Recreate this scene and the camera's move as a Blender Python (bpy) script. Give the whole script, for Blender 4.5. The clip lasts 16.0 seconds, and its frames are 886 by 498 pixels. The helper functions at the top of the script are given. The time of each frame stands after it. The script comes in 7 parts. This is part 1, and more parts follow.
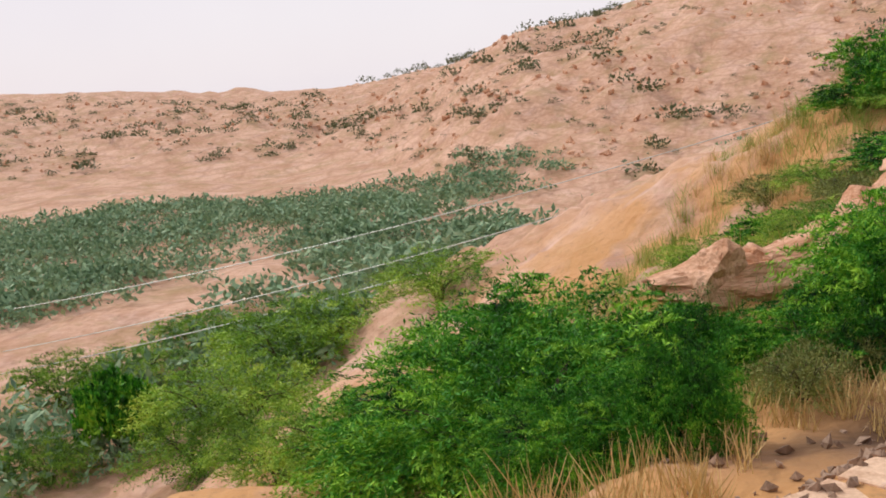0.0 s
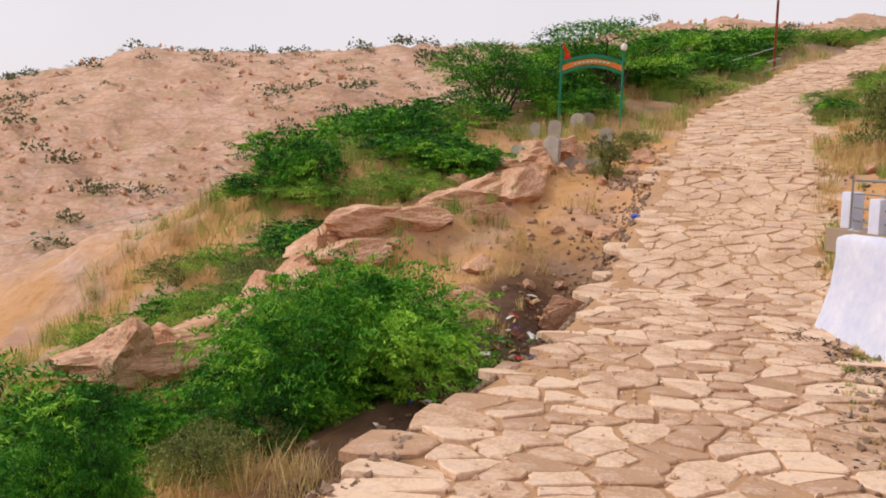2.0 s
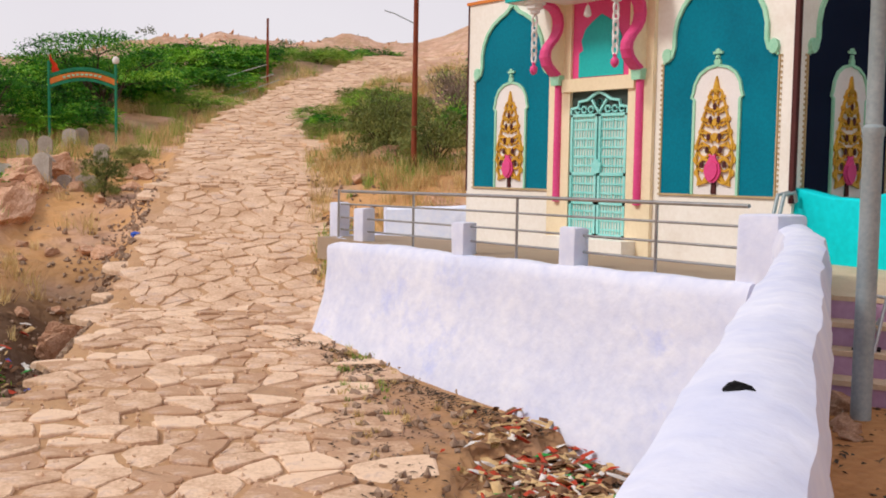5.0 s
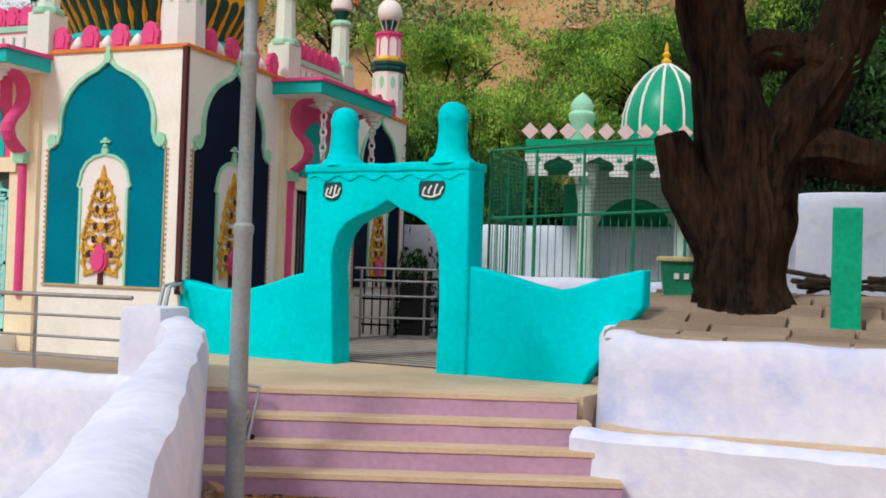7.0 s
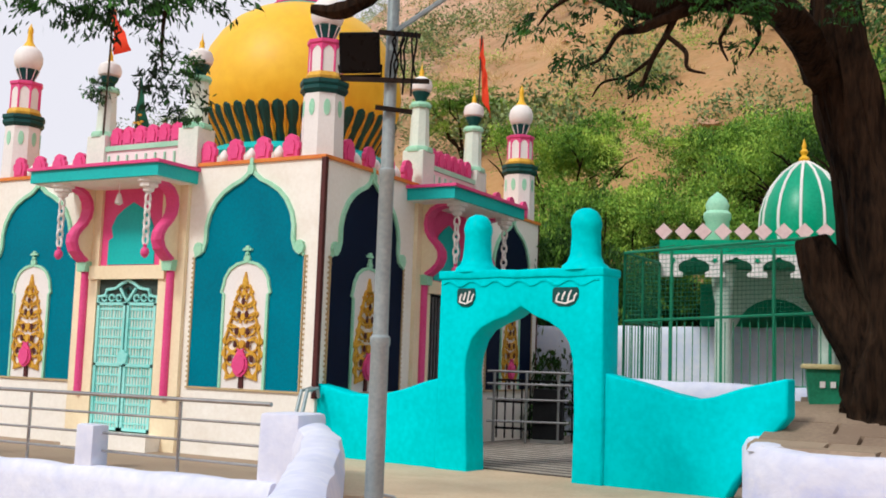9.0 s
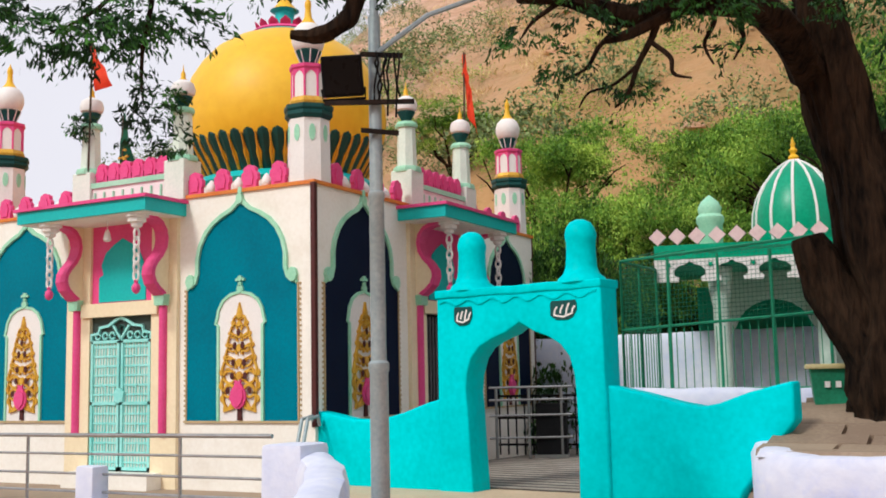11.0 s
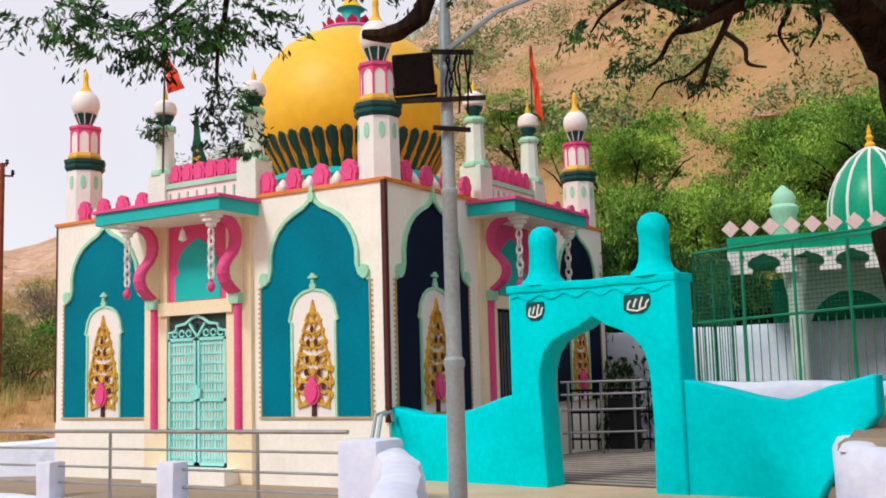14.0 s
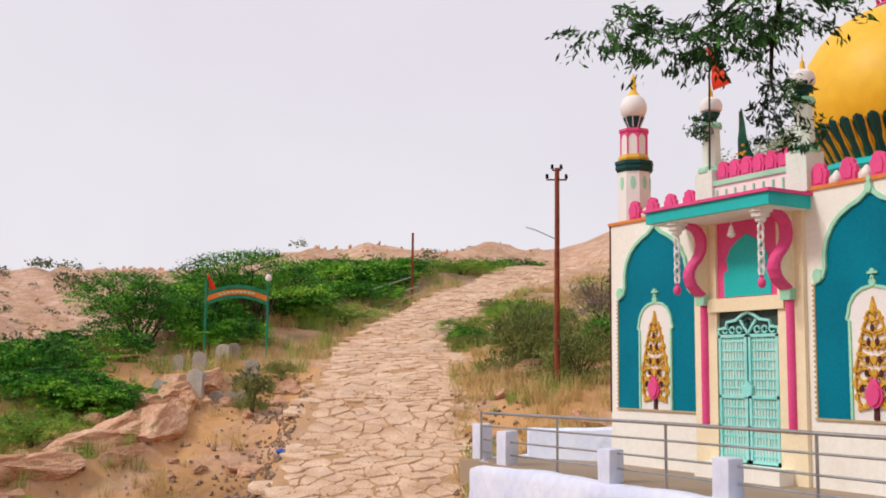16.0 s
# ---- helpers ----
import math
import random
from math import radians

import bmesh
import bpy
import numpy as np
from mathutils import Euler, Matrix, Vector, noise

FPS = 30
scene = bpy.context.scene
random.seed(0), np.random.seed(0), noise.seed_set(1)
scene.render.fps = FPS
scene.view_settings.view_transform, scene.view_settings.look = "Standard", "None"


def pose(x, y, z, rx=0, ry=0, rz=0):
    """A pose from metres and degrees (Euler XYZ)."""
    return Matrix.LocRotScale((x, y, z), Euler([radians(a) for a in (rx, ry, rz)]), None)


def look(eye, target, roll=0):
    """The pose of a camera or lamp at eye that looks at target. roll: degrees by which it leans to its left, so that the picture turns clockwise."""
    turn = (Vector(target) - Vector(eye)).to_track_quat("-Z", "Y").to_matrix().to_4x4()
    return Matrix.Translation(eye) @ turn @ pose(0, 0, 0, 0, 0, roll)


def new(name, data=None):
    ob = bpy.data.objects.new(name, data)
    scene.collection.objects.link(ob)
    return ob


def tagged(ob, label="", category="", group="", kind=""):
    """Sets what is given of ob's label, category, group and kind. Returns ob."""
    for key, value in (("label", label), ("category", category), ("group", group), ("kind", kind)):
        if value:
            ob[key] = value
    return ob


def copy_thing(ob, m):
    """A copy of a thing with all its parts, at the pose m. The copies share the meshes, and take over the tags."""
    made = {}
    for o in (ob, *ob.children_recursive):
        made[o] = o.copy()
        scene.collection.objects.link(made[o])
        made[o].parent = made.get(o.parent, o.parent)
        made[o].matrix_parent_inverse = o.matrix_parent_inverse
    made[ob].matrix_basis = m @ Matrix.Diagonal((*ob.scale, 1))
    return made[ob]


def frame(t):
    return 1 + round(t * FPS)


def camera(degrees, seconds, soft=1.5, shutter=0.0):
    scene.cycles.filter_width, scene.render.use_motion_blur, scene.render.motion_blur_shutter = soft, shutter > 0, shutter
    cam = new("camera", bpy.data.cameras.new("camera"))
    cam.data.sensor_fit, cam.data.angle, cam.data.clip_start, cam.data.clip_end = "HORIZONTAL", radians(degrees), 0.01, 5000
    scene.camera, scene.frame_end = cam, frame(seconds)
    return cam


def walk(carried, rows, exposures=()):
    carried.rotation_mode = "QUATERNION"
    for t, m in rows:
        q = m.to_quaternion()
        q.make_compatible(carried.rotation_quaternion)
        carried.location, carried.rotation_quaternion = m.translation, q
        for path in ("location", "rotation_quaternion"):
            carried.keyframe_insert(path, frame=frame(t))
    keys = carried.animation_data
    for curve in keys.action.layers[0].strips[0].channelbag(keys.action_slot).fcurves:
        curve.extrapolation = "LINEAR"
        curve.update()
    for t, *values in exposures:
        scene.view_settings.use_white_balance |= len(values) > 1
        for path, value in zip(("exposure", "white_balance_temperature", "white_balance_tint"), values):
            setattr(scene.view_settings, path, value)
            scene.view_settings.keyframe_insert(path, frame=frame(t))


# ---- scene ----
from mathutils import Vector as V

# ---------------------------------------------------------------- camera
cam = camera(45.05, 16.0, soft=1.8)
ROWS = [
    (0.0, 7.281, -10.839, 0.258, 109.50, -9.28, -4.32),
    (0.5, 7.277, -10.844, 0.262, 101.67, -9.30, -1.35),
    (1.0, 7.282, -10.840, 0.258, 93.59, -8.84, 0.10),
    (1.5, 7.275, -10.822, 0.263, 85.38, -6.85, 1.26),
    (2.0, 7.246, -10.802, 0.255, 78.45, -5.63, 2.10),
    (2.5, 7.222, -10.786, 0.247, 72.78, -5.05, 2.59),
    (3.0, 7.206, -10.758, 0.244, 67.98, -4.51, 2.61),
    (3.2, 7.198, -10.756, 0.247, 66.02, -4.40, 2.56),
    (5.3, 7.358, -10.629, 0.294, 49.02, -4.12, 0.91),
    (5.5, 7.364, -10.605, 0.295, 46.18, -4.04, 0.95),
    (6.0, 7.408, -10.559, 0.309, 38.40, -3.51, 1.27),
    (6.5, 7.453, -10.496, 0.322, 29.44, -1.34, 1.66),
    (7.0, 7.450, -10.490, 0.359, 21.52, 1.16, 1.85),
    (7.3, 7.470, -10.497, 0.371, 19.56, 1.63, 2.15),
    (7.5, 7.484, -10.500, 0.379, 19.74, 2.03, 2.30),
    (8.0, 7.449, -10.525, 0.400, 27.03, 2.37, 2.52),
    (8.5, 7.443, -10.538, 0.448, 28.63, 5.77, 2.45),
    (11.0, 7.372, -10.438, 0.529, 28.30, 6.84, -1.24),
    (11.5, 7.372, -10.429, 0.532, 28.14, 6.69, -0.54),
    (12.0, 7.402, -10.415, 0.552, 28.07, 6.58, -0.46),
    (12.5, 7.373, -10.438, 0.549, 27.97, 6.45, -1.01),
    (13.0, 7.362, -10.447, 0.550, 28.98, 6.35, -2.23),
    (13.5, 7.348, -10.454, 0.545, 30.87, 6.48, -1.92),
    (14.0, 7.327, -10.480, 0.546, 31.84, 6.61, -1.63),
    (14.5, 7.314, -10.509, 0.545, 33.96, 6.73, -1.06),
    (15.0, 7.302, -10.549, 0.548, 40.76, 6.87, -0.20),
    (15.5, 7.306, -10.592, 0.542, 49.43, 6.85, 0.43),
    (16.0, 7.276, -10.607, 0.553, 60.35, 6.62, 0.61),
    ]


def heading(x, y, z, yaw, pitch, roll):
    a, b = radians(yaw), radians(pitch)
    return look((x, y, z), (x - math.sin(a) * math.cos(b), y + math.cos(a) * math.cos(b), z + math.sin(b)), roll)


walk(cam, [(r[0], heading(*r[1:])) for r in ROWS], [(0.0, 0.04, 6500, 10), (3.0, -0.03, 6500, 10), (5.5, -0.02, 6450, 9), (7.0, 0.06, 6150, 5), (8.5, 0.14, 6200, 5), (14.5, 0.12, 6250, 6), (15.5, 0.02, 6350, 9), (16.0, 0.0, 6400, 9)])

# ---------------------------------------------------------------- light
SUN_EL, SUN_AZ = radians(42), radians(196)
world = bpy.data.worlds.new("world")
scene.world = world
world.use_nodes = True
wn, wl = world.node_tree.nodes, world.node_tree.links
wn.clear()
w_out, w_bg = wn.new("ShaderNodeOutputWorld"), wn.new("ShaderNodeBackground")
w_sky, w_mix = wn.new("ShaderNodeTexSky"), wn.new("ShaderNodeMixRGB")
w_sky.sky_type, w_sky.sun_disc, w_sky.sun_elevation, w_sky.sun_rotation = "NISHITA", False, SUN_EL, SUN_AZ
w_gain = wn.new("ShaderNodeMixRGB")
w_gain.blend_type = "MULTIPLY"
w_gain.inputs[0].default_value = 1.0
w_gain.inputs[2].default_value = (0.10, 0.10, 0.10, 1)
w_co, w_noise, w_ramp = wn.new("ShaderNodeTexCoord"), wn.new("ShaderNodeTexNoise"), wn.new("ShaderNodeValToRGB")
w_noise.inputs["Scale"].default_value, w_noise.inputs["Detail"].default_value = 2.2, 5
w_ramp.color_ramp.elements[0].position, w_ramp.color_ramp.elements[1].position = 0.3, 0.7
w_ramp.color_ramp.elements[0].color = (0.89, 0.815, 0.875, 1)
w_ramp.color_ramp.elements[1].color = (0.98, 0.92, 0.96, 1)
wl.new(w_co.outputs["Generated"], w_noise.inputs["Vector"])
wl.new(w_noise.outputs["Fac"], w_ramp.inputs["Fac"])
wl.new(w_sky.outputs["Color"], w_gain.inputs[1])
w_mix.inputs[0].default_value = 0.88
wl.new(w_gain.outputs["Color"], w_mix.inputs[1])
wl.new(w_ramp.outputs["Color"], w_mix.inputs[2])
wl.new(w_mix.outputs["Color"], w_bg.inputs["Color"])
w_bg.inputs["Strength"].default_value = 0.95
wl.new(w_bg.outputs["Background"], w_out.inputs["Surface"])

sun = new("sun", bpy.data.lights.new("sun", "SUN"))
sun.data.energy, sun.data.angle, sun.data.color = 2.0, radians(12), (1.0, 0.95, 0.88)
sun.matrix_world = look((0, 0, 0), (-math.cos(SUN_EL) * math.sin(SUN_AZ), -math.cos(SUN_EL) * math.cos(SUN_AZ), -math.sin(SUN_EL)))


# ---------------------------------------------------------------- materials
def material(name, a, b, scale=3.0, fine=30.0, rough=0.8, bump=0.3, metal=0.0, spec=0.3, dirt=None, dirt_amount=0.5, by_object=0.0, grain_stretch=None, depth=0.01):
    """Two-scale noise material: a to b over broad patches, fine grain, optional stains."""
    m = bpy.data.materials.new(name)
    m.use_nodes = True
    n, l = m.node_tree.nodes, m.node_tree.links
    p = n["Principled BSDF"]
    p.inputs["Metallic"].default_value = metal
    p.inputs["Specular IOR Level"].default_value = spec
    co = n.new("ShaderNodeTexCoord")
    vec = co.outputs["Object"]
    if grain_stretch:
        mp = n.new("ShaderNodeMapping")
        mp.inputs["Scale"].default_value = grain_stretch
        l.new(vec, mp.inputs["Vector"])
        vec = mp.outputs["Vector"]
    big, small = n.new("ShaderNodeTexNoise"), n.new("ShaderNodeTexNoise")
    big.inputs["Scale"].default_value, big.inputs["Detail"].default_value = scale, 6
    small.inputs["Scale"].default_value, small.inputs["Detail"].default_value = fine, 4
    l.new(vec, big.inputs["Vector"])
    l.new(vec, small.inputs["Vector"])
    add = n.new("ShaderNodeMath")
    add.operation = "MULTIPLY_ADD"
    add.inputs[1].default_value = 0.45
    l.new(small.outputs["Fac"], add.inputs[0])
    sub = n.new("ShaderNodeMath")
    sub.operation = "MULTIPLY_ADD"
    sub.inputs[1].default_value, sub.inputs[2].default_value = 0.55, 0.0
    l.new(big.outputs["Fac"], sub.inputs[0])
    l.new(sub.outputs[0], add.inputs[2])
    fac = add.outputs[0]
    if by_object:
        info = n.new("ShaderNodeObjectInfo")
        ob = n.new("ShaderNodeMath")
        ob.operation = "MULTIPLY_ADD"
        ob.inputs[1].default_value = by_object
        l.new(info.outputs["Random"], ob.inputs[0])
        off = n.new("ShaderNodeMath")
        off.operation = "SUBTRACT"
        off.inputs[1].default_value = by_object / 2
        l.new(fac, off.inputs[0])
        l.new(off.outputs[0], ob.inputs[2])
        fac = ob.outputs[0]
    ramp = n.new("ShaderNodeValToRGB")
    ramp.color_ramp.elements[0].position, ramp.color_ramp.elements[1].position = 0.36, 0.64
    ramp.color_ramp.elements[0].color, ramp.color_ramp.elements[1].color = (*a, 1), (*b, 1)
    l.new(fac, ramp.inputs["Fac"])
    colour = ramp.outputs["Color"]
    if dirt:
        st = n.new("ShaderNodeTexNoise")
        st.inputs["Scale"].default_value, st.inputs["Detail"].default_value, st.inputs["Roughness"].default_value = scale * 0.7, 8, 0.7
        l.new(vec, st.inputs["Vector"])
        sr = n.new("ShaderNodeValToRGB")
        sr.color_ramp.elements[0].position, sr.color_ramp.elements[1].position = 0.56, 0.72
        sr.color_ramp.elements[0].color, sr.color_ramp.elements[1].color = (0, 0, 0, 1), (dirt_amount, dirt_amount, dirt_amount, 1)
        l.new(st.outputs["Fac"], sr.inputs["Fac"])
        mx = n.new("ShaderNodeMixRGB")
        l.new(sr.outputs["Color"], mx.inputs[0])
        l.new(colour, mx.inputs[1])
        mx.inputs[2].default_value = (*dirt, 1)
        colour = mx.outputs["Color"]
    l.new(colour, p.inputs["Base Color"])
    rr = n.new("ShaderNodeMapRange")
    rr.inputs["To Min"].default_value, rr.inputs["To Max"].default_value = max(0, rough - 0.12), min(1, rough + 0.12)
    l.new(small.outputs["Fac"], rr.inputs["Value"])
    l.new(rr.outputs["Result"], p.inputs["Roughness"])
    if bump:
        bp = n.new("ShaderNodeBump")
        bp.inputs["Strength"].default_value, bp.inputs["Distance"].default_value = bump, depth
        l.new(fac, bp.inputs["Height"])
        l.new(bp.outputs["Normal"], p.inputs["Normal"])
    return m


def leafy(name, a, b, c):
    """Leaf material: varies by leaf and by plant, lets some light through; clump noise paints lit and shaded tones."""
    m = bpy.data.materials.new(name)
    m.use_nodes = True
    n, l = m.node_tree.nodes, m.node_tree.links
    p = n["Principled BSDF"]
    geo, info = n.new("ShaderNodeNewGeometry"), n.new("ShaderNodeObjectInfo")
    co, big = n.new("ShaderNodeTexCoord"), n.new("ShaderNodeTexNoise")
    big.inputs["Scale"].default_value, big.inputs["Detail"].default_value = 1.6, 5
    big.inputs["Roughness"].default_value = 0.7
    l.new(co.outputs["Object"], big.inputs["Vector"])
    s1, s2 = n.new("ShaderNodeMath"), n.new("ShaderNodeMath")
    s1.operation = s2.operation = "MULTIPLY_ADD"
    s1.inputs[1].default_value = 0.34
    l.new(geo.outputs["Random Per Island"], s1.inputs[0])
    l.new(info.outputs["Random"], s2.inputs[0])
    s2.inputs[1].default_value = 0.2
    mul = n.new("ShaderNodeMath")
    mul.operation = "MULTIPLY_ADD"
    mul.inputs[1].default_value, mul.inputs[2].default_value = 2.2, -0.80
    l.new(big.outputs["Fac"], mul.inputs[0])
    l.new(mul.outputs[0], s2.inputs[2])
    l.new(s2.outputs[0], s1.inputs[2])
    ramp = n.new("ShaderNodeValToRGB")
    e = ramp.color_ramp.elements
    e[0].position, e[1].position = 0.2, 0.95
    e[0].color, e[1].color = (*a, 1), (*c, 1)
    e.new(0.55).color = (*b, 1)
    l.new(s1.outputs[0], ramp.inputs["Fac"])
    l.new(ramp.outputs["Color"], p.inputs["Base Color"])
    p.inputs["Roughness"].default_value = 0.6
    p.inputs["Specular IOR Level"].default_value = 0.25
    tr, mix, out = n.new("ShaderNodeBsdfTranslucent"), n.new("ShaderNodeMixShader"), n["Material Output"]
    l.new(ramp.outputs["Color"], tr.inputs["Color"])
    mix.inputs[0].default_value = 0.06
    l.new(p.outputs[0], mix.inputs[1])
    l.new(tr.outputs[0], mix.inputs[2])
    l.new(mix.outputs[0], out.inputs["Surface"])
    return m


CREAM = material("cream_paint", (0.84, 0.79, 0.71), (0.92, 0.885, 0.82), 1.2, 22, 0.65, 0.15, dirt=(0.70, 0.61, 0.50), dirt_amount=0.35)
BUFF = material("buff_paint", (0.82, 0.68, 0.45), (0.90, 0.77, 0.54), 1.5, 20, 0.65, 0.15, dirt=(0.60, 0.45, 0.28), dirt_amount=0.4)
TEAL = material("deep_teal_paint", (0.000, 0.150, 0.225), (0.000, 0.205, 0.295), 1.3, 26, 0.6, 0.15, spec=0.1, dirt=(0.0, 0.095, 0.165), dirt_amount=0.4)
# much darker than TEAL, for the arch panels of the side wall
NAVY = material("navy_panel", (0.002, 0.005, 0.022), (0.004, 0.011, 0.036), 1.3, 26, 0.6, 0.12, spec=0.1)
AQUA = material("aqua_paint", (0.0, 0.56, 0.60), (0.003, 0.70, 0.75), 1.3, 16, 0.6, 0.45, spec=0.15, dirt=(0.0, 0.42, 0.48), dirt_amount=0.55)
DOOR_AQUA = material("pale_aqua_enamel", (0.22, 0.68, 0.63), (0.38, 0.80, 0.75), 2.0, 30, 0.45, 0.1, dirt=(0.42, 0.62, 0.55), dirt_amount=0.4)
CANOPY = material("turquoise_paint", (0.01, 0.42, 0.42), (0.02, 0.52, 0.50), 1.5, 25, 0.5, 0.15)
MINT = material("mint_paint", (0.28, 0.62, 0.42), (0.42, 0.74, 0.54), 2.0, 30, 0.6, 0.15)
PINK = material("pink_paint", (0.70, 0.055, 0.22), (0.80, 0.095, 0.29), 2.0, 30, 0.55, 0.15, dirt=(0.55, 0.04, 0.15), dirt_amount=0.4)
GOLD = material("gold_paint", (0.78, 0.42, 0.012), (0.88, 0.53, 0.025), 0.6, 6, 0.5, 0.02, spec=0.4, dirt=(0.66, 0.32, 0.008), dirt_amount=0.3)
ORNAMENT = material("gilded_plaster", (0.55, 0.27, 0.03), (0.80, 0.48, 0.06), 6.0, 40, 0.4, 0.3, metal=0.2)
BROWN = material("brown_paint", (0.06, 0.012, 0.012), (0.09, 0.02, 0.018), 3.0, 30, 0.6, 0.1)
RUST_LINE = material("orange_cornice_paint", (0.62, 0.16, 0.03), (0.75, 0.26, 0.05), 3.0, 30, 0.6, 0.1)
DARK_GREEN = material("dark_green_paint", (0.002, 0.045, 0.045), (0.005, 0.075, 0.07), 3.0, 30, 0.5, 0.1)
WHITE = material("white_paint", (0.78, 0.74, 0.72), (0.86, 0.82, 0.80), 2.0, 30, 0.6, 0.12, dirt=(0.60, 0.55, 0.50), dirt_amount=0.35)
LIME = material("blue_white_limewash", (0.60, 0.63, 0.80), (0.76, 0.77, 0.87), 1.1, 7, 0.85, 0.9, dirt=(0.40, 0.47, 0.84), dirt_amount=0.75, depth=0.03)
LILAC_WALL = material("lilac_limewash", (0.70, 0.77, 0.95), (0.84, 0.87, 0.97), 1.1, 12, 0.85, 0.6, dirt=(0.36, 0.40, 0.58), dirt_amount=0.6, depth=0.02)
LILAC_STEP = material("lilac_step_paint", (0.40, 0.24, 0.37), (0.50, 0.32, 0.46), 1.2, 20, 0.7, 0.25, dirt=(0.36, 0.24, 0.26), dirt_amount=0.5)
TREAD = material("worn_sandstone_tread", (0.52, 0.38, 0.25), (0.66, 0.50, 0.34), 1.6, 25, 0.8, 0.4, dirt=(0.36, 0.24, 0.15), dirt_amount=0.4)
PAVING = material("sandstone_paving", (0.24, 0.17, 0.12), (0.36, 0.27, 0.19), 1.5, 25, 0.85, 0.5, dirt=(0.20, 0.14, 0.10), dirt_amount=0.6, by_object=0.3)
FLAG = material("flagstone", (0.48, 0.290, 0.175), (0.80, 0.575, 0.400), 2.6, 24, 0.85, 1.0, dirt=(0.42, 0.32, 0.32), dirt_amount=0.65, by_object=0.34, depth=0.035)
ROCK = material("pink_sandstone_rock", (0.46, 0.22, 0.11), (0.80, 0.52, 0.36), 1.3, 12, 0.9, 1.0, dirt=(0.34, 0.18, 0.10), dirt_amount=0.7, depth=0.08)
GULLY_STONE = material("dusty_stone", (0.20, 0.13, 0.085), (0.40, 0.28, 0.20), 9, 40, 0.9, 0.5, dirt=(0.12, 0.075, 0.045), dirt_amount=0.6)
TOMB = material("weathered_grey_stone", (0.30, 0.26, 0.22), (0.46, 0.41, 0.36), 3, 25, 0.9, 0.6)
RED_SOIL = material("red_soil", (0.36, 0.155, 0.05), (0.52, 0.255, 0.10), 1.4, 14, 0.95, 0.9, dirt=(0.20, 0.09, 0.04), dirt_amount=0.7, depth=0.04)
STEEL = material("brushed_steel", (0.30, 0.30, 0.30), (0.45, 0.44, 0.43), 5, 60, 0.35, 0.05, metal=0.9)
GALV = material("galvanised_pole", (0.26, 0.32, 0.34), (0.40, 0.45, 0.46), 2.5, 30, 0.55, 0.2, metal=0.4, dirt=(0.20, 0.16, 0.13), dirt_amount=0.5)
RUSTY = material("rusty_red_pole", (0.16, 0.03, 0.015), (0.28, 0.07, 0.03), 4, 30, 0.8, 0.3, dirt=(0.08, 0.03, 0.02), dirt_amount=0.5)
DARK_IRON = material("dark_iron", (0.010, 0.007, 0.006), (0.035, 0.020, 0.014), 8, 40, 0.7, 0.3, spec=0.15)
BLACK = material("black_plastic", (0.004, 0.004, 0.005), (0.010, 0.010, 0.011), 5, 40, 0.6, 0.1, spec=0.1)
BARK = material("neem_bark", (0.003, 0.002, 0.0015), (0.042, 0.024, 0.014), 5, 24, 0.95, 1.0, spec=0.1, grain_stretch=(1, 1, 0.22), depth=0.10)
TWIG = material("thorny_twig", (0.035, 0.026, 0.018), (0.11, 0.08, 0.055), 6, 40, 0.9, 0.4)
FENCE = material("green_fence_paint", (0.01, 0.16, 0.08), (0.02, 0.26, 0.14), 4, 40, 0.5, 0.1)
SHRINE_GREEN = material("emerald_paint", (0.0, 0.27, 0.14), (0.01, 0.38, 0.21), 1.5, 25, 0.35, 0.1)
RED_CLOTH = material("red_cloth", (0.65, 0.03, 0.01), (0.80, 0.07, 0.02), 6, 60, 0.8, 0.2)
GREEN_CLOTH = material("green_cloth", (0.0, 0.05, 0.03), (0.01, 0.10, 0.05), 6, 60, 0.8, 0.2)
MESQUITE = leafy("mesquite_leaf", (0.004, 0.035, 0.003), (0.045, 0.255, 0.011), (0.36, 0.66, 0.055))
SHRUB = leafy("dry_shrub_leaf", (0.07, 0.10, 0.025), (0.19, 0.23, 0.06), (0.38, 0.39, 0.12))
# distance haze is mixed into these pale greens
FAR_LEAF = leafy("hazy_valley_leaf", (0.09, 0.18, 0.10), (0.20, 0.34, 0.19), (0.38, 0.49, 0.29))
NEEM = leafy("neem_leaf", (0.003, 0.016, 0.004), (0.014, 0.065, 0.010), (0.07, 0.24, 0.03))
HILL_LEAF = leafy("hillside_leaf", (0.02, 0.075, 0.008), (0.17, 0.33, 0.040), (0.60, 0.76, 0.16))
# near-black greens: shade under the trees is part of this colour
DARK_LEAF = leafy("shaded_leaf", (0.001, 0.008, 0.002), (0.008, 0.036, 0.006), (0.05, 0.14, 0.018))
DARK_STONE = material("dark_floor_stone", (0.05, 0.04, 0.035), (0.12, 0.10, 0.085), 2.0, 25, 0.7, 0.2)
SMOKED = material("smoked_glass", (0.004, 0.004, 0.005), (0.007, 0.007, 0.009), 3, 20, 0.3, 0.0, spec=0.15)
WIRE = material("aluminium_wire", (0.42, 0.44, 0.42), (0.55, 0.56, 0.54), 3, 20, 0.4, 0.0, metal=0.5)
SHRINE_PALE = material("pale_green_wash", (0.42, 0.55, 0.48), (0.58, 0.68, 0.60), 1.5, 20, 0.75, 0.2, dirt=(0.25, 0.35, 0.30), dirt_amount=0.5)
PALE_PINK = material("pale_pink_paint", (0.72, 0.50, 0.50), (0.82, 0.62, 0.60), 3, 20, 0.7, 0.2)
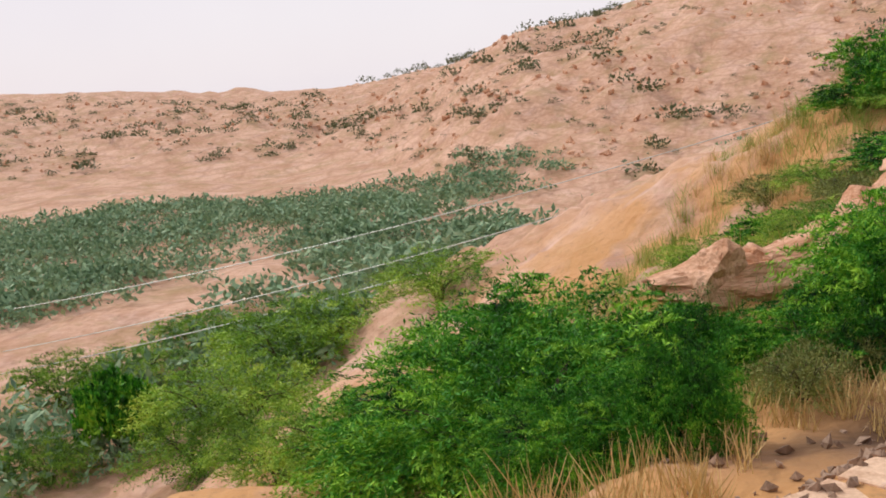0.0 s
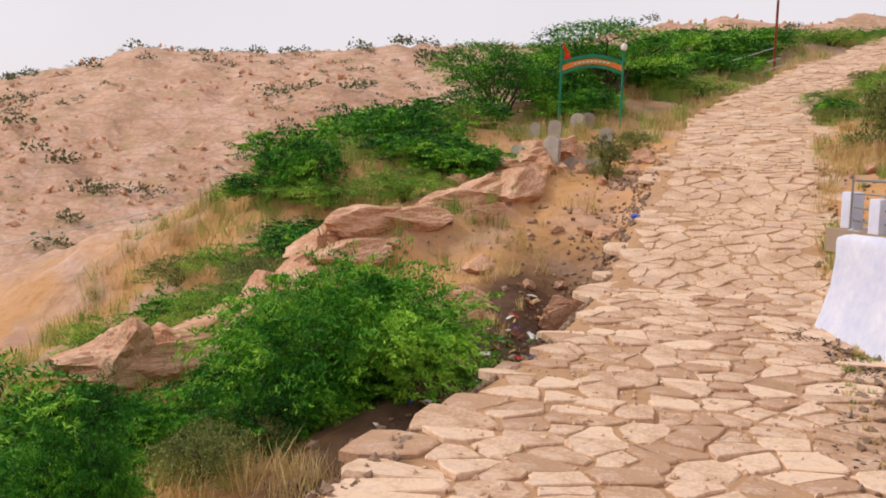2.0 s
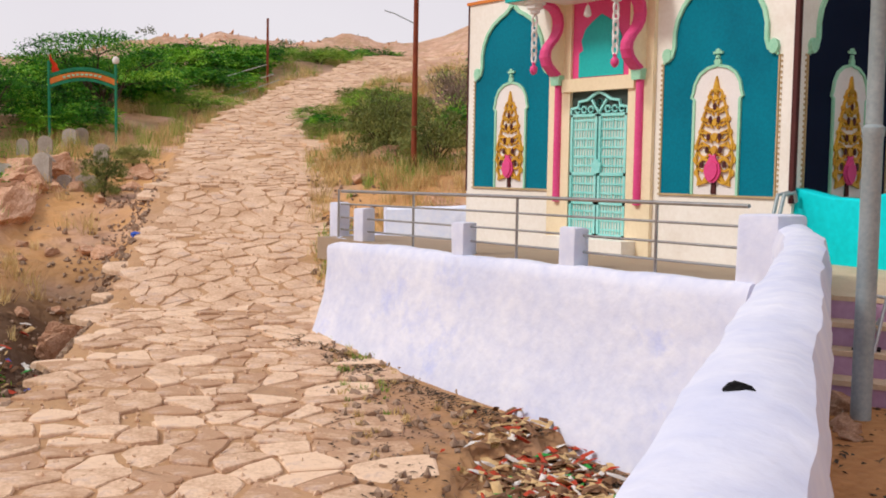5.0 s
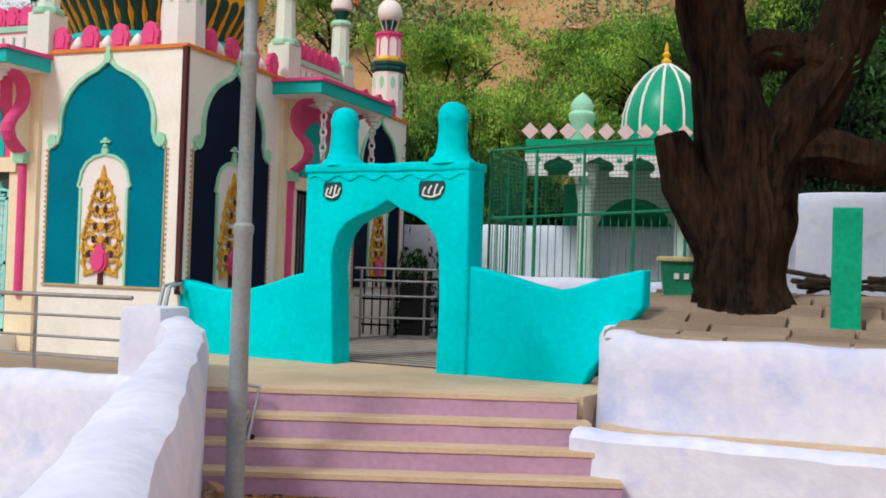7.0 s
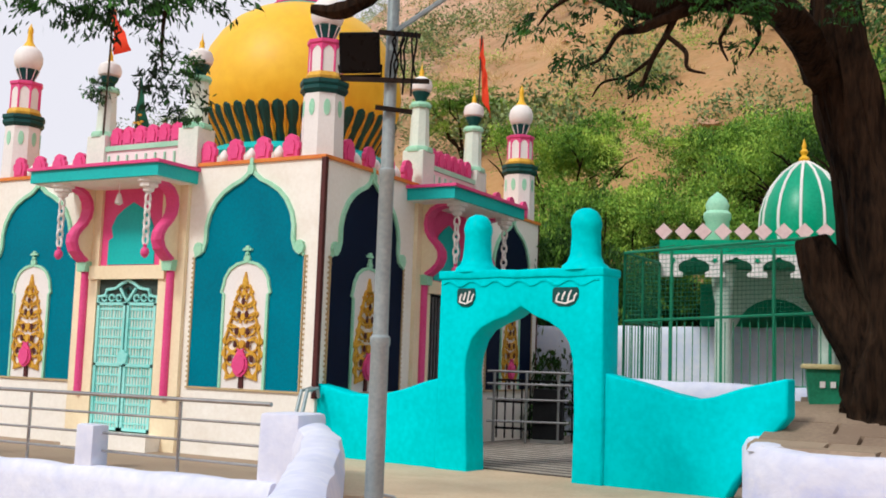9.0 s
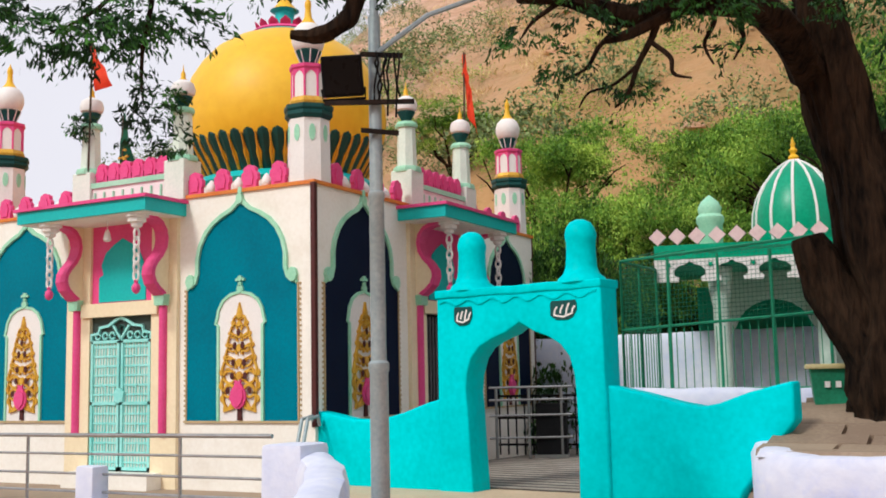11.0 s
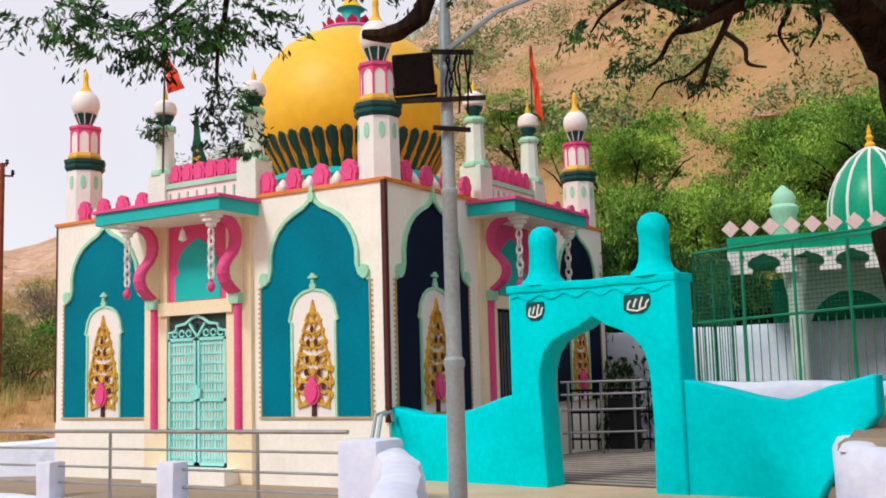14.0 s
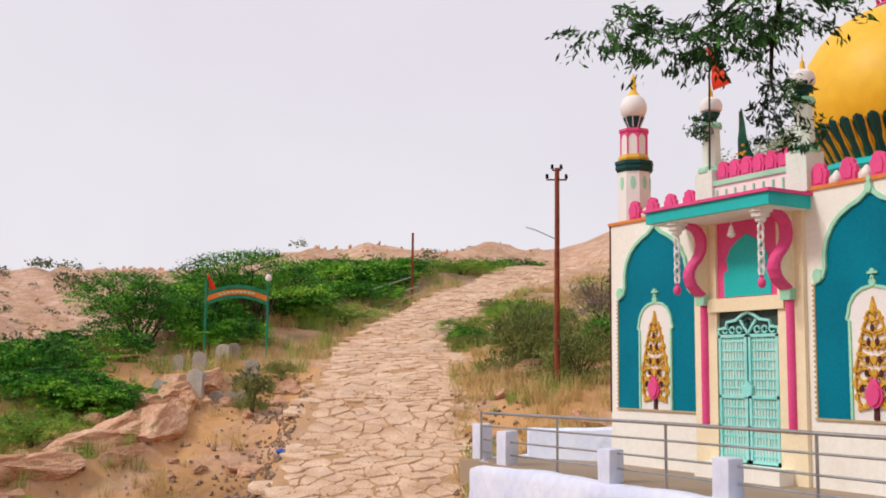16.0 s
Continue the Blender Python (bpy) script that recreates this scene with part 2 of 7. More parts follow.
PALE_YELLOW = material("faded_yellow_plastic", (0.60, 0.50, 0.22), (0.75, 0.66, 0.36), 4, 30, 0.6, 0.1)
STRAW = leafy("straw_grass", (0.36, 0.25, 0.09), (0.62, 0.45, 0.19), (0.80, 0.64, 0.32))
STRAW_GREY = leafy("grey_twig", (0.16, 0.11, 0.09), (0.26, 0.19, 0.15), (0.36, 0.27, 0.21))
YELLOW_LEAF = leafy("yellow_green_leaf", (0.03, 0.10, 0.008), (0.17, 0.36, 0.030), (0.46, 0.64, 0.09))
SCRUB_LEAF = leafy("hill_scrub_leaf", (0.06, 0.085, 0.04), (0.11, 0.14, 0.065), (0.19, 0.20, 0.10))
SCRUB_GREEN = leafy("slope_shrub_leaf", (0.035, 0.06, 0.022), (0.13, 0.19, 0.07), (0.32, 0.40, 0.16))
GRASS = leafy("green_grass", (0.12, 0.22, 0.03), (0.26, 0.38, 0.07), (0.48, 0.52, 0.14))


# ---------------------------------------------------------------- mesh helpers
def finish(name, bm, mat, smooth=False):
    bmesh.ops.recalc_face_normals(bm, faces=bm.faces)
    me = bpy.data.meshes.new(name)
    bm.to_mesh(me)
    bm.free()
    me.materials.append(mat)
    if smooth:
        me.shade_smooth()
        me.set_sharp_from_angle(angle=radians(40))
    return me


def part(name, bm, mat, parent=None, label="", smooth=False):
    ob = new(name, finish(name, bm, mat, smooth))
    ob.parent = parent
    if label:
        tagged(ob, label)
    return ob


def thing(name, label, category, group="", kind="", at=(0, 0, 0), turn=0):
    e = new(name)
    e.empty_display_size = 0.2
    e.matrix_world = pose(*at, 0, 0, turn)
    return tagged(e, label, category, group, kind)


def box(bm, a, b, bevel=0.0):
    v = [bm.verts.new((x, y, z)) for x in (a[0], b[0]) for y in (a[1], b[1]) for z in (a[2], b[2])]
    f = [bm.faces.new([v[i] for i in q]) for q in ((0, 1, 3, 2), (4, 6, 7, 5), (0, 4, 5, 1), (2, 3, 7, 6), (0, 2, 6, 4), (1, 5, 7, 3))]
    if bevel:
        es = {e for q in f for e in q.edges}
        bmesh.ops.bevel(bm, geom=list(es), offset=bevel, segments=2, affect="EDGES", profile=0.6)
    return bm


def lathe(bm, profile, n=24, at=(0, 0, 0), squash=1.0, turn=0.0):
    """Turns (radius, height) pairs round z."""
    rings = []
    for r, z in profile:
        rings.append([bm.verts.new((at[0] + max(r, 1e-4) * math.cos(2 * math.pi * i / n + turn), at[1] + squash * max(r, 1e-4) * math.sin(2 * math.pi * i / n + turn), at[2] + z)) for i in range(n)])
    for p, q in zip(rings, rings[1:]):
        for i in range(n):
            bm.faces.new((p[i], p[(i + 1) % n], q[(i + 1) % n], q[i]))
    bm.faces.new(rings[0])
    bm.faces.new(rings[-1])
    return bm


def prism(bm, outline, put, d0, d1):
    """Extrudes a 2D outline; put(u, v, d) gives the place."""
    lo = [bm.verts.new(put(u, v, d0)) for u, v in outline]
    hi = [bm.verts.new(put(u, v, d1)) for u, v in outline]
    bm.faces.new(lo)
    bm.faces.new(hi)
    for i in range(len(lo)):
        j = (i + 1) % len(lo)
        bm.faces.new((lo[i], lo[j], hi[j], hi[i]))
    return bm


def ribbon(bm, line, put, width, d0, d1, closed=False):
    """A moulding of some width along a 2D line."""
    k = len(line)
    quads = []
    for i, (u, v) in enumerate(line):
        a = line[(i - 1) % k] if closed or i else line[i]
        b = line[(i + 1) % k] if closed or i < k - 1 else line[i]
        t = V((b[0] - a[0], b[1] - a[1], 0))
        t = t.normalized() if t.length else V((1, 0, 0))
        nx, ny = -t.y * width / 2, t.x * width / 2
        quads.append([bm.verts.new(put(u + nx, v + ny, d0)), bm.verts.new(put(u + nx, v + ny, d1)), bm.verts.new(put(u - nx, v - ny, d1)), bm.verts.new(put(u - nx, v - ny, d0))])
    for i in range(k if closed else k - 1):
        p, q = quads[i], quads[(i + 1) % k]
        for e in range(4):
            bm.faces.new((p[e], p[(e + 1) % 4], q[(e + 1) % 4], q[e]))
    if not closed:
        bm.faces.new(quads[0])
        bm.faces.new(quads[-1])
    return bm


def tube(bm, pts, radii, n=8):
    """A round limb or bar through points."""
    pts = [V(p) for p in pts]
    if not isinstance(radii, (list, tuple)):
        radii = [radii] * len(pts)
    rings = []
    side = None
    for i, p in enumerate(pts):
        t = (pts[min(i + 1, len(pts) - 1)] - pts[max(i - 1, 0)]).normalized()
        if side is None:
            side = t.orthogonal().normalized()
        side = (side - t * side.dot(t)).normalized()
        up = t.cross(side)
        rings.append([bm.verts.new(p + radii[i] * (math.cos(2 * math.pi * k / n) * side + math.sin(2 * math.pi * k / n) * up)) for k in range(n)])
    for a, b in zip(rings, rings[1:]):
        for k in range(n):
            bm.faces.new((a[k], a[(k + 1) % n], b[(k + 1) % n], b[k]))
    bm.faces.new(rings[0])
    bm.faces.new(rings[-1])
    return bm


def B():
    return bmesh.new()


def arc(cx, cy, r, a0, a1, n=8, ry=None):
    return [(cx + r * math.cos(radians(a0 + (a1 - a0) * i / n)), cy + (ry or r) * math.sin(radians(a0 + (a1 - a0) * i / n))) for i in range(n + 1)]


def smooth(t):
    t = min(1.0, max(0.0, t))
    return t * t * (3 - 2 * t)


def lerp(table, x):
    if x <= table[0][0]:
        return table[0][1]
    for (a, p), (b, q) in zip(table, table[1:]):
        if x <= b:
            return p + (q - p) * smooth((x - a) / (b - a)) * 0.5 + (q - p) * (x - a) / (b - a) * 0.5
    return table[-1][1]


# ---------------------------------------------------------------- terrain
ALONG, ACROSS, START = V((-0.876, 0.483)), V((0.483, 0.876)), V((7.2, -10.8))
PATH_RISE = [(-20, -3.4), (0, -2.85), (9, -2.65), (13, -2.5), (19, -2.2), (24, -1.2), (28, -0.1), (36, 1.2), (44.7, 2.8), (52, 4.5), (60, 6.6), (75, 7.6), (140, 3)]
RIDGE = [(-180, 20), (-60, 20), (20, 20), (42, 12), (54, 6.5), (64, 6.0), (75, 5.2), (84, 4.5), (93, 4.1), (99, 2.7), (104, 1.7), (109, 0.4), (113, -0.4), (121, -0.2), (126, 0.3), (131, 0.6), (150, 3), (180, 20)]


SPINE = [(-9.8, -12.4, -3.35), (-11.9, -10.0, -2.85), (-15.0, -8.2, -1.75), (-17.9, -4.6, -1.0), (-24.0, -1.0, 0.45)]


def path_middle(d):
    return -1.0 + (0.012 * (d - 34) ** 2 if d > 34 else 0.0) - (0.02 * (9 - d) ** 2 if d < 9 else 0.0)


def ground(x, y):
    rel = V((x, y)) - START
    d, q = rel.dot(ALONG), rel.dot(ACROSS)
    r = rel.length
    az = math.degrees(math.atan2(-rel.x, rel.y))
    zp = lerp(PATH_RISE, d)
    off = q - path_middle(d)
    rough = noise.noise((x * 0.35, y * 0.35, 0)) * 0.5 + noise.noise((x * 0.9, y * 0.9, 4)) * 0.2
    if r < 70:
        rough += 0.16 * (0.5 - abs(noise.noise((x * 1.3, y * 1.3, 9)))) + 0.10 * (0.4 - abs(noise.noise((x * 2.9, y * 2.9, 10))))
    if off < 0:
        k = -off - 1.75 - 0.55 * smooth((15 - d) / 6)
        drop = 0.55 * smooth(k / 0.9) if k > 0 else 0.0
        edge = 1.0 + 3.0 * smooth((d - 13) / 8) + 5.0 * smooth((d - 22) / 8)
        if k > edge:
            drop += 0.36 * (k - edge) * (0.6 + 0.4 * smooth((k - edge) / 3))
        gully = 0.45 * math.exp(-((k - 1.0) / 0.55) ** 2) * smooth((d - 8) / 3) * smooth((24 - d) / 5)
        z = zp - drop - gully + rough * smooth(k / 1.5) * min(1.6, 0.5 + k * 0.1)
        for (ax, ay, az_), (bx, by, bz) in zip(SPINE, SPINE[1:]):
            a, b = V((ax, ay)), V((bx, by))
            f = min(1.0, max(0.0, (V((x, y)) - a).dot(b - a) / (b - a).length_squared))
            z = max(z, az_ + (bz - az_) * f - 0.1 - 0.85 * max(0.0, (V((x, y)) - a.lerp(b, f)).length - 0.5) + rough * 0.5)
        z = max(z, -14.5 + noise.noise((x * 0.03, y * 0.03, 1)) * 1.6 + noise.noise((x * 0.11, y * 0.11, 2)) * 0.8)
    else:
        k = off - 1.75
        z = zp
        if k > 0:
            z += (0.16 * k + rough * smooth(k / 1.5) * 0.8) * smooth((d - 17) / 6)
            z += 0.62 * max(0.0, q - 13.5) + 1.3 * smooth((q - 13) / 4) * noise.noise((x * 0.2, y * 0.2, 7))
            z = min(z, 70 + 3 * noise.noise((x * 0.05, y * 0.05, 5)))
    # the ring of hills across the valley
    if r > 90 and abs(az) > 50:
        far = smooth((az - 104) / 14)
        top, foot = 240 + 180 * far, 118 + 72 * far
        ridge = top * math.tan(radians(lerp(RIDGE, az)))
        u = (r - foot) / (top - foot)
        if u > 0:
            rise = -14.5 + (ridge + 14.5) * (1 - (1 - min(u, 1)) ** 1.6)
            rise += (noise.noise((x * 0.035, y * 0.035, 3)) * 3.5 + abs(noise.noise((x * 0.09, y * 0.09, 6))) * 2.6 + (0.4 - abs(noise.noise((x * 0.22, y * 0.22, 8)))) * 2.4) * smooth(u * 4) * (1 if u < 0.85 else 0.35)
            if u > 1:
                rise -= (u - 1) * 12
            z = max(z, rise) if az > 66 else max(z, rise * smooth((r - 100) / 60) - 30 * (1 - smooth((r - 100) / 60)))
    # the built terrace and forecourt stand clear of the natural ground
    if x > -7.4 and -1.75 < y < 10:
        z = min(z, -0.95)
    if -1.1 * (x - 7) - (y + 10.5) < 2.2 and y < -1.7 and x > -1:
        z = min(z, -2.0 - 0.75 * smooth((-1.1 * (x - 7) - (y + 10.5) + 4) / 4))
    return z


def build_terrain():
    radii = [0.0]
    step = 0.22
    while radii[-1] < 1500:
        radii.append(radii[-1] + step)
        if radii[-1] > 6:
            step *= 1.021
    n = 800
    verts, faces = [], []
    for i, r in enumerate(radii):
        for k in range(n):
            a = 2 * math.pi * k / n
            x, y = 7.2 + r * math.cos(a), -10.8 + r * math.sin(a)
            verts.append((x, y, ground(x, y)))
    for i in range(len(radii) - 1):
        for k in range(n):
            a, b = i * n + k, i * n + (k + 1) % n
            faces.append((a, b, b + n, a + n))
    me = bpy.data.meshes.new("ground")
    me.from_pydata(verts, [], faces)
    me.shade_smooth()
    me.materials.append(GROUND)
    ob = new("ground", me)
    return tagged(ob, "pink sandstone hillside with loose soil and dry grass", "ground", kind="structure")


def ground_material():
    m = material("hillside_ground", (0.44, 0.255, 0.175), (0.70, 0.48, 0.375), 0.16, 1.6, 0.95, 1.0, dirt=(0.33, 0.21, 0.12), dirt_amount=0.75, depth=0.5)
    n, l = m.node_tree.nodes, m.node_tree.links
    p = n["Principled BSDF"]
    prev = p.inputs["Base Color"].links[0].from_socket
    co = n.new("ShaderNodeTexCoord")
    # weathered layers and cracks in the rock, with ledge shadows painted as brown lines
    wave = n.new("ShaderNodeTexVoronoi")
    wave.feature = "DISTANCE_TO_EDGE"
    wave.inputs["Scale"].default_value = 0.32
    warp = n.new("ShaderNodeTexNoise")
    warp.inputs["Scale"].default_value, warp.inputs["Detail"].default_value = 0.12, 6
    wm = n.new("ShaderNodeMixRGB")
    wm.inputs[0].default_value = 0.9
    wm.blend_type = "LINEAR_LIGHT"
    l.new(co.outputs["Object"], warp.inputs["Vector"])
    l.new(co.outputs["Object"], wm.inputs[1])
    l.new(warp.outputs["Color"], wm.inputs[2])
    sc = n.new("ShaderNodeMapping")
    sc.inputs["Scale"].default_value = (0.22, 0.6, 2.8)
    l.new(wm.outputs["Color"], sc.inputs["Vector"])
    l.new(sc.outputs["Vector"], wave.inputs["Vector"])
    cr = n.new("ShaderNodeValToRGB")
    cr.color_ramp.elements[0].position, cr.color_ramp.elements[1].position = 0.0, 0.10
    cr.color_ramp.elements[0].color, cr.color_ramp.elements[1].color = (0.42, 0.42, 0.42, 1), (0, 0, 0, 1)
    l.new(wave.outputs["Distance"], cr.inputs["Fac"])
    mx = n.new("ShaderNodeMixRGB")
    l.new(cr.outputs["Color"], mx.inputs[0])
    l.new(prev, mx.inputs[1])
    mx.inputs[2].default_value = (0.30, 0.16, 0.10, 1)
    # thin dry scrub over the soil
    veg = n.new("ShaderNodeTexNoise")
    veg.inputs["Scale"].default_value, veg.inputs["Detail"].default_value, veg.inputs["Roughness"].default_value = 0.22, 10, 0.75
    l.new(co.outputs["Object"], veg.inputs["Vector"])
    vr = n.new("ShaderNodeValToRGB")
    vr.color_ramp.elements[0].position, vr.color_ramp.elements[1].position = 0.50, 0.66
    vr.color_ramp.elements[1].color = (0.75, 0.75, 0.75, 1)
    l.new(veg.outputs["Fac"], vr.inputs["Fac"])
    mv = n.new("ShaderNodeMixRGB")
    l.new(vr.outputs["Color"], mv.inputs[0])
    l.new(mx.outputs["Color"], mv.inputs[1])
    mv.inputs[2].default_value = (0.30, 0.23, 0.10, 1)
    # olive grass roots and ochre soil on the slope behind the shrine
    sx, ry, rx, rm = n.new("ShaderNodeSeparateXYZ"), n.new("ShaderNodeMapRange"), n.new("ShaderNodeMapRange"), n.new("ShaderNodeMath")
    l.new(co.outputs["Object"], sx.inputs[0])
    l.new(sx.outputs["Y"], ry.inputs["Value"])
    l.new(sx.outputs["X"], rx.inputs["Value"])
    ry.inputs["From Min"].default_value, ry.inputs["From Max"].default_value = 8, 16
    rx.inputs["From Min"].default_value, rx.inputs["From Max"].default_value = -22, -8
    rm.operation = "MULTIPLY"
    l.new(ry.outputs["Result"], rm.inputs[0])
    l.new(rx.outputs["Result"], rm.inputs[1])
    rn, rq, ro = n.new("ShaderNodeMath"), n.new("ShaderNodeMixRGB"), n.new("ShaderNodeMixRGB")
    rn.operation = "MULTIPLY"
    rn.inputs[1].default_value = 0.85
    l.new(rm.outputs[0], rn.inputs[0])
    rq.inputs[1].default_value, rq.inputs[2].default_value = (0.40, 0.225, 0.09, 1), (0.15, 0.17, 0.045, 1)
    l.new(vr.outputs["Color"], rq.inputs[0])
    l.new(rn.outputs[0], ro.inputs[0])
    l.new(mv.outputs["Color"], ro.inputs[1])
    l.new(rq.outputs["Color"], ro.inputs[2])
    # brown soil with painted bush shade in the gully, trodden brown earth on the inner side
    def band(direction, shift, a0, a1, b0, b1):
        dot, up_, dn_, mu = n.new("ShaderNodeVectorMath"), n.new("ShaderNodeMapRange"), n.new("ShaderNodeMapRange"), n.new("ShaderNodeMath")
        dot.operation, mu.operation = "DOT_PRODUCT", "MULTIPLY"
        wob = n.new("ShaderNodeMixRGB")
        wob.blend_type = "LINEAR_LIGHT"
        wob.inputs[0].default_value = 0.45
        wn_ = n.new("ShaderNodeTexNoise")
        wn_.inputs["Scale"].default_value, wn_.inputs["Detail"].default_value = 0.9, 7
        l.new(co.outputs["Object"], wn_.inputs["Vector"])
        l.new(co.outputs["Object"], wob.inputs[1])
        l.new(wn_.outputs["Color"], wob.inputs[2])
        l.new(wob.outputs["Color"], dot.inputs[0])
        dot.inputs[1].default_value = (direction.x, direction.y, 0)
        for node, p0, p1, q0, q1 in ((up_, a0, a1, 0, 1), (dn_, b0, b1, 1, 0)):
            l.new(dot.outputs["Value"], node.inputs["Value"])
            node.inputs["From Min"].default_value, node.inputs["From Max"].default_value = p0 + shift, p1 + shift
            node.inputs["To Min"].default_value, node.inputs["To Max"].default_value = q0, q1
        l.new(up_.outputs["Result"], mu.inputs[0])
        l.new(dn_.outputs["Result"], mu.inputs[1])
        return mu.outputs[0]

    def both(p_, q_, amount):
        m1, m2 = n.new("ShaderNodeMath"), n.new("ShaderNodeMath")
        m1.operation = m2.operation = "MULTIPLY"
        l.new(p_, m1.inputs[0])
        l.new(q_, m1.inputs[1])
        l.new(m1.outputs[0], m2.inputs[0])
        m2.inputs[1].default_value = amount
        return m2.outputs[0]

    # orange subsoil where the crust has gone, and fine dark debris
    soil, sr2, ms = n.new("ShaderNodeTexNoise"), n.new("ShaderNodeValToRGB"), n.new("ShaderNodeMixRGB")
    soil.inputs["Scale"].default_value, soil.inputs["Detail"].default_value = 0.35, 8
    l.new(co.outputs["Object"], soil.inputs["Vector"])
    sr2.color_ramp.elements[0].position, sr2.color_ramp.elements[1].position = 0.34, 0.50
    sr2.color_ramp.elements[1].color = (0.95, 0.95, 0.95, 1)
    l.new(soil.outputs["Fac"], sr2.inputs["Fac"])
    far_, ln_, mr_, mm_ = n.new("ShaderNodeVectorMath"), n.new("ShaderNodeVectorMath"), n.new("ShaderNodeMapRange"), n.new("ShaderNodeMath")
    far_.operation, ln_.operation, mm_.operation = "SUBTRACT", "LENGTH", "MULTIPLY"
    far_.inputs[1].default_value = (-9, -8, 0)
    l.new(co.outputs["Object"], far_.inputs[0])
    l.new(far_.outputs["Vector"], ln_.inputs[0])
    l.new(ln_.outputs["Value"], mr_.inputs["Value"])
    mr_.inputs["From Min"].default_value, mr_.inputs["From Max"].default_value = 18, 32
    mr_.inputs["To Min"].default_value, mr_.inputs["To Max"].default_value = 1.0, 0.2
    l.new(sr2.outputs["Color"], mm_.inputs[0])
    l.new(mr_.outputs["Result"], mm_.inputs[1])
    l.new(mm_.outputs[0], ms.inputs[0])
    l.new(ro.outputs["Color"], ms.inputs[1])
    ms.inputs[2].default_value = (0.55, 0.295, 0.115, 1)
    deb, dr, md = n.new("ShaderNodeTexNoise"), n.new("ShaderNodeValToRGB"), n.new("ShaderNodeMixRGB")
    deb.inputs["Scale"].default_value, deb.inputs["Detail"].default_value, deb.inputs["Roughness"].default_value = 2.6, 10, 0.8
    l.new(co.outputs["Object"], deb.inputs["Vector"])
    dr.color_ramp.elements[0].position, dr.color_ramp.elements[1].position = 0.535, 0.66
    dr.color_ramp.elements[1].color = (0.4, 0.4, 0.4, 1)
    l.new(deb.outputs["Fac"], dr.inputs["Fac"])
    l.new(dr.outputs["Color"], md.inputs[0])
    l.new(ms.outputs["Color"], md.inputs[1])
    md.inputs[2].default_value = (0.17, 0.12, 0.06, 1)
    across, along = ACROSS.dot(START) - 1.0, ALONG.dot(START)
    earth = md.outputs["Color"]
    # first tone: gully soil darkened for the shade of the bushes
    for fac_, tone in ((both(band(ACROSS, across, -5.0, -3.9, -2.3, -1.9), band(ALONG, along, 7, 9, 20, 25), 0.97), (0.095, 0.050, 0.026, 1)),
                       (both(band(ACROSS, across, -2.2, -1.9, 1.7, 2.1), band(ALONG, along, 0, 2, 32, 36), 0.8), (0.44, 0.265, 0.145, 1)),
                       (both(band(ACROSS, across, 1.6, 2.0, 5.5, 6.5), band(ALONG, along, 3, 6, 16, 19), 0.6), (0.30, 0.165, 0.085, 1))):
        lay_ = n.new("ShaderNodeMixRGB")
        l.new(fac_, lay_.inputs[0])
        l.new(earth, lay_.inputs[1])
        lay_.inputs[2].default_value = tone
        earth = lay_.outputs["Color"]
    l.new(earth, p.inputs["Base Color"])
    return m


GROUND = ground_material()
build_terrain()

# ---------------------------------------------------------------- walls of the terrace
def lumpy_wall(name, line, tops, bottom, thick, flare, mat, label, seed=0, end_round=True):
    """A hand-plastered wall: cross-sections along a plan line, rounded on top, flared at the foot on its left side."""
    bm = B()
    pts, zs = [], []
    for (a, b), (za, zb) in zip(zip(line, line[1:]), zip(tops, tops[1:])):
        n = max(2, int((V(b) - V(a)).length / 0.12))
        for i in range(n):
            pts.append(V(a).lerp(V(b), i / n))
            zs.append(za + (zb - za) * i / n)
    pts.append(V(line[-1]))
    zs.append(tops[-1])
    rings = []
    for i, p in enumerate(pts):
        t = (pts[min(i + 1, len(pts) - 1)] - pts[max(0, i - 1)]).normalized()
        nrm = V((-t.y, t.x))
        h = zs[i] - bottom
        sec = [(thick / 2 + flare, 0), (thick / 2 + flare * 0.75, 0.2), (thick / 2 + flare * 0.4, 0.4), (thick / 2 + flare * 0.15, 0.6), (thick / 2, 0.8), (thick / 2, 0.93), (thick / 2 - 0.05, 0.99), (thick / 4, 1.0), (0, 1.005),
               (-thick / 4, 1.0), (-thick / 2 + 0.05, 0.99), (-thick / 2, 0.93), (-thick / 2, 0.8), (-thick / 2, 0.6), (-thick / 2 - 0.02, 0.4), (-thick / 2 - 0.03, 0.2), (-thick / 2 - 0.05, 0)]
        ring = []
        for o, f in sec:
            w = V((p.x + nrm.x * o, p.y + nrm.y * o, bottom + h * f))
            k = noise.noise_vector((w.x * 1.7 + seed, w.y * 1.7, w.z * 1.7)) * 0.026 + noise.noise_vector((w.x * 5, w.y * 5 + seed, w.z * 5)) * 0.007
            ring.append(bm.verts.new(w + k))
        rings.append(ring)
    for a, b in zip(rings, rings[1:]):
        for k in range(len(a) - 1):
            bm.faces.new((a[k], a[k + 1], b[k + 1], b[k]))
    bm.faces.new(rings[0])
    bm.faces.new(rings[-1])
    ob = part(name, bm, mat, smooth=True)
    return tagged(ob, label, "wall", kind="structure")


lumpy_wall("wall_terrace", [(1.15, -2.15), (-3.2, -1.98), (-7.1, -1.70), (-7.55, -1.35), (-7.6, 0.4)], [-0.73, -0.80, -0.82, -0.80, -0.72], -2.95, 0.34, 0.42, LIME, "blue-white limewashed retaining wall flared at its foot", 3)
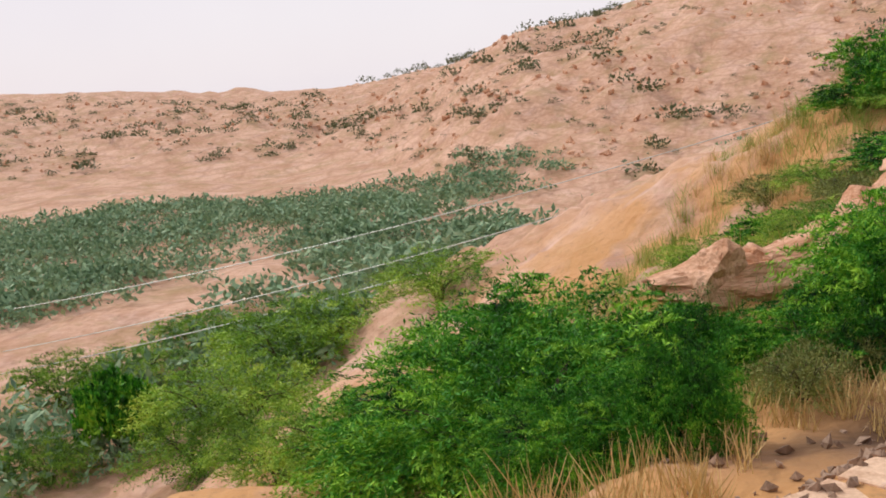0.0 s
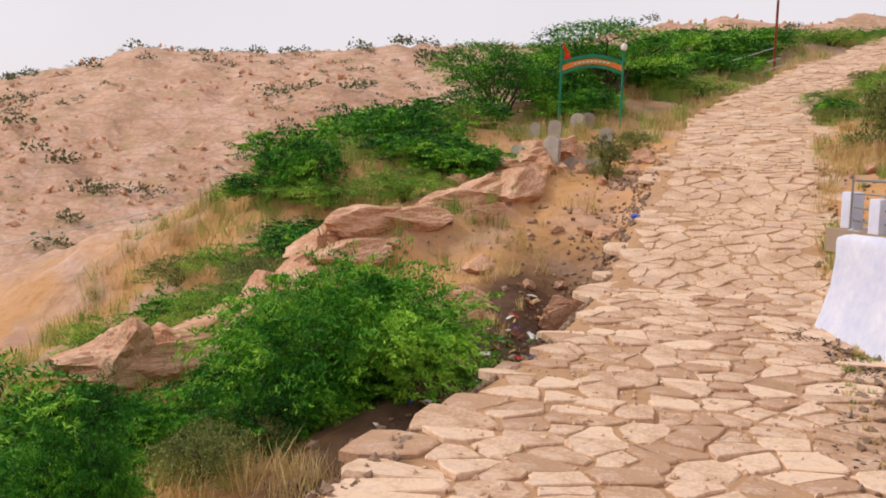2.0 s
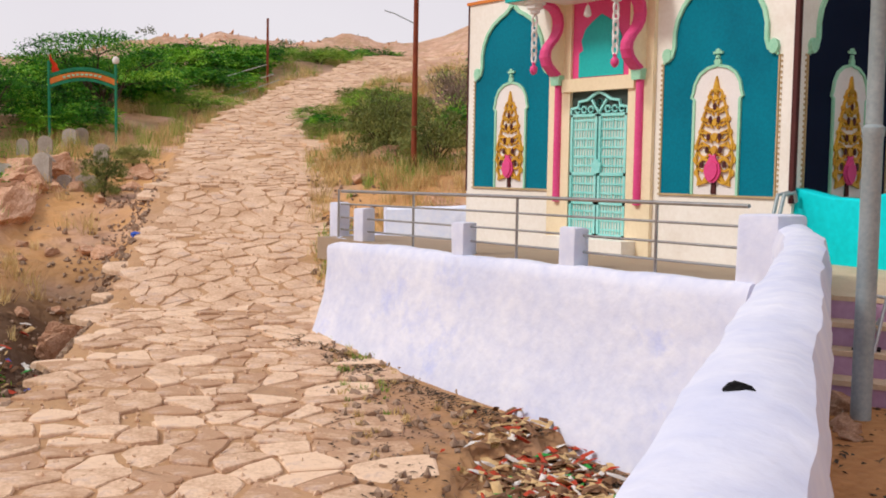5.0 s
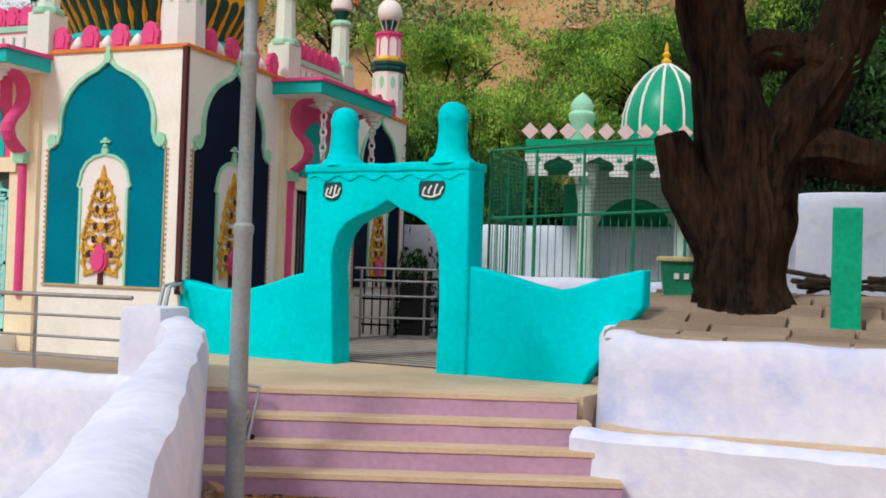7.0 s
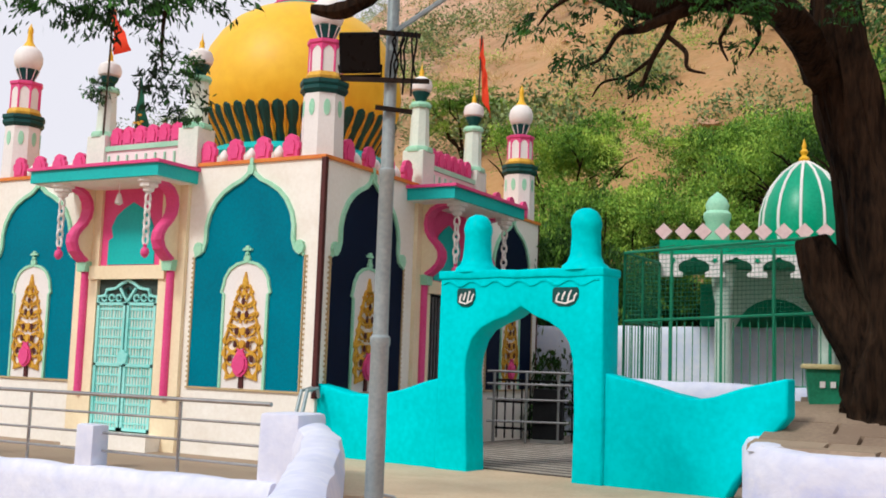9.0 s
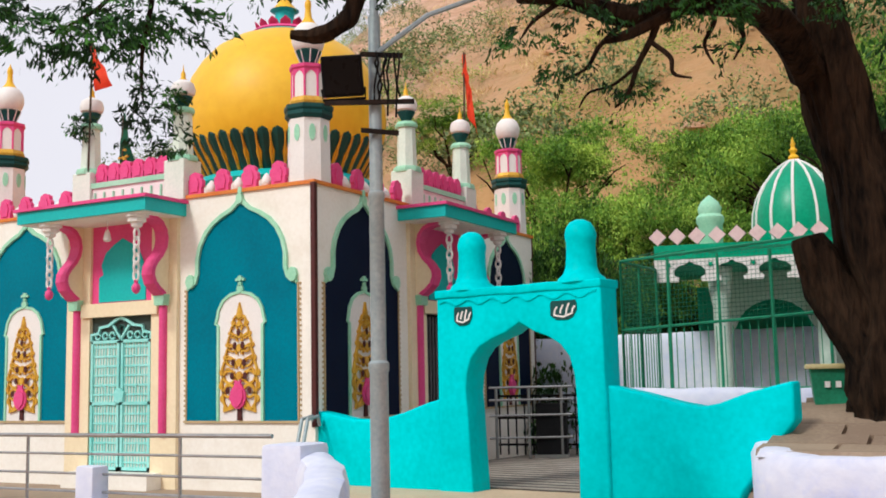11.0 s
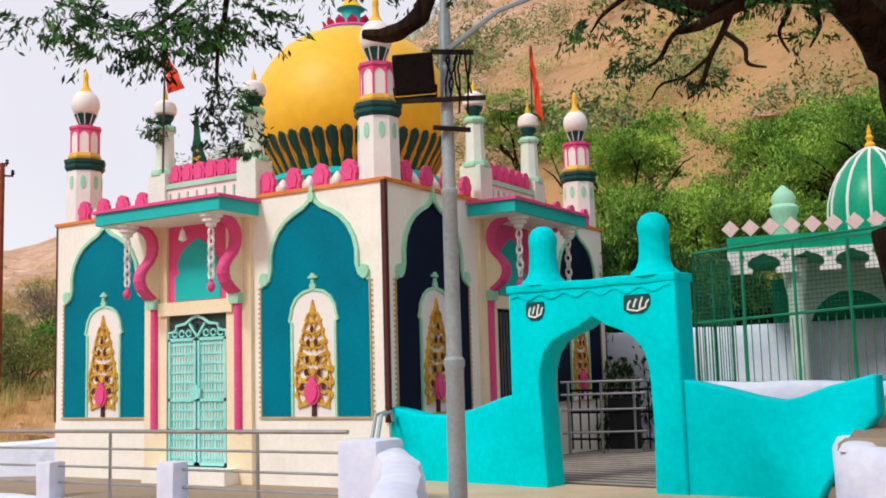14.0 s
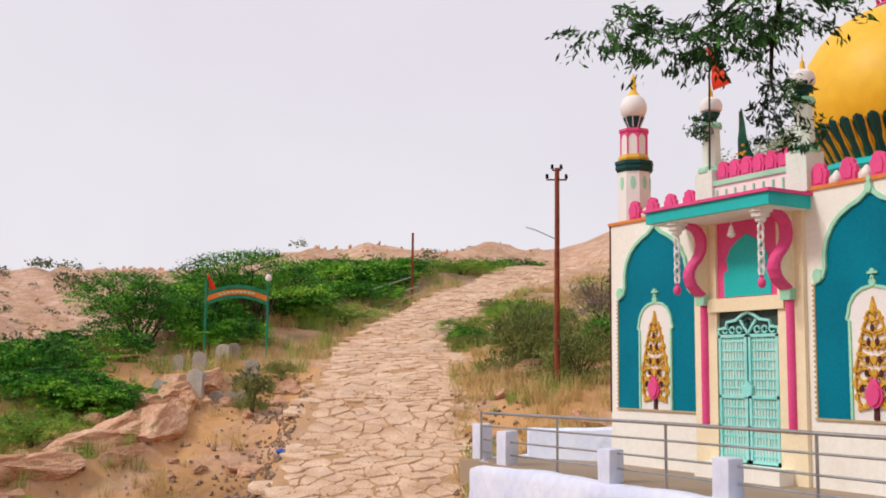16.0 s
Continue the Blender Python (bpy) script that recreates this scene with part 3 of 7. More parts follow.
lumpy_wall("wall_spur", [(6.40, -9.53), (5.30, -7.83), (4.10, -5.95), (2.75, -3.85), (1.80, -2.40), (1.32, -1.88)], [-0.26, -0.26, -0.26, -0.26, -0.21, -0.15], -2.95, 0.42, 0.10, LIME, "thick white limewashed wall beside the forecourt steps", 8)

# terrace floor, courtyard and forecourt
bm = B()
box(bm, (-7.5, -1.85, -1.15), (1.0, 0.0, -0.80))
box(bm, (-7.5, 0.0, -1.15), (-6.0, 8, -0.804))
box(bm, (0.0, 0.0, -1.15), (5.2, 12, -0.80))
tagged(part("floor_terrace", bm, PAVING), "sandstone terrace floor round the shrine", "floor", kind="structure")
bm = B()
prism(bm, [(6.4, -9.9), (5.25, -7.8), (4.05, -5.95), (2.7, -3.85), (1.4, -1.9), (2.0, -0.2), (6, -0.9), (16, -0.9), (16, -20), (7.5, -20)], lambda u, v, d: (u, v, d + (0.05 * noise.noise((u, v, 0)))), -2.4, -1.43)
tagged(part("forecourt", bm, RED_SOIL), "bare red soil forecourt below the steps", "ground", kind="structure")

# ---------------------------------------------------------------- gate, landing and steps
GP, GU, GW = V((1.77, -0.22, 0)), V((0.9928, -0.1200, 0)), V((-0.1200, -0.9928, 0))
SP, SU, SW = V((1.88, 0.68, 0)), V((0.929, 0.371, 0)), V((0.371, -0.929, 0))


def gput(u, v, d):
    return GP + GU * u + GW * d + V((0, 0, v))


def sput(u, v, d):
    return SP + SU * u + SW * d + V((0, 0, v))


def rounded(bm, width, lumps, seed):
    """Softens the corners of hand-plastered masonry and makes its faces a little uneven."""
    bmesh.ops.recalc_face_normals(bm, faces=bm.faces)
    sharp = [e for e in bm.edges if len(e.link_faces) == 2 and e.calc_face_angle(0) > 0.6]
    bmesh.ops.bevel(bm, geom=sharp, offset=width, segments=3, affect="EDGES", profile=0.5, clamp_overlap=True)
    for v in bm.verts:
        v.co += noise.noise_vector(v.co * 2.3 + V((seed, 0, 0))) * lumps


def build_gate():
    g = thing("gateway", "aqua-painted pointed archway with two turrets and low wing walls", "gate", at=gput(1.02, -0.68, 0))
    inv = g.matrix_world.inverted()

    def put(u, v, d):
        return inv @ gput(u, v, d)

    bm = B()
    arch = [(0.42, -0.75), (0.38, 0.20), (0.355, 0.37), (0.375, 0.55), (0.44, 0.72), (0.54, 0.84), (0.70, 0.92), (0.88, 0.98), (1.05, 1.08),
            (1.21, 0.98), (1.38, 0.92), (1.52, 0.83), (1.62, 0.70), (1.67, 0.53), (1.68, 0.37), (1.68, 0.0), (1.68, -0.75)]
    prism(bm, [(0.0, -0.75), (0.0, 0.4), (0.0, 1.42), (0.7, 1.43), (1.4, 1.43), (2.0, 1.42), (2.0, 0.4), (2.0, -0.75)] + list(reversed(arch)), put, -0.36, 0.0)
    rounded(bm, 0.022, 0.014, 3)
    part("arch", bm, AQUA, g, smooth=True)
    bm = B()
    ribbon(bm, [(-0.01 + 0.202 * k, 1.42 + 0.006 * math.sin(k * 2.1)) for k in range(11)], put, 0.09, -0.38, 0.022)
    rounded(bm, 0.018, 0.008, 5)
    part("cornice", bm, AQUA, g, smooth=True)
    bm = B()
    ribbon(bm, [(0.05 + i * 0.05, 1.325 + 0.028 * math.sin(i * 1.05)) for i in range(39)], put, 0.022, 0.0, 0.018)
    part("wavy_moulding", bm, AQUA, g)
    for u0, z0, s in ((0.35, 1.45, 1.0), (1.69, 1.45, 1.03)):
        bm = B()
        c = put(u0, z0, -0.2)
        lathe(bm, [(0.25 * s, 0), (0.235 * s, 0.05), (0.185 * s, 0.09), (0.16 * s, 0.16), (0.148 * s, 0.30), (0.146 * s, 0.42), (0.156 * s, 0.455), (0.158 * s, 0.50), (0.140 * s, 0.57), (0.105 * s, 0.62), (0.05 * s, 0.645), (0.0, 0.65)], 24, c)
        for v in bm.verts:
            v.co += noise.noise_vector(v.co * 4 + V((u0, 0, 0))) * 0.010
        part("turret", bm, AQUA, g, smooth=True)
    # wing walls
    bm = B()
    left = [(-1.98, -0.75), (0.01, -0.75), (0.01, 0.30), (-0.22, 0.25), (-0.55, 0.14), (-0.93, 0.06), (-1.3, 0.07), (-1.6, 0.13), (-1.85, 0.17), (-1.97, 0.13), (-1.98, -0.1)]
    prism(bm, left, put, -0.30, -0.06)
    rounded(bm, 0.03, 0.012, 8)
    part("wing_wall", bm, AQUA, g, smooth=True)
    bm = B()
    right = [(1.99, -0.75), (3.2, -0.75), (3.31, -0.54), (3.55, -0.22), (3.81, 0.08), (3.81, 0.43), (3.40, 0.33), (3.12, 0.24), (2.95, 0.21), (2.70, 0.25), (2.35, 0.34), (1.99, 0.42)]
    prism(bm, right, put, -0.30, -0.06)
    rounded(bm, 0.03, 0.012, 13)
    part("wing_wall", bm, AQUA, g, smooth=True)
    # name shields with white script strokes
    for u0, w in ((0.36, 0.115), (1.58, 0.15)):
        bm = B()
        prism(bm, [(u0 - w, 1.24), (u0 - w * 0.9, 1.27), (u0 + w * 0.9, 1.27), (u0 + w, 1.24), (u0 + w, 1.17), (u0 + w * 0.7, 1.10), (u0 + w * 0.3, 1.075), (u0 - w * 0.5, 1.075), (u0 - w, 1.12)], put, 0.0, 0.016)
        sh = part("shield", bm, DARK_GREEN, g, "dark green shield")
        bm = B()
        for k in range(4):
            x = u0 - w * 0.7 + k * w * 0.45
            ribbon(bm, [(x, 1.12 + 0.02 * (k % 2)), (x + 0.01, 1.18), (x + w * 0.25, 1.21 + 0.015 * (k % 3))], put, 0.018, 0.016, 0.021)
        ribbon(bm, [(u0 - w * 0.7, 1.125), (u0, 1.105), (u0 + w * 0.7, 1.14)], put, 0.018, 0.016, 0.021)
        part("lettering", bm, WHITE, sh)
    # small steel handrail on the wing wall
    for o in (0.0, 0.09):
        bm = B()
        tube(bm, [put(-1.80 + o, 0.0, 0.0), put(-1.80 + o, 0.11, 0.03), put(-1.76 + o, 0.08, 0.25), put(-1.68 + o, -0.22, 0.42)], 0.022)
        part("handrail", bm, GALV, g, "short steel handrail", smooth=True)


build_gate()

bm = B()
prism(bm, [(1.2, -1.8), (2.27, -2.73), (5.25, -1.54), (5.45, -0.4), (3.8, 0.0), (-0.2, 0.35), (0.3, -1.2)], lambda u, v, d: (u, v, d), -1.4, -0.678)
tagged(part("landing", bm, TREAD), "buff painted landing in front of the archway", "floor", kind="structure")
st = thing("steps", "lilac-painted steps with worn buff treads up to the archway", "steps", kind="structure", at=sput(0.9, -1.43, 4.0))
inv_s = st.matrix_world.inverted()
for i in range(4):
    w0 = 3.42 + 0.25 * i
    zt = -0.678 - 0.187 * i
    uu = 2.24 + 0.09 * i
    n = 26

    def nosing(u, seed):
        return 0.006 * noise.noise((u * 3.1, seed, 0)) + 0.004 * noise.noise((u * 11, seed, 5))

    bm = B()
    line = [-0.9 + (uu + 0.9) * k / n for k in range(n + 1)]
    prism(bm, [(-0.9, w0 - 0.2)] + [(u, w0 + nosing(u, i)) for u in line] + [(uu, w0 - 0.2)], lambda u, v, d: inv_s @ sput(u, d, v), zt - 0.19, zt - 0.032)
    part("riser", bm, LILAC_STEP, st, "lilac painted riser")
    bm = B()
    prism(bm, [(-0.9, w0 - 0.28)] + [(u, w0 + 0.012 + nosing(u, i + 7)) for u in line] + [(uu, w0 - 0.28)], lambda u, v, d: inv_s @ sput(u, d + 0.4 * nosing(u, i + 3), v), zt - 0.036, zt + 0.004)
    part("tread", bm, TREAD, st, "buff tread")

# tree platform with limewashed faces and a ledge
lumpy_wall("wall_platform", [(14.5, -1.2), (7.9, -1.45), (5.90, -1.66), (5.55, -1.40), (5.35, -0.5), (5.2, 1.6)], [-0.12, -0.13, -0.14, -0.12, -0.1, -0.02], -1.6, 0.4, 0.03, LIME, "whitewashed front of the tree platform", 15)
lumpy_wall("wall_ledge", [(14.5, -2.15), (7.9, -1.99), (5.60, -1.99), (5.32, -1.93)], [-0.90, -0.90, -0.89, -0.89], -1.75, 0.3, 0.03, LIME, "low whitewashed ledge wall beside the steps", 19)
bm = B()
prism(bm, [(14.5, -2.1), (7.9, -1.95), (5.5, -1.95), (5.4, -1.5), (7.7, -1.3), (14.5, -1.1)], lambda u, v, d: (u, v, d), -1.3, -0.875)
tagged(part("ledge_top", bm, TREAD), "buff painted ledge along the platform", "ledge", kind="structure")


def platform_z(y):
    return -0.135 + 0.35 * smooth((y + 1.2) / 2.2)


bm = B()
cols, rowsn = 24, 20
grid = [[bm.verts.new((5.42 + 9.1 * i / cols, -1.58 + 9.2 * k / rowsn + 0.4 * i / cols, platform_z(-1.58 + 9.2 * k / rowsn) - 0.03)) for i in range(cols + 1)] for k in range(rowsn + 1)]
for k in range(rowsn):
    for i in range(cols):
        bm.faces.new((grid[k][i], grid[k][i + 1], grid[k + 1][i + 1], grid[k + 1][i]))
plat = tagged(part("platform", bm, PAVING, smooth=True), "stone-paved platform round the old tree", "platform", kind="structure")
rng = random.Random(5)
y0 = -1.55
while y0 < 2.2:
    dy = rng.uniform(0.30, 0.45)
    x0 = 5.3 + rng.uniform(0, 0.3)
    while x0 < 10.5:
        dx = rng.uniform(0.5, 1.0)
        bm = B()
        za, zb = platform_z(y0), platform_z(y0 + dy)
        lift = rng.uniform(0, 0.012)
        vs = [bm.verts.new(c) for c in ((x0, y0, za - 0.05), (x0 + dx - 0.02, y0, za - 0.05), (x0 + dx - 0.02, y0 + dy - 0.02, zb - 0.05), (x0, y0 + dy - 0.02, zb - 0.05))]
        vt = [bm.verts.new(v.co + V((0.008 * (1 if j in (0, 3) else -1), 0.008 * (1 if j < 2 else -1), 0.055 + lift + rng.uniform(-0.004, 0.004)))) for j, v in enumerate(vs)]
        bm.faces.new(vt)
        for j in range(4):
            bm.faces.new((vs[j], vs[(j + 1) % 4], vt[(j + 1) % 4], vt[j]))
        part("paving_slab", bm, PAVING, plat)
        x0 += dx
    y0 += dy


# ---------------------------------------------------------------- the shrine
W1, W2, TOP = 6.0, 6.5, 2.90
HALF = [(0.86, 0.05), (0.86, 1.70), (0.80, 1.76), (0.73, 1.78), (0.69, 1.90), (0.69, 2.08), (0.65, 2.24), (0.56, 2.40), (0.44, 2.52), (0.29, 2.61), (0.15, 2.67), (0.06, 2.74), (0.0, 2.84)]
NICHE = [(0.345, 0.05), (0.345, 1.22), (0.385, 1.25), (0.36, 1.32), (0.34, 1.42), (0.27, 1.53), (0.16, 1.60), (0.0, 1.635)]
MINT_WHITE = material("pale_mint_paint", (0.62, 0.74, 0.64), (0.76, 0.84, 0.74), 2.5, 30, 0.6, 0.12)
TAN = material("tan_edging_paint", (0.42, 0.30, 0.15), (0.56, 0.42, 0.24), 4, 40, 0.6, 0.1)
shrine = thing("shrine", "cream and teal shrine with a golden dome and corner minarets", "shrine", at=(-3, 3.25, -0.8))
SI = shrine.matrix_world.inverted()


def front(u, v, d):
    return SI @ V((u, -d, v))


def side(u, v, d):
    return SI @ V((d, u, v))


def back(u, v, d):
    return SI @ V((-W1 - u, W2 + d, v))


def mirror(half, c):
    return [(c + u, v) for u, v in half] + [(c - u, v) for u, v in reversed(half[:-1])]


def ornament(put, c, parent):
    """Gilded vase-and-scroll relief in the niche."""
    bm = B()
    for v, r, s in ((0.34, 0.24, 0.8), (0.50, 0.26, 0.75), (0.66, 0.25, 0.75), (0.84, 0.20, 0.7), (1.0, 0.17, 0.6), (1.14, 0.13, 0.55), (1.27, 0.09, 0.5)):
        for sg in (-1, 1):
            loop = [(c + sg * (r * 0.62 + 0.45 * r * math.cos(radians(a))), v + 0.62 * r * math.sin(radians(a))) for a in range(-150, 171, 32)]
            ribbon(bm, loop, put, 0.033 * s, 0.012, 0.05)
            leaf = [(c + sg * (r * 1.12 + 0.034 * math.cos(radians(a))), v - 0.02 + 0.055 * s * math.sin(radians(a))) for a in range(0, 360, 45)]
            prism(bm, leaf, put, 0.012, 0.04)
            ribbon(bm, [(c + sg * r * 0.3, v + r * 0.55), (c + sg * r * 0.75, v + r * 0.75), (c + sg * r * 0.95, v + r * 0.45)], put, 0.026 * s, 0.012, 0.045)
        prism(bm, [(c + 0.055 * s * math.cos(radians(a)), v + 0.10 + 0.07 * s * math.sin(radians(a))) for a in range(0, 360, 40)], put, 0.012, 0.055)
    for sg in (-1, 1):
        ribbon(bm, [(c + sg * 0.08, 0.30), (c + sg * 0.16, 0.20), (c + sg * 0.24, 0.17), (c + sg * 0.22, 0.25)], put, 0.04, 0.012, 0.045)
    prism(bm, [(c - 0.05, 1.30), (c + 0.05, 1.30), (c + 0.03, 1.40), (c, 1.50), (c - 0.03, 1.40)], put, 0.012, 0.05)
    part("scrollwork", bm, ORNAMENT, parent, "gilded scrollwork")
    bm = B()
    for v, r in ((0.60, 0.10), (0.76, 0.085), (0.97, 0.06), (0.42, 0.17), (1.13, 0.0)):
        for sg in ((-1, 1) if r else (1,)):
            prism(bm, [(c + sg * r + 0.028 * math.cos(radians(a)), v + 0.045 * math.sin(radians(a))) for a in range(0, 360, 40)], put, 0.05, 0.062)
    prism(bm, [(c - 0.035, 0.06), (c + 0.035, 0.06), (c + 0.03, 0.22), (c - 0.03, 0.22)], put, 0.012, 0.04)
    tagged(part("petal_inlay", bm, BROWN, parent, "dark brown petal inlays"), kind="stuff")
    bm = B()
    rim = [(0.03, 0.20), (0.09, 0.25), (0.125, 0.33), (0.11, 0.41), (0.065, 0.47), (0.04, 0.52), (0.06, 0.55)]
    prism(bm, mirror(rim + [(0, 0.53)], c), put, 0.05, 0.075)
    inner = [(0.02, 0.23), (0.07, 0.28), (0.095, 0.36), (0.08, 0.43), (0.0, 0.47)]
    prism(bm, mirror(inner, c), put, 0.075, 0.095)
    part("vase", bm, PINK, parent, "pink vase")


def arch_panel(put, c, mat):
    bm = B()
    outline = mirror(HALF, c)
    prism(bm, outline, put, -0.02, 0.008)
    pan = part("arch_panel", bm, mat, shrine)
    bm = B()
    ribbon(bm, outline[1:-1], put, 0.032, 0.0, 0.03, closed=False)
    ribbon(bm, outline[2:-2], put, 0.05, 0.0, 0.04, closed=False)
    for sg in (-1, 1):
        prism(bm, [(c + sg * (0.80 + 0.07 * math.cos(radians(a))), 1.80 + 0.09 * math.sin(radians(a))) for a in range(0, 360, 45)], put, 0.0, 0.05)
    for k, (u, v) in enumerate(((0, 2.80), (0, 2.90))):
        prism(bm, [(c + (0.05 - 0.02 * k) * math.cos(radians(a)), v + (0.07 - 0.02 * k) * math.sin(radians(a))) for a in range(0, 360, 45)], put, 0.0, 0.055 - 0.01 * k)
    part("moulding", bm, MINT, pan, "mint green moulding")
    bm = B()
    ribbon(bm, [(c - 0.90, 0.04), (c + 0.90, 0.04)], put, 0.025, 0.0, 0.03)
    for sg in (-1, 1):
        ribbon(bm, [(c + sg * 0.87, 0.04), (c + sg * 0.87, 1.7)], put, 0.018, 0.0, 0.02)
    part("sill", bm, TAN, pan, "tan painted edging")
    bm = B()
    for sg in (-1, 1):
        for k in range(26):
            u, v = c + sg * 0.90, 0.10 + 0.063 * k
            prism(bm, [(u - 0.010, v), (u + 0.010, v), (u + 0.010, v + 0.026), (u - 0.010, v + 0.026)], put, 0.0, 0.014)
    tagged(part("beading", bm, TAN, pan, "tan beading"), kind="stuff")
    bm = B()
    nl = mirror(NICHE, c)
    prism(bm, nl, put, 0.006, 0.016)
    nic = part("niche", bm, WHITE, pan, "white arched niche")
    bm = B()
    ribbon(bm, nl, put, 0.035, 0.006, 0.035)
    for v, r in ((1.67, 0.05), (1.73, 0.028), (1.80, 0.035)):
        prism(bm, [(c + r * math.cos(radians(a)), v + r * math.sin(radians(a))) for a in range(0, 360, 45)], put, 0.006, 0.04)
    prism(bm, [(c - 0.07, 1.77), (c + 0.07, 1.77), (c + 0.07, 1.80), (c - 0.07, 1.80)], put, 0.006, 0.035)
    part("finial", bm, MINT, pan)
    ornament(put, c, pan)


def merlon(put, c, v0, h, w, mat=PINK):
    o = [(0.42, 0), (0.42, 0.30), (0.50, 0.38), (0.50, 0.62), (0.38, 0.70), (0.36, 0.86), (0.16, 0.96), (0, 1.0)]
    bm = B()
    prism(bm, mirror([(u * w, v0 + v * h) for u, v in o], c), put, -0.08, -0.02)
    m = part("merlon", bm, mat, shrine)
    bm = B()
    prism(bm, mirror([(u * w * 0.55, v0 + 0.12 * h + v * h * 0.7) for u, v in o], c), put, -0.02, -0.005)
    part("boss", bm, mat, m)


def knob(put, c, v0, s=1.0):
    bm = B()
    p = put(c, v0, -0.09)
    lathe(bm, [(0.055 * s, 0), (0.085 * s, 0.03), (0.09 * s, 0.08), (0.06 * s, 0.13), (0.02 * s, 0.17), (0, 0.18)], 10, p)
    part("knob", bm, WHITE, shrine, smooth=True)


def chain(put, u, v, d, n, parent):
    bm = B()
    for k in range(n):
        vv = v - 0.105 * k
        if k % 2:
            loop = [put(u + 0.042 * math.cos(radians(a)), vv + 0.07 * math.sin(radians(a)), d) for a in range(0, 361, 36)]
        else:
            loop = [put(u, vv + 0.07 * math.sin(radians(a)), d + 0.042 * math.cos(radians(a))) for a in range(0, 361, 36)]
        tube(bm, loop, 0.016, 6)
    part("chain", bm, WHITE, parent, "white cast chain", smooth=True)
    bm = B()
    p = put(u, v - 0.105 * n - 0.13, d)
    lathe(bm, [(0.0, 0), (0.035, 0.02), (0.055, 0.06), (0.05, 0.11), (0.02, 0.14), (0.03, 0.17), (0.0, 0.19)], 10, p)
    part("pendant", bm, PINK, parent, "pink pendant ball", smooth=True)
    bm = B()
    for r, dv in ((0.15, 0.04), (0.115, -0.02), (0.07, -0.075)):
        p = put(u, v + 0.15 + dv, d)
        lathe(bm, [(r * 0.6, 0), (r, 0.02), (r, 0.06), (r * 0.7, 0.085)], 8, p)
    part("capital", bm, WHITE, parent)


def door_bay(put, c, door):
    hw = 0.98
    # buff pilasters and lintel, proud of the wall
    for sg in (-1, 1):
        bm = B()
        a, b = sorted((c + sg * 0.55, c + sg * hw))
        prism(bm, [(a, -0.8), (b, -0.8), (b, 2.66), (a, 2.66)], put, -0.01, 0.06)
        part("pilaster", bm, BUFF, shrine, "buff painted pilaster")
        bm = B()
        x = c + sg * 0.77
        lathe(bm, [(0.058, -0.12), (0.058, 1.52)], 12, put(x, 0, 0.07))
        part("column", bm, PINK, shrine, "pink half column", smooth=True)
        bm = B()
        prism(bm, [(x - 0.075, 1.52), (x + 0.075, 1.52), (x + 0.095, 1.66), (x - 0.095, 1.66)], put, 0.02, 0.16)
        part("capital", bm, MINT, shrine, "mint green capital")
        # S-shaped bracket: buff cheeks, pink edge
        prof = [(0.13, 1.66), (0.22, 1.72), (0.31, 1.80), (0.35, 1.90), (0.34, 1.99), (0.28, 2.08), (0.19, 2.17), (0.13, 2.27), (0.11, 2.38), (0.13, 2.49), (0.20, 2.58), (0.32, 2.63), (0.46, 2.65)]
        bm = B()
        sw = lambda u, v, d: put(x + d, v, u)
        prism(bm, [(0.0, 1.66)] + [(max(u - 0.02, 0.01), v) for u, v in prof] + [(0.0, 2.65)], sw, -0.075, 0.075)
        br = part("bracket", bm, BUFF, shrine, "buff bracket cheek")
        bm = B()
        ribbon(bm, prof, sw, 0.055, -0.09, 0.09)
        part("edge", bm, PINK, br, "pink bracket edge")
        chain(put, x, 2.40, 0.56, 6, br)
    bm = B()
    prism(bm, [(c - 0.68, 1.42), (c + 0.68, 1.42), (c + 0.68, 1.60), (c - 0.68, 1.60)], put, -0.01, 0.10)
    part("lintel", bm, BUFF, shrine, "buff lintel")
    # tympanum over the door
    bm = B()
    prism(bm, [(c - 0.57, 1.60), (c + 0.57, 1.60), (c + 0.57, 2.66), (c - 0.57, 2.66)], put, -0.01, 0.02)
    ty = part("tympanum", bm, PINK, shrine, "pink panel above the door")
    bm = B()
    lobes = [(0.42, 1.62), (0.42, 1.95), (0.34, 1.99), (0.38, 2.12), (0.30, 2.28), (0.16, 2.38), (0, 2.46)]
    prism(bm, mirror(lobes, c), put, 0.02, 0.032)
    part("arch_infill", bm, CANOPY, ty, "turquoise arch infill")
    # canopy
    bm = B()
    prism(bm, [(c - 1.20, 2.66), (c + 1.08, 2.66), (c + 1.08, 2.82), (c - 1.20, 2.82)], put, 0.0, 0.74)
    cn = part("canopy", bm, CANOPY, shrine, "turquoise canopy slab")
    bm = B()
    prism(bm, [(c - 1.24, 2.82), (c + 1.12, 2.82), (c + 1.12, 2.86), (c - 1.24, 2.86)], put, 0.0, 0.78)
    part("coping", bm, PINK, cn, "dark pink canopy coping")
    bm = B()
    prism(bm, [(c - 1.16, 2.645), (c + 1.04, 2.645), (c + 1.04, 2.66), (c - 1.16, 2.66)], put, 0.0, 0.70)
    part("soffit", bm, CREAM, cn)
    bm = B()
    tube(bm, [put(c + 0.1, 2.65, 0.4), put(c + 0.1, 2.50, 0.4)], 0.006, 5)
    lathe(bm, [(0.02, 0.1), (0.035, 0.06), (0.05, 0.0), (0.055, -0.03), (0.03, -0.05), (0.0, -0.06)], 10, put(c + 0.1, 2.42, 0.4))
    part("bulb_holder", bm, WHITE, cn, smooth=True)
    # gallery above the canopy
    bm = B()
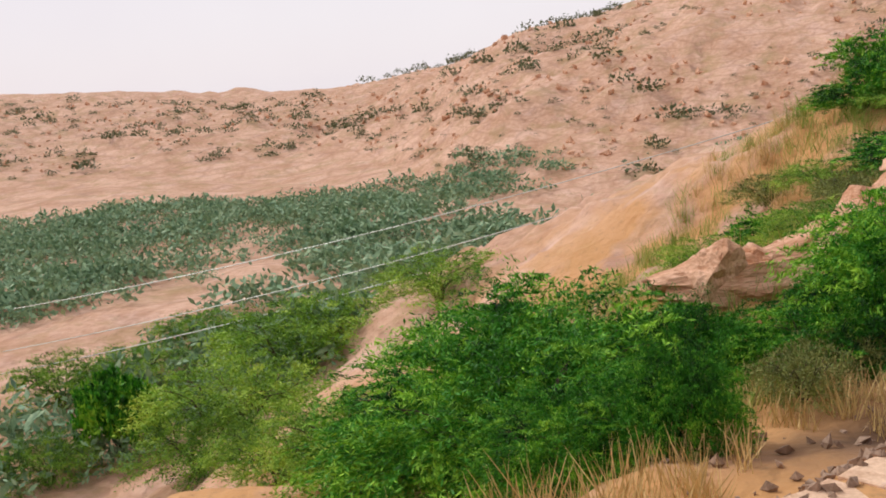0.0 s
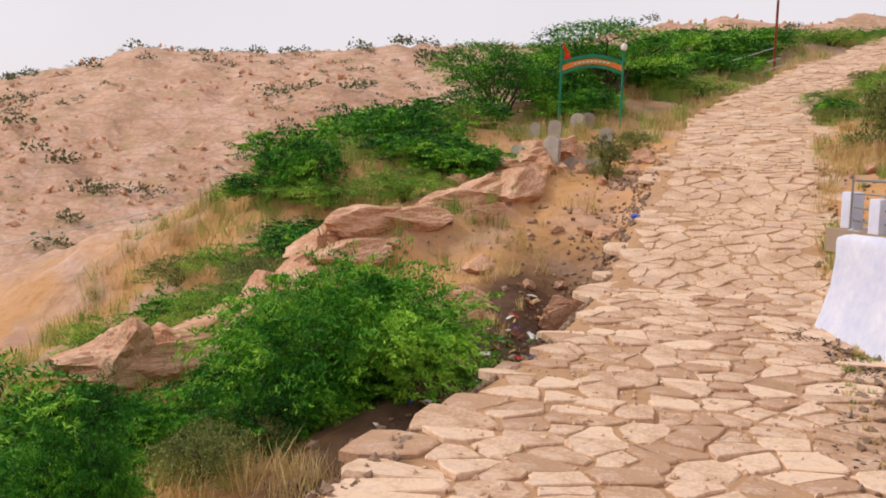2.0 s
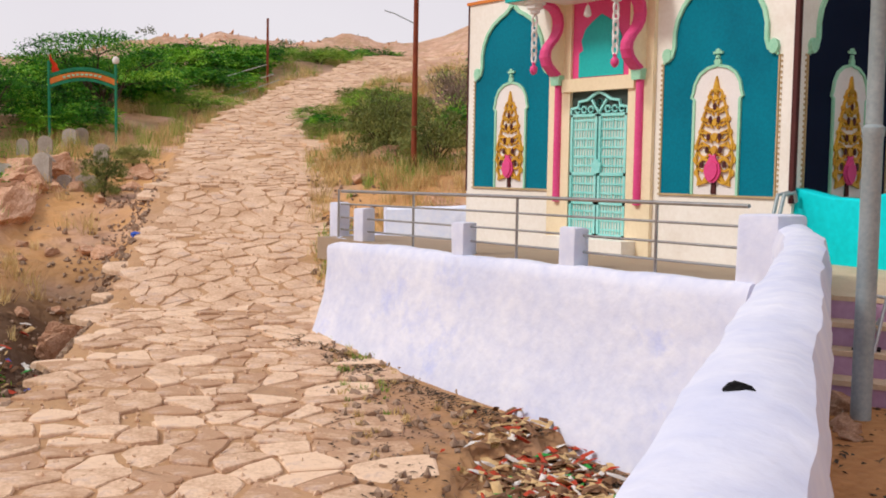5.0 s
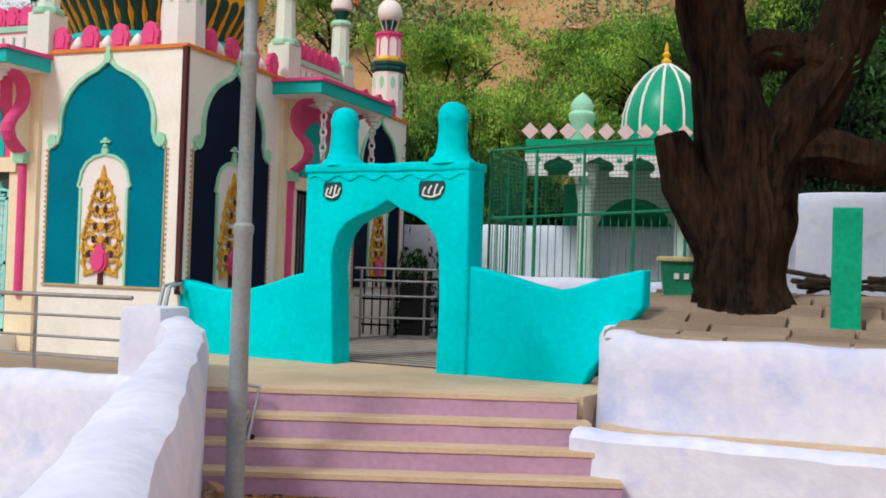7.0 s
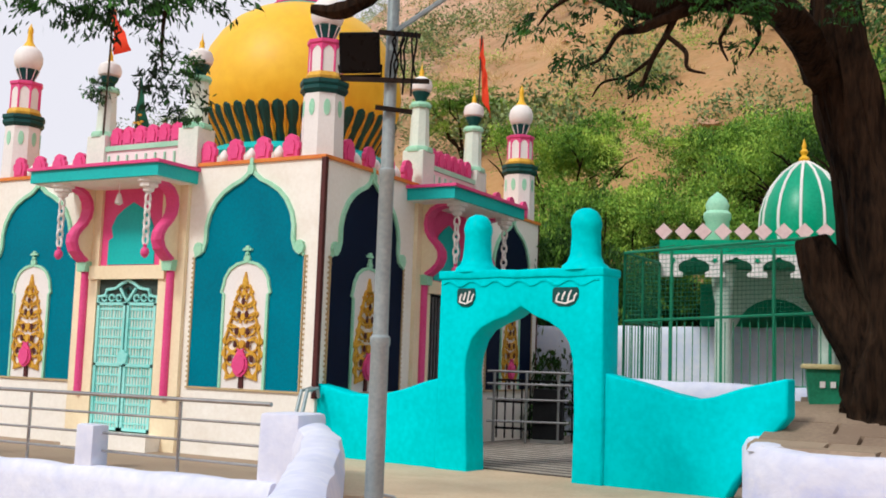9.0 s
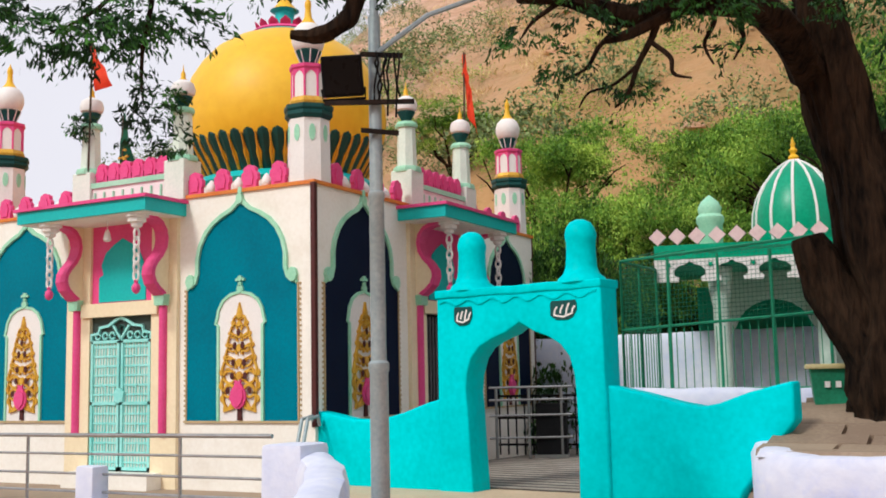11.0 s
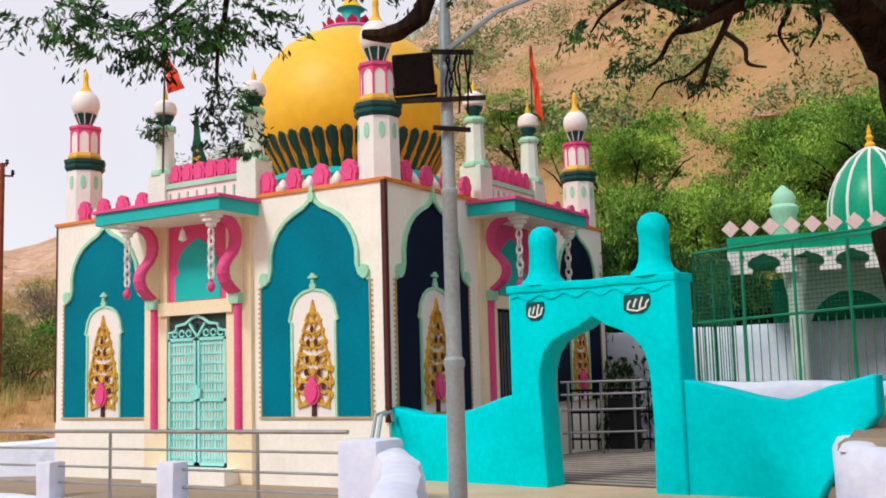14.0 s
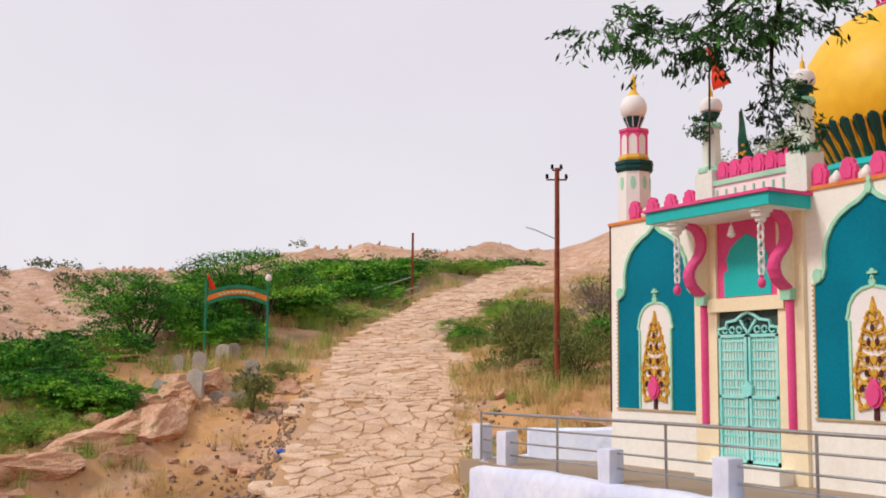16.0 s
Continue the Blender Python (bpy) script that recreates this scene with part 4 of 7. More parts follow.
    prism(bm, [(c - 0.75, 2.90), (c + 0.92, 2.90), (c + 0.92, 3.22), (c - 0.75, 3.22)], put, -0.30, 0.02)
    gl = part("gallery", bm, WHITE, shrine, "white balustrade block")
    bm = B()
    for v in (2.93, 3.22):
        ribbon(bm, [(c - 0.77, v), (c + 0.94, v)], put, 0.07, -0.32, 0.05)
    for k in range(8):
        u = c - 0.52 + k * 0.17
        ribbon(bm, [(u, 2.97), (u, 3.12)], put, 0.022, 0.02, 0.045)
    part("gallery_moulding", bm, MINT, gl, "mint green mouldings")
    for k in range(6):
        merlon(put, c - 0.46 + k * 0.22, 3.26, 0.27, 0.23)
    for po in (-0.75, 0.92):
        p = put(c + po, 0, -0.1)
        bm = B()
        box(bm, (p.x - 0.17, p.y - 0.17, p.z + 2.88), (p.x + 0.17, p.y + 0.17, p.z + 3.42), 0.015)
        ps = part("gallery_post", bm, MINT_WHITE, shrine, "pale mint square post")
        for v in (3.40, 4.05):
            bm = B()
            lathe(bm, [(0.20 if v < 4 else 0.155, 0), (0.21 if v < 4 else 0.165, 0.035), (0.19 if v < 4 else 0.14, 0.08)], 8, (p.x, p.y, p.z + v), turn=0.39)
            part("collar", bm, MINT, ps, "mint green collar", smooth=True)
        bm = B()
        lathe(bm, [(0.06, 4.13), (0.09, 4.2), (0.13, 4.27), (0.13, 4.28)], 12, p)
        part("cup", bm, DARK_GREEN, ps, "dark green cup", smooth=True)
        bm = B()
        lathe(bm, [(0.145, 3.46), (0.125, 4.06)], 8, p, turn=0.39)
        part("shaft", bm, MINT_WHITE, ps)
        bm = B()
        lathe(bm, [(0.08, 4.26), (0.15, 4.31), (0.165, 4.38), (0.14, 4.46), (0.06, 4.51), (0, 4.52)], 16, p)
        part("ball", bm, WHITE, ps, "white ball", smooth=True)
        bm = B()
        lathe(bm, [(0.05, 4.50), (0.03, 4.56), (0.035, 4.59), (0.012, 4.64), (0.0, 4.74)], 10, p)
        part("spire", bm, GOLD, ps, "gold spire", smooth=True)
    # door
    # no opening is cut: a dark plate paints the shade of the interior
    bm = B()
    prism(bm, [(c - 0.56, -0.62), (c + 0.56, -0.62), (c + 0.56, 1.42), (c - 0.56, 1.42)], put, -0.01, 0.004)
    part("doorway", bm, BLACK if not door else RECESS_SHADE, shrine, "flat dark plate coloured as the shaded doorway")
    if not door:
        bm = B()
        for k in range(12):
            u = c - 0.5 + k * 0.09
            prism(bm, [(u, -0.6), (u + 0.025, -0.6), (u + 0.025, 1.38), (u, 1.38)], put, 0.01, 0.03)
        part("grille", bm, GREYBAR, shrine, "grey barred door")
        return
    bm = B()
    prism(bm, [(c - 0.75, -0.8), (c + 0.75, -0.8), (c + 0.75, -0.60), (c - 0.75, -0.60)], put, 0.0, 0.32)
    part("door_step", bm, CREAM, shrine, "cream door step")
    for sg in (-1, 1):
        bm = B()
        a, b = sorted((c + sg * 0.015, c + sg * 0.53))
        mid = (a + b) / 2
        prism(bm, [(a, -0.58), (b, -0.58), (b, 1.10), (a, 1.10)], put, 0.012, 0.018)
        leaf = part("door_leaf", bm, MESH_GREY, shrine, "pale aqua steel grille door leaf")
        bm = B()
        for u in (a + 0.02, b - 0.02):
            ribbon(bm, [(u, -0.58), (u, 1.10)], put, 0.04, 0.012, 0.05)
        for v in (-0.56, -0.12, 0.28, 1.09):
            ribbon(bm, [(a, v), (b, v)], put, 0.04, 0.012, 0.05)
        part("leaf_frame", bm, DOOR_AQUA, leaf)
        bm = B()
        for k in range(9):
            u = a + 0.05 + k * (b - a - 0.1) / 8
            ribbon(bm, [(u, -0.55), (u, 1.08)], put, 0.012, 0.018, 0.03)
        for k in range(13):
            v = -0.48 + k * 0.125
            ribbon(bm, [(a, v), (b, v)], put, 0.022, 0.018, 0.035)
        for k in range(6):
            for j in range(2):
                u, v = a + 0.10 + j * 0.22, -0.36 + k * 0.25
                ribbon(bm, [(u, v), (u + 0.15, v), (u + 0.15, v + 0.12), (u, v + 0.12)], put, 0.022, 0.018, 0.034, closed=True)
        part("grille", bm, DOOR_AQUA, leaf)
    bm = B()
    crest = [(0.53, 1.10), (0.53, 1.19), (0.40, 1.20), (0.38, 1.28), (0.22, 1.30), (0.10, 1.37), (0.0, 1.40)]
    ribbon(bm, mirror(crest, c), put, 0.035, 0.012, 0.05)
    for sg in (-1, 1):
        ribbon(bm, [(c, 1.12), (c + sg * 0.14, 1.30)], put, 0.03, 0.012, 0.045)
        for k in range(3):
            ribbon(bm, arc(c + sg * (0.16 + 0.13 * k), 1.17, 0.045, 0, 330, 8), put, 0.02, 0.012, 0.04)
        ribbon(bm, arc(c, 1.25, 0.05, 0, 330, 8), put, 0.02, 0.012, 0.04)
    part("door_crest", bm, DOOR_AQUA, shrine, "pierced aqua crest above the door")
    bm = B()
    prism(bm, [(c + 0.10 * math.cos(radians(a)) * (1 if k % 2 else 0.8), 0.38 + 0.11 * math.sin(radians(a)) * (1 if k % 2 else 0.8)) for k, a in enumerate(range(0, 360, 24))], put, 0.03, 0.07)
    part("medallion", bm, DOOR_AQUA, shrine, "aqua medallion")


MESH_GREY = material("painted_mesh", (0.54, 0.64, 0.58), (0.72, 0.77, 0.70), 7, 60, 0.6, 0.2)
RECESS_SHADE = material("shaded_door_recess", (0.03, 0.05, 0.045), (0.06, 0.08, 0.07), 4, 40, 0.8, 0.1)
GREYBAR = material("grey_bar_paint", (0.10, 0.10, 0.11), (0.18, 0.17, 0.18), 4, 40, 0.6, 0.1)


def minaret(x, y):
    bm = B()
    p = SI @ V((x, y, 0))
    t8 = math.pi / 8
    lathe(bm, [(0.345, 2.93), (0.325, 3.78)], 8, p, turn=t8)
    m = part("minaret", bm, WHITE, shrine, "white eight-sided minaret shaft")
    bm = B()
    lathe(bm, [(0.33, 3.76), (0.385, 3.81), (0.385, 3.85), (0.37, 3.86), (0.395, 3.89), (0.395, 3.94), (0.31, 3.95)], 8, p, turn=t8)
    part("collar", bm, DARK_GREEN, m, "dark green collar")
    bm = B()
    lathe(bm, [(0.315, 3.95), (0.325, 3.99), (0.29, 4.05)], 8, p, turn=t8)
    part("gilt_ring", bm, ORNAMENT, m, "gilt ring")
    bm = B()
    lathe(bm, [(0.265, 4.03), (0.265, 4.44)], 8, p, turn=t8)
    part("drum", bm, WHITE, m)
    bm = B()
    lathe(bm, [(0.265, 4.41), (0.305, 4.44), (0.31, 4.48), (0.22, 4.50)], 8, p, turn=t8)
    part("arcade_ring", bm, PINK, m, "pink ring above the arcade")
    for k in range(8):
        bm = B()
        a = t8 + k * math.pi / 4
        q = p + V((0.265 * math.cos(a), 0.265 * math.sin(a), 0))
        tube(bm, [q + V((0, 0, 4.04)), q + V((0, 0, 4.42))], 0.018, 6)
        part("arcade_column", bm, PINK, m)
        bm = B()
        b = a + math.pi / 8
        n, tn = V((math.cos(b), math.sin(b), 0)), V((-math.sin(b), math.cos(b), 0))
        ap = 0.265 * math.cos(t8)
        prism(bm, [(0.10, 4.42), (0.10, 4.30), (0.055, 4.37), (0, 4.40), (-0.055, 4.37), (-0.10, 4.30), (-0.10, 4.42)], lambda u, v, d: p + n * d + tn * u + V((0, 0, v)), ap - 0.01, ap + 0.008)
        part("arcade_arch", bm, PINK, m)
    for k in range(8):
        b = t8 + k * math.pi / 4 + math.pi / 8
        n, tn = V((math.cos(b), math.sin(b), 0)), V((-math.sin(b), math.cos(b), 0))
        ap = 0.33 * math.cos(t8)
        bm = B()
        prism(bm, [(0.05 * math.sin(radians(a)) * (1 if abs(math.cos(radians(a))) < 0.9 else 0.6), 3.57 - 0.11 * math.cos(radians(a))) for a in range(0, 360, 30)], lambda u, v, d: p + n * d + tn * u + V((0, 0, v)), ap - 0.02, ap + 0.012)
        part("leaf_boss", bm, MINT, m, "mint leaf boss")
    bm = B()
    lathe(bm, [(0.12, 4.49), (0.125, 4.54), (0.16, 4.61), (0.205, 4.69), (0.17, 4.71)], 16, p)
    part("cup", bm, DARK_GREEN, m, "dark green cup", smooth=True)
    bm = B()
    for k in range(8):
        a = k * math.pi / 4
        tube(bm, [p + V((0.125 * math.cos(a), 0.125 * math.sin(a), 4.53)), p + V((0.168 * math.cos(a), 0.168 * math.sin(a), 4.61)), p + V((0.212 * math.cos(a), 0.212 * math.sin(a), 4.70))], 0.010, 5)
    part("cup_rib", bm, WHITE, m, "white cup ribs")
    bm = B()
    lathe(bm, [(0.15, 4.67), (0.225, 4.73), (0.262, 4.82), (0.262, 4.90), (0.225, 4.99), (0.16, 5.05), (0.09, 5.08), (0.0, 5.09)], 24, p)
    part("ball", bm, WHITE, m, "white ball", smooth=True)
    bm = B()
    lathe(bm, [(0.14, 5.06), (0.10, 5.10), (0.06, 5.16), (0.045, 5.28), (0.055, 5.31), (0.05, 5.36), (0.02, 5.41), (0.0, 5.46)], 12, p)
    part("spire", bm, GOLD, m, "gold spire", smooth=True)
    for o in (m, *m.children):
        for v in o.data.vertices:
            v.co.x, v.co.y = p.x + (v.co.x - p.x) * 0.80, p.y + (v.co.y - p.y) * 0.80
            v.co.z = p.z + 2.93 + (v.co.z - p.z - 2.93) * 0.96


def build_shrine():
    bm = B()
    box(bm, SI @ V((-W1, 0, -0.85)), SI @ V((0, W2, TOP)))
    part("body", bm, CREAM, shrine, "cream painted wall")
    bm = B()
    box(bm, SI @ V((-W1 - 0.03, -0.03, TOP - 0.015)), SI @ V((0.03, W2 + 0.03, TOP + 0.03)))
    part("cornice", bm, RUST_LINE, shrine, "orange cornice line")
    for x, y, w in ((0.0, 0.0, 0.032), (-W1, 0.0, 0.014), (0.0, W2, 0.014)):
        bm = B()
        p = SI @ V((x, y, 0))
        box(bm, (p.x - w, p.y - w, p.z - 0.02), (p.x + w, p.y + w, p.z + TOP), 0.006)
        part("corner_strip", bm, BROWN, shrine, "dark brown corner strip")
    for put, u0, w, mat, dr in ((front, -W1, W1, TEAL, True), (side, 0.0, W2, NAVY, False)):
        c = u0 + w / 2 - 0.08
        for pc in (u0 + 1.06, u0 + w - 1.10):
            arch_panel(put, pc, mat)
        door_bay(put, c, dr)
        for a, b in ((u0 + 0.55, c - 1.15), (c + 1.2, u0 + w - 0.55)):
            n = 4
            for k in range(n):
                u = a + (b - a) * k / (n - 1)
                merlon(put, u, TOP + 0.03, 0.30, 0.25)
                if k < n - 1:
                    knob(put, u + (b - a) / (n - 1) / 2, TOP + 0.03, 0.85)
    for x, y in ((-0.25, 0.26), (-W1 + 0.27, 0.27), (-0.27, W2 - 0.27), (-W1 + 0.27, W2 - 0.27)):
        minaret(x, y)
    # dome on its drum
    c = SI @ V((-2.90, 3.32, 0))
    bm = B()
    lathe(bm, [(1.42, 2.9), (1.42, 3.55), (1.36, 3.6)], 48, c)
    part("drum", bm, WHITE, shrine, "white dome drum", smooth=True)
    bm = B()
    lathe(bm, [(1.44, 3.50), (1.48, 3.56), (1.40, 3.66), (1.22, 3.70)], 48, c)
    part("drum_ring", bm, CANOPY, shrine, "turquoise ring under the dome", smooth=True)
    bm = B()
    for k in range(44):
        a = 2 * math.pi * k / 44
        n, tn = V((math.cos(a), math.sin(a), 0)), V((-math.sin(a), math.cos(a), 0))
        rows_ = [(1.22, 3.62, 0.055), (1.32, 3.81, 0.075), (1.44, 4.01, 0.095), (1.52, 4.15, 0.10), (1.56, 4.23, 0.075), (1.57, 4.26, 0.02)]
        ls = [(bm.verts.new(c + n * r - tn * w + V((0, 0, z))), bm.verts.new(c + n * (r + 0.035) + V((0, 0, z))), bm.verts.new(c + n * r + tn * w + V((0, 0, z)))) for r, z, w in rows_]
        for p, q in zip(ls, ls[1:]):
            bm.faces.new((p[0], p[1], q[1], q[0]))
            bm.faces.new((p[1], p[2], q[2], q[1]))
    part("petal_ring", bm, DARK_GREEN, shrine, "dark green flaring petals under the dome")
    bm = B()
    for k in range(44):
        a = 2 * math.pi * (k + 0.5) / 44
        n = V((math.cos(a), math.sin(a), 0))
        tube(bm, [c + n * 1.25 + V((0, 0, 3.63)), c + n * 1.36 + V((0, 0, 3.83)), c + n * 1.48 + V((0, 0, 4.03)), c + n * 1.565 + V((0, 0, 4.20))], 0.016, 5)
    part("petal_edge", bm, ORNAMENT, shrine, "gilt petal edges")
    bm = B()
    prof = [(1.20, 3.62), (1.40, 3.92), (1.55, 4.20), (1.62, 4.45), (1.645, 4.72), (1.60, 5.02), (1.50, 5.32), (1.34, 5.58), (1.13, 5.81), (0.85, 5.99), (0.55, 6.11), (0.30, 6.18)]
    lathe(bm, prof, 64, c)
    part("dome", bm, GOLD, shrine, "golden painted dome", smooth=True)
    bm = B()
    lathe(bm, [(0.52, 6.10), (0.56, 6.14), (0.50, 6.19), (0.3, 6.2)], 24, c)
    for k in range(14):
        a = 2 * math.pi * k / 14
        n, tn = V((math.cos(a), math.sin(a), 0)), V((-math.sin(a), math.cos(a), 0))
        bm.faces.new([bm.verts.new(c + n * (0.40 + 0.10 * f) + tn * w + V((0, 0, 6.17 + 0.16 * f))) for f, w in ((0, -0.09), (0.6, -0.085), (1, 0), (0.6, 0.085), (0, 0.09))])
    bmesh.ops.solidify(bm, geom=[f for f in bm.faces if len(f.verts) == 5], thickness=0.04)
    part("lotus", bm, PINK, shrine, "pink lotus crown")
    bm = B()
    lathe(bm, [(0.58, 6.05), (0.60, 6.09), (0.54, 6.13)], 24, c)
    lathe(bm, [(0.30, 6.18), (0.20, 6.3), (0.15, 6.45), (0.17, 6.52), (0.24, 6.56), (0.10, 6.6)], 16, c)
    part("crown_neck", bm, CANOPY, shrine, smooth=True)
    bm = B()
    lathe(bm, [(0.2, 6.58), (0.12, 6.68), (0.06, 6.85), (0.08, 6.92), (0.03, 7.0), (0.0, 7.2)], 16, c)
    part("spire", bm, GOLD, shrine, "gold spire", smooth=True)


build_shrine()

# ---------------------------------------------------------------- flagstone path
def clip_cell(poly, m, n):
    out = []
    for i in range(len(poly)):
        a, b = poly[i], poly[(i + 1) % len(poly)]
        da, db = (a - m).dot(n), (b - m).dot(n)
        if da <= 0:
            out.append(a)
        if (da < 0 < db) or (db < 0 < da):
            out.append(a + (b - a) * (da / (da - db)))
    return out


def plan(d, off):
    q = off + path_middle(d)
    return START + ALONG * d + ACROSS * q


def build_path():
    rng = random.Random(11)
    lay = thing("path", "rough pink sandstone flagstone path climbing the hillside", "path", kind="structure")
    SX = 0.40
    cells = {}
    d0, nd, no = 3.2, 155, 8
    for i in range(nd):
        for k in range(no):
            cells[i, k] = V((d0 + SX * (i + rng.uniform(-0.55, 0.55)), -2.2 + 0.52 * (k + 0.5) + rng.uniform(-0.27, 0.27) + (0.26 if i % 2 else 0)))
    singles = 0
    verts, faces = [], []
    for (i, k), s in cells.items():
        if rng.random() < 0.03 or s.y < -1.75 - 0.55 * smooth((15 - s.x) / 6):
            continue
        poly = [s + V(o) for o in ((-0.48, -0.62), (0.48, -0.62), (0.48, 0.62), (-0.48, 0.62))]
        for a in range(-2, 3):
            for b in range(-2, 3):
                t = cells.get((i + a, k + b))
                if t and (a or b):
                    poly = clip_cell(poly, (s + t) / 2, t - s)
        if len(poly) < 3:
            continue
        c = sum(poly, V((0, 0))) / len(poly)
        gap = rng.uniform(0.89, 1.0)
        tilt = (rng.uniform(-0.09, 0.07), rng.uniform(-0.06, 0.06))
        lift = rng.uniform(0.010, 0.040)
        rough = []
        for j in range(len(poly)):
            a, b = poly[j], poly[(j + 1) % len(poly)]
            rough.append(a + (c - a) * rng.uniform(0.0, 0.15))
            rough.append((a + b) / 2 + V((rng.uniform(-0.04, 0.04), rng.uniform(-0.04, 0.04))))
        rings = []
        centre = plan(*c)
        z0 = ground(centre.x, centre.y)
        e = 0.5
        pa, pb = plan(c.x + e, c.y), plan(c.x, c.y + e)
        gx, gy = (ground(pa.x, pa.y) - z0) / e, (ground(pb.x, pb.y) - z0) / e if abs(c.y) < 1.2 else 0.0
        for sc, dz in ((gap, -0.08), (gap, lift - 0.014), (gap - 0.055, lift)):
            ring = []
            for p in rough:
                q = c + (p - c) * sc
                w = plan(*q)
                ring.append((w.x, w.y, z0 + gx * (q.x - c.x) + gy * (q.y - c.y) + dz + (tilt[0] * (q.x - c.x) + tilt[1] * (q.y - c.y) if dz > 0 or sc < gap else 0)))
            rings.append(ring)
        n = len(rough)
        vv = rings[0] + rings[1] + rings[2]
        ff = [[r * n + j, r * n + (j + 1) % n, (r + 1) * n + (j + 1) % n, (r + 1) * n + j] for r in (0, 1) for j in range(n)] + [[2 * n + j for j in range(n)]]
        if i < 40:
            me = bpy.data.meshes.new("flagstone")
            ctr = V((centre.x, centre.y, z0))
            me.from_pydata([tuple(V(v) - ctr) for v in vv], [], ff)
            me.materials.append(FLAG)
            ob = new("flagstone", me)
            ob.location = ctr
            ob.parent = lay
        else:
            b = len(verts)
            verts += vv
            faces += [[b + q for q in f] for f in ff]
    me = bpy.data.meshes.new("far_flagstone")
    me.from_pydata(verts, [], faces)
    me.materials.append(FLAG_FAR)
    tagged(part_mesh("far_flagstone", me, lay), "flagstones further up the path", kind="stuff")


def part_mesh(name, me, parent=None):
    ob = new(name, me)
    ob.parent = parent
    return ob


FLAG_FAR = material("flagstone_far", (0.48, 0.29, 0.175), (0.79, 0.57, 0.40), 1.6, 22, 0.85, 0.9, dirt=(0.44, 0.34, 0.33), dirt_amount=0.7, depth=0.02)
build_path()

# ---------------------------------------------------------------- plants
def leaf_mesh(name, blobs, clumps, per, size, aspect, mat, seed, droop=0.2, spread=0.16, low=-0.35, flat=0.4, frond=0.0):
    """Small leaves in uneven clumps on the outside of a few ellipsoids: (centre, radii) each."""
    g = np.random.default_rng(seed)
    vol = np.array([r[0] * r[1] + r[2] * r[0] for _, r in blobs], float)
    pick = g.choice(len(blobs), clumps, p=vol / vol.sum())
    d = g.normal(size=(clumps, 3))
    d[:, 2] = np.where(d[:, 2] < low, -d[:, 2] * 0.6, d[:, 2])
    d /= np.linalg.norm(d, axis=1)[:, None]
    cen, rad = np.array([c for c, _ in blobs], float)[pick], np.array([r for _, r in blobs], float)[pick]
    base = cen + d * rad * (1 - 0.55 * g.random((clumps, 1)) ** 2)
    base += g.normal(size=base.shape) * 0.05 * rad
    own = g.uniform(0.5, 1.5, clumps)
    which = np.repeat(np.arange(clumps), per)
    pos = base[which] + g.normal(size=(len(which), 3)) * (spread * own[which])[:, None] * np.array([1.35, 1.35, flat])
    if frond:
        # leaflets along a drooping twig that grows outwards
        tw = d * np.array([1, 1, 0.35]) + g.normal(size=d.shape) * 0.45
        tw /= np.linalg.norm(tw, axis=1)[:, None]
        u = g.random((len(which), 1)) - 0.3
        pos += tw[which] * u * frond * own[which][:, None]
        pos[:, 2] -= (0.35 * frond * np.maximum(u, 0) ** 2)[:, 0]
    ax = d[which] * 0.8 + g.normal(size=pos.shape) * 0.6
    ax[:, 2] -= droop
    ax /= np.linalg.norm(ax, axis=1)[:, None]
    sd = np.cross(ax, g.normal(size=pos.shape))
    sd /= np.linalg.norm(sd, axis=1)[:, None] + 1e-9
    ln = (size * g.uniform(0.6, 1.4, len(pos)))[:, None]
    quad = np.stack([pos - ax * ln / 2, pos + sd * ln * aspect / 2, pos + ax * ln / 2, pos - sd * ln * aspect / 2], 1).reshape(-1, 3)
    me = bpy.data.meshes.new(name)
    me.from_pydata(quad.tolist(), [], np.arange(len(quad)).reshape(-1, 4).tolist())
    me.materials.append(mat)
    return me


def limbs(seed, n, reach, height, r0, up=0.5):
    rng = random.Random(seed)
    bm = B()
    for k in range(n):
        a = 2 * math.pi * (k + rng.uniform(-0.3, 0.3)) / n
        f = rng.uniform(0.55, 1.0)
        pts = [(rng.uniform(-0.04, 0.04), rng.uniform(-0.04, 0.04), -0.1)]
        for j in range(1, 6):
            u = j / 5
            pts.append((math.cos(a) * reach * f * u + rng.uniform(-0.05, 0.05) * reach, math.sin(a) * reach * f * u + rng.uniform(-0.05, 0.05) * reach, height * (u ** up) * rng.uniform(0.75, 1.0)))
        tube(bm, pts, [r0 * (1 - 0.8 * j / 5) for j in range(6)], 5)
        for j in (2, 3, 4):
            b = a + rng.uniform(-1, 1)
            p = V(pts[j])
            q = p + V((math.cos(b), math.sin(b), rng.uniform(0.1, 0.6))) * reach * 0.35
            tube(bm, [p, p.lerp(q, 0.5) + V((0, 0, 0.02)), q], [r0 * 0.35, r0 * 0.25, r0 * 0.1], 4)
    return bm


def prototype(name, label, category, crown, wood, group, wood_mat=TWIG):
    e = thing(name, label, category, group)
    part("stem", wood, wood_mat, e)
    part_mesh("crown", crown, e)
    return e


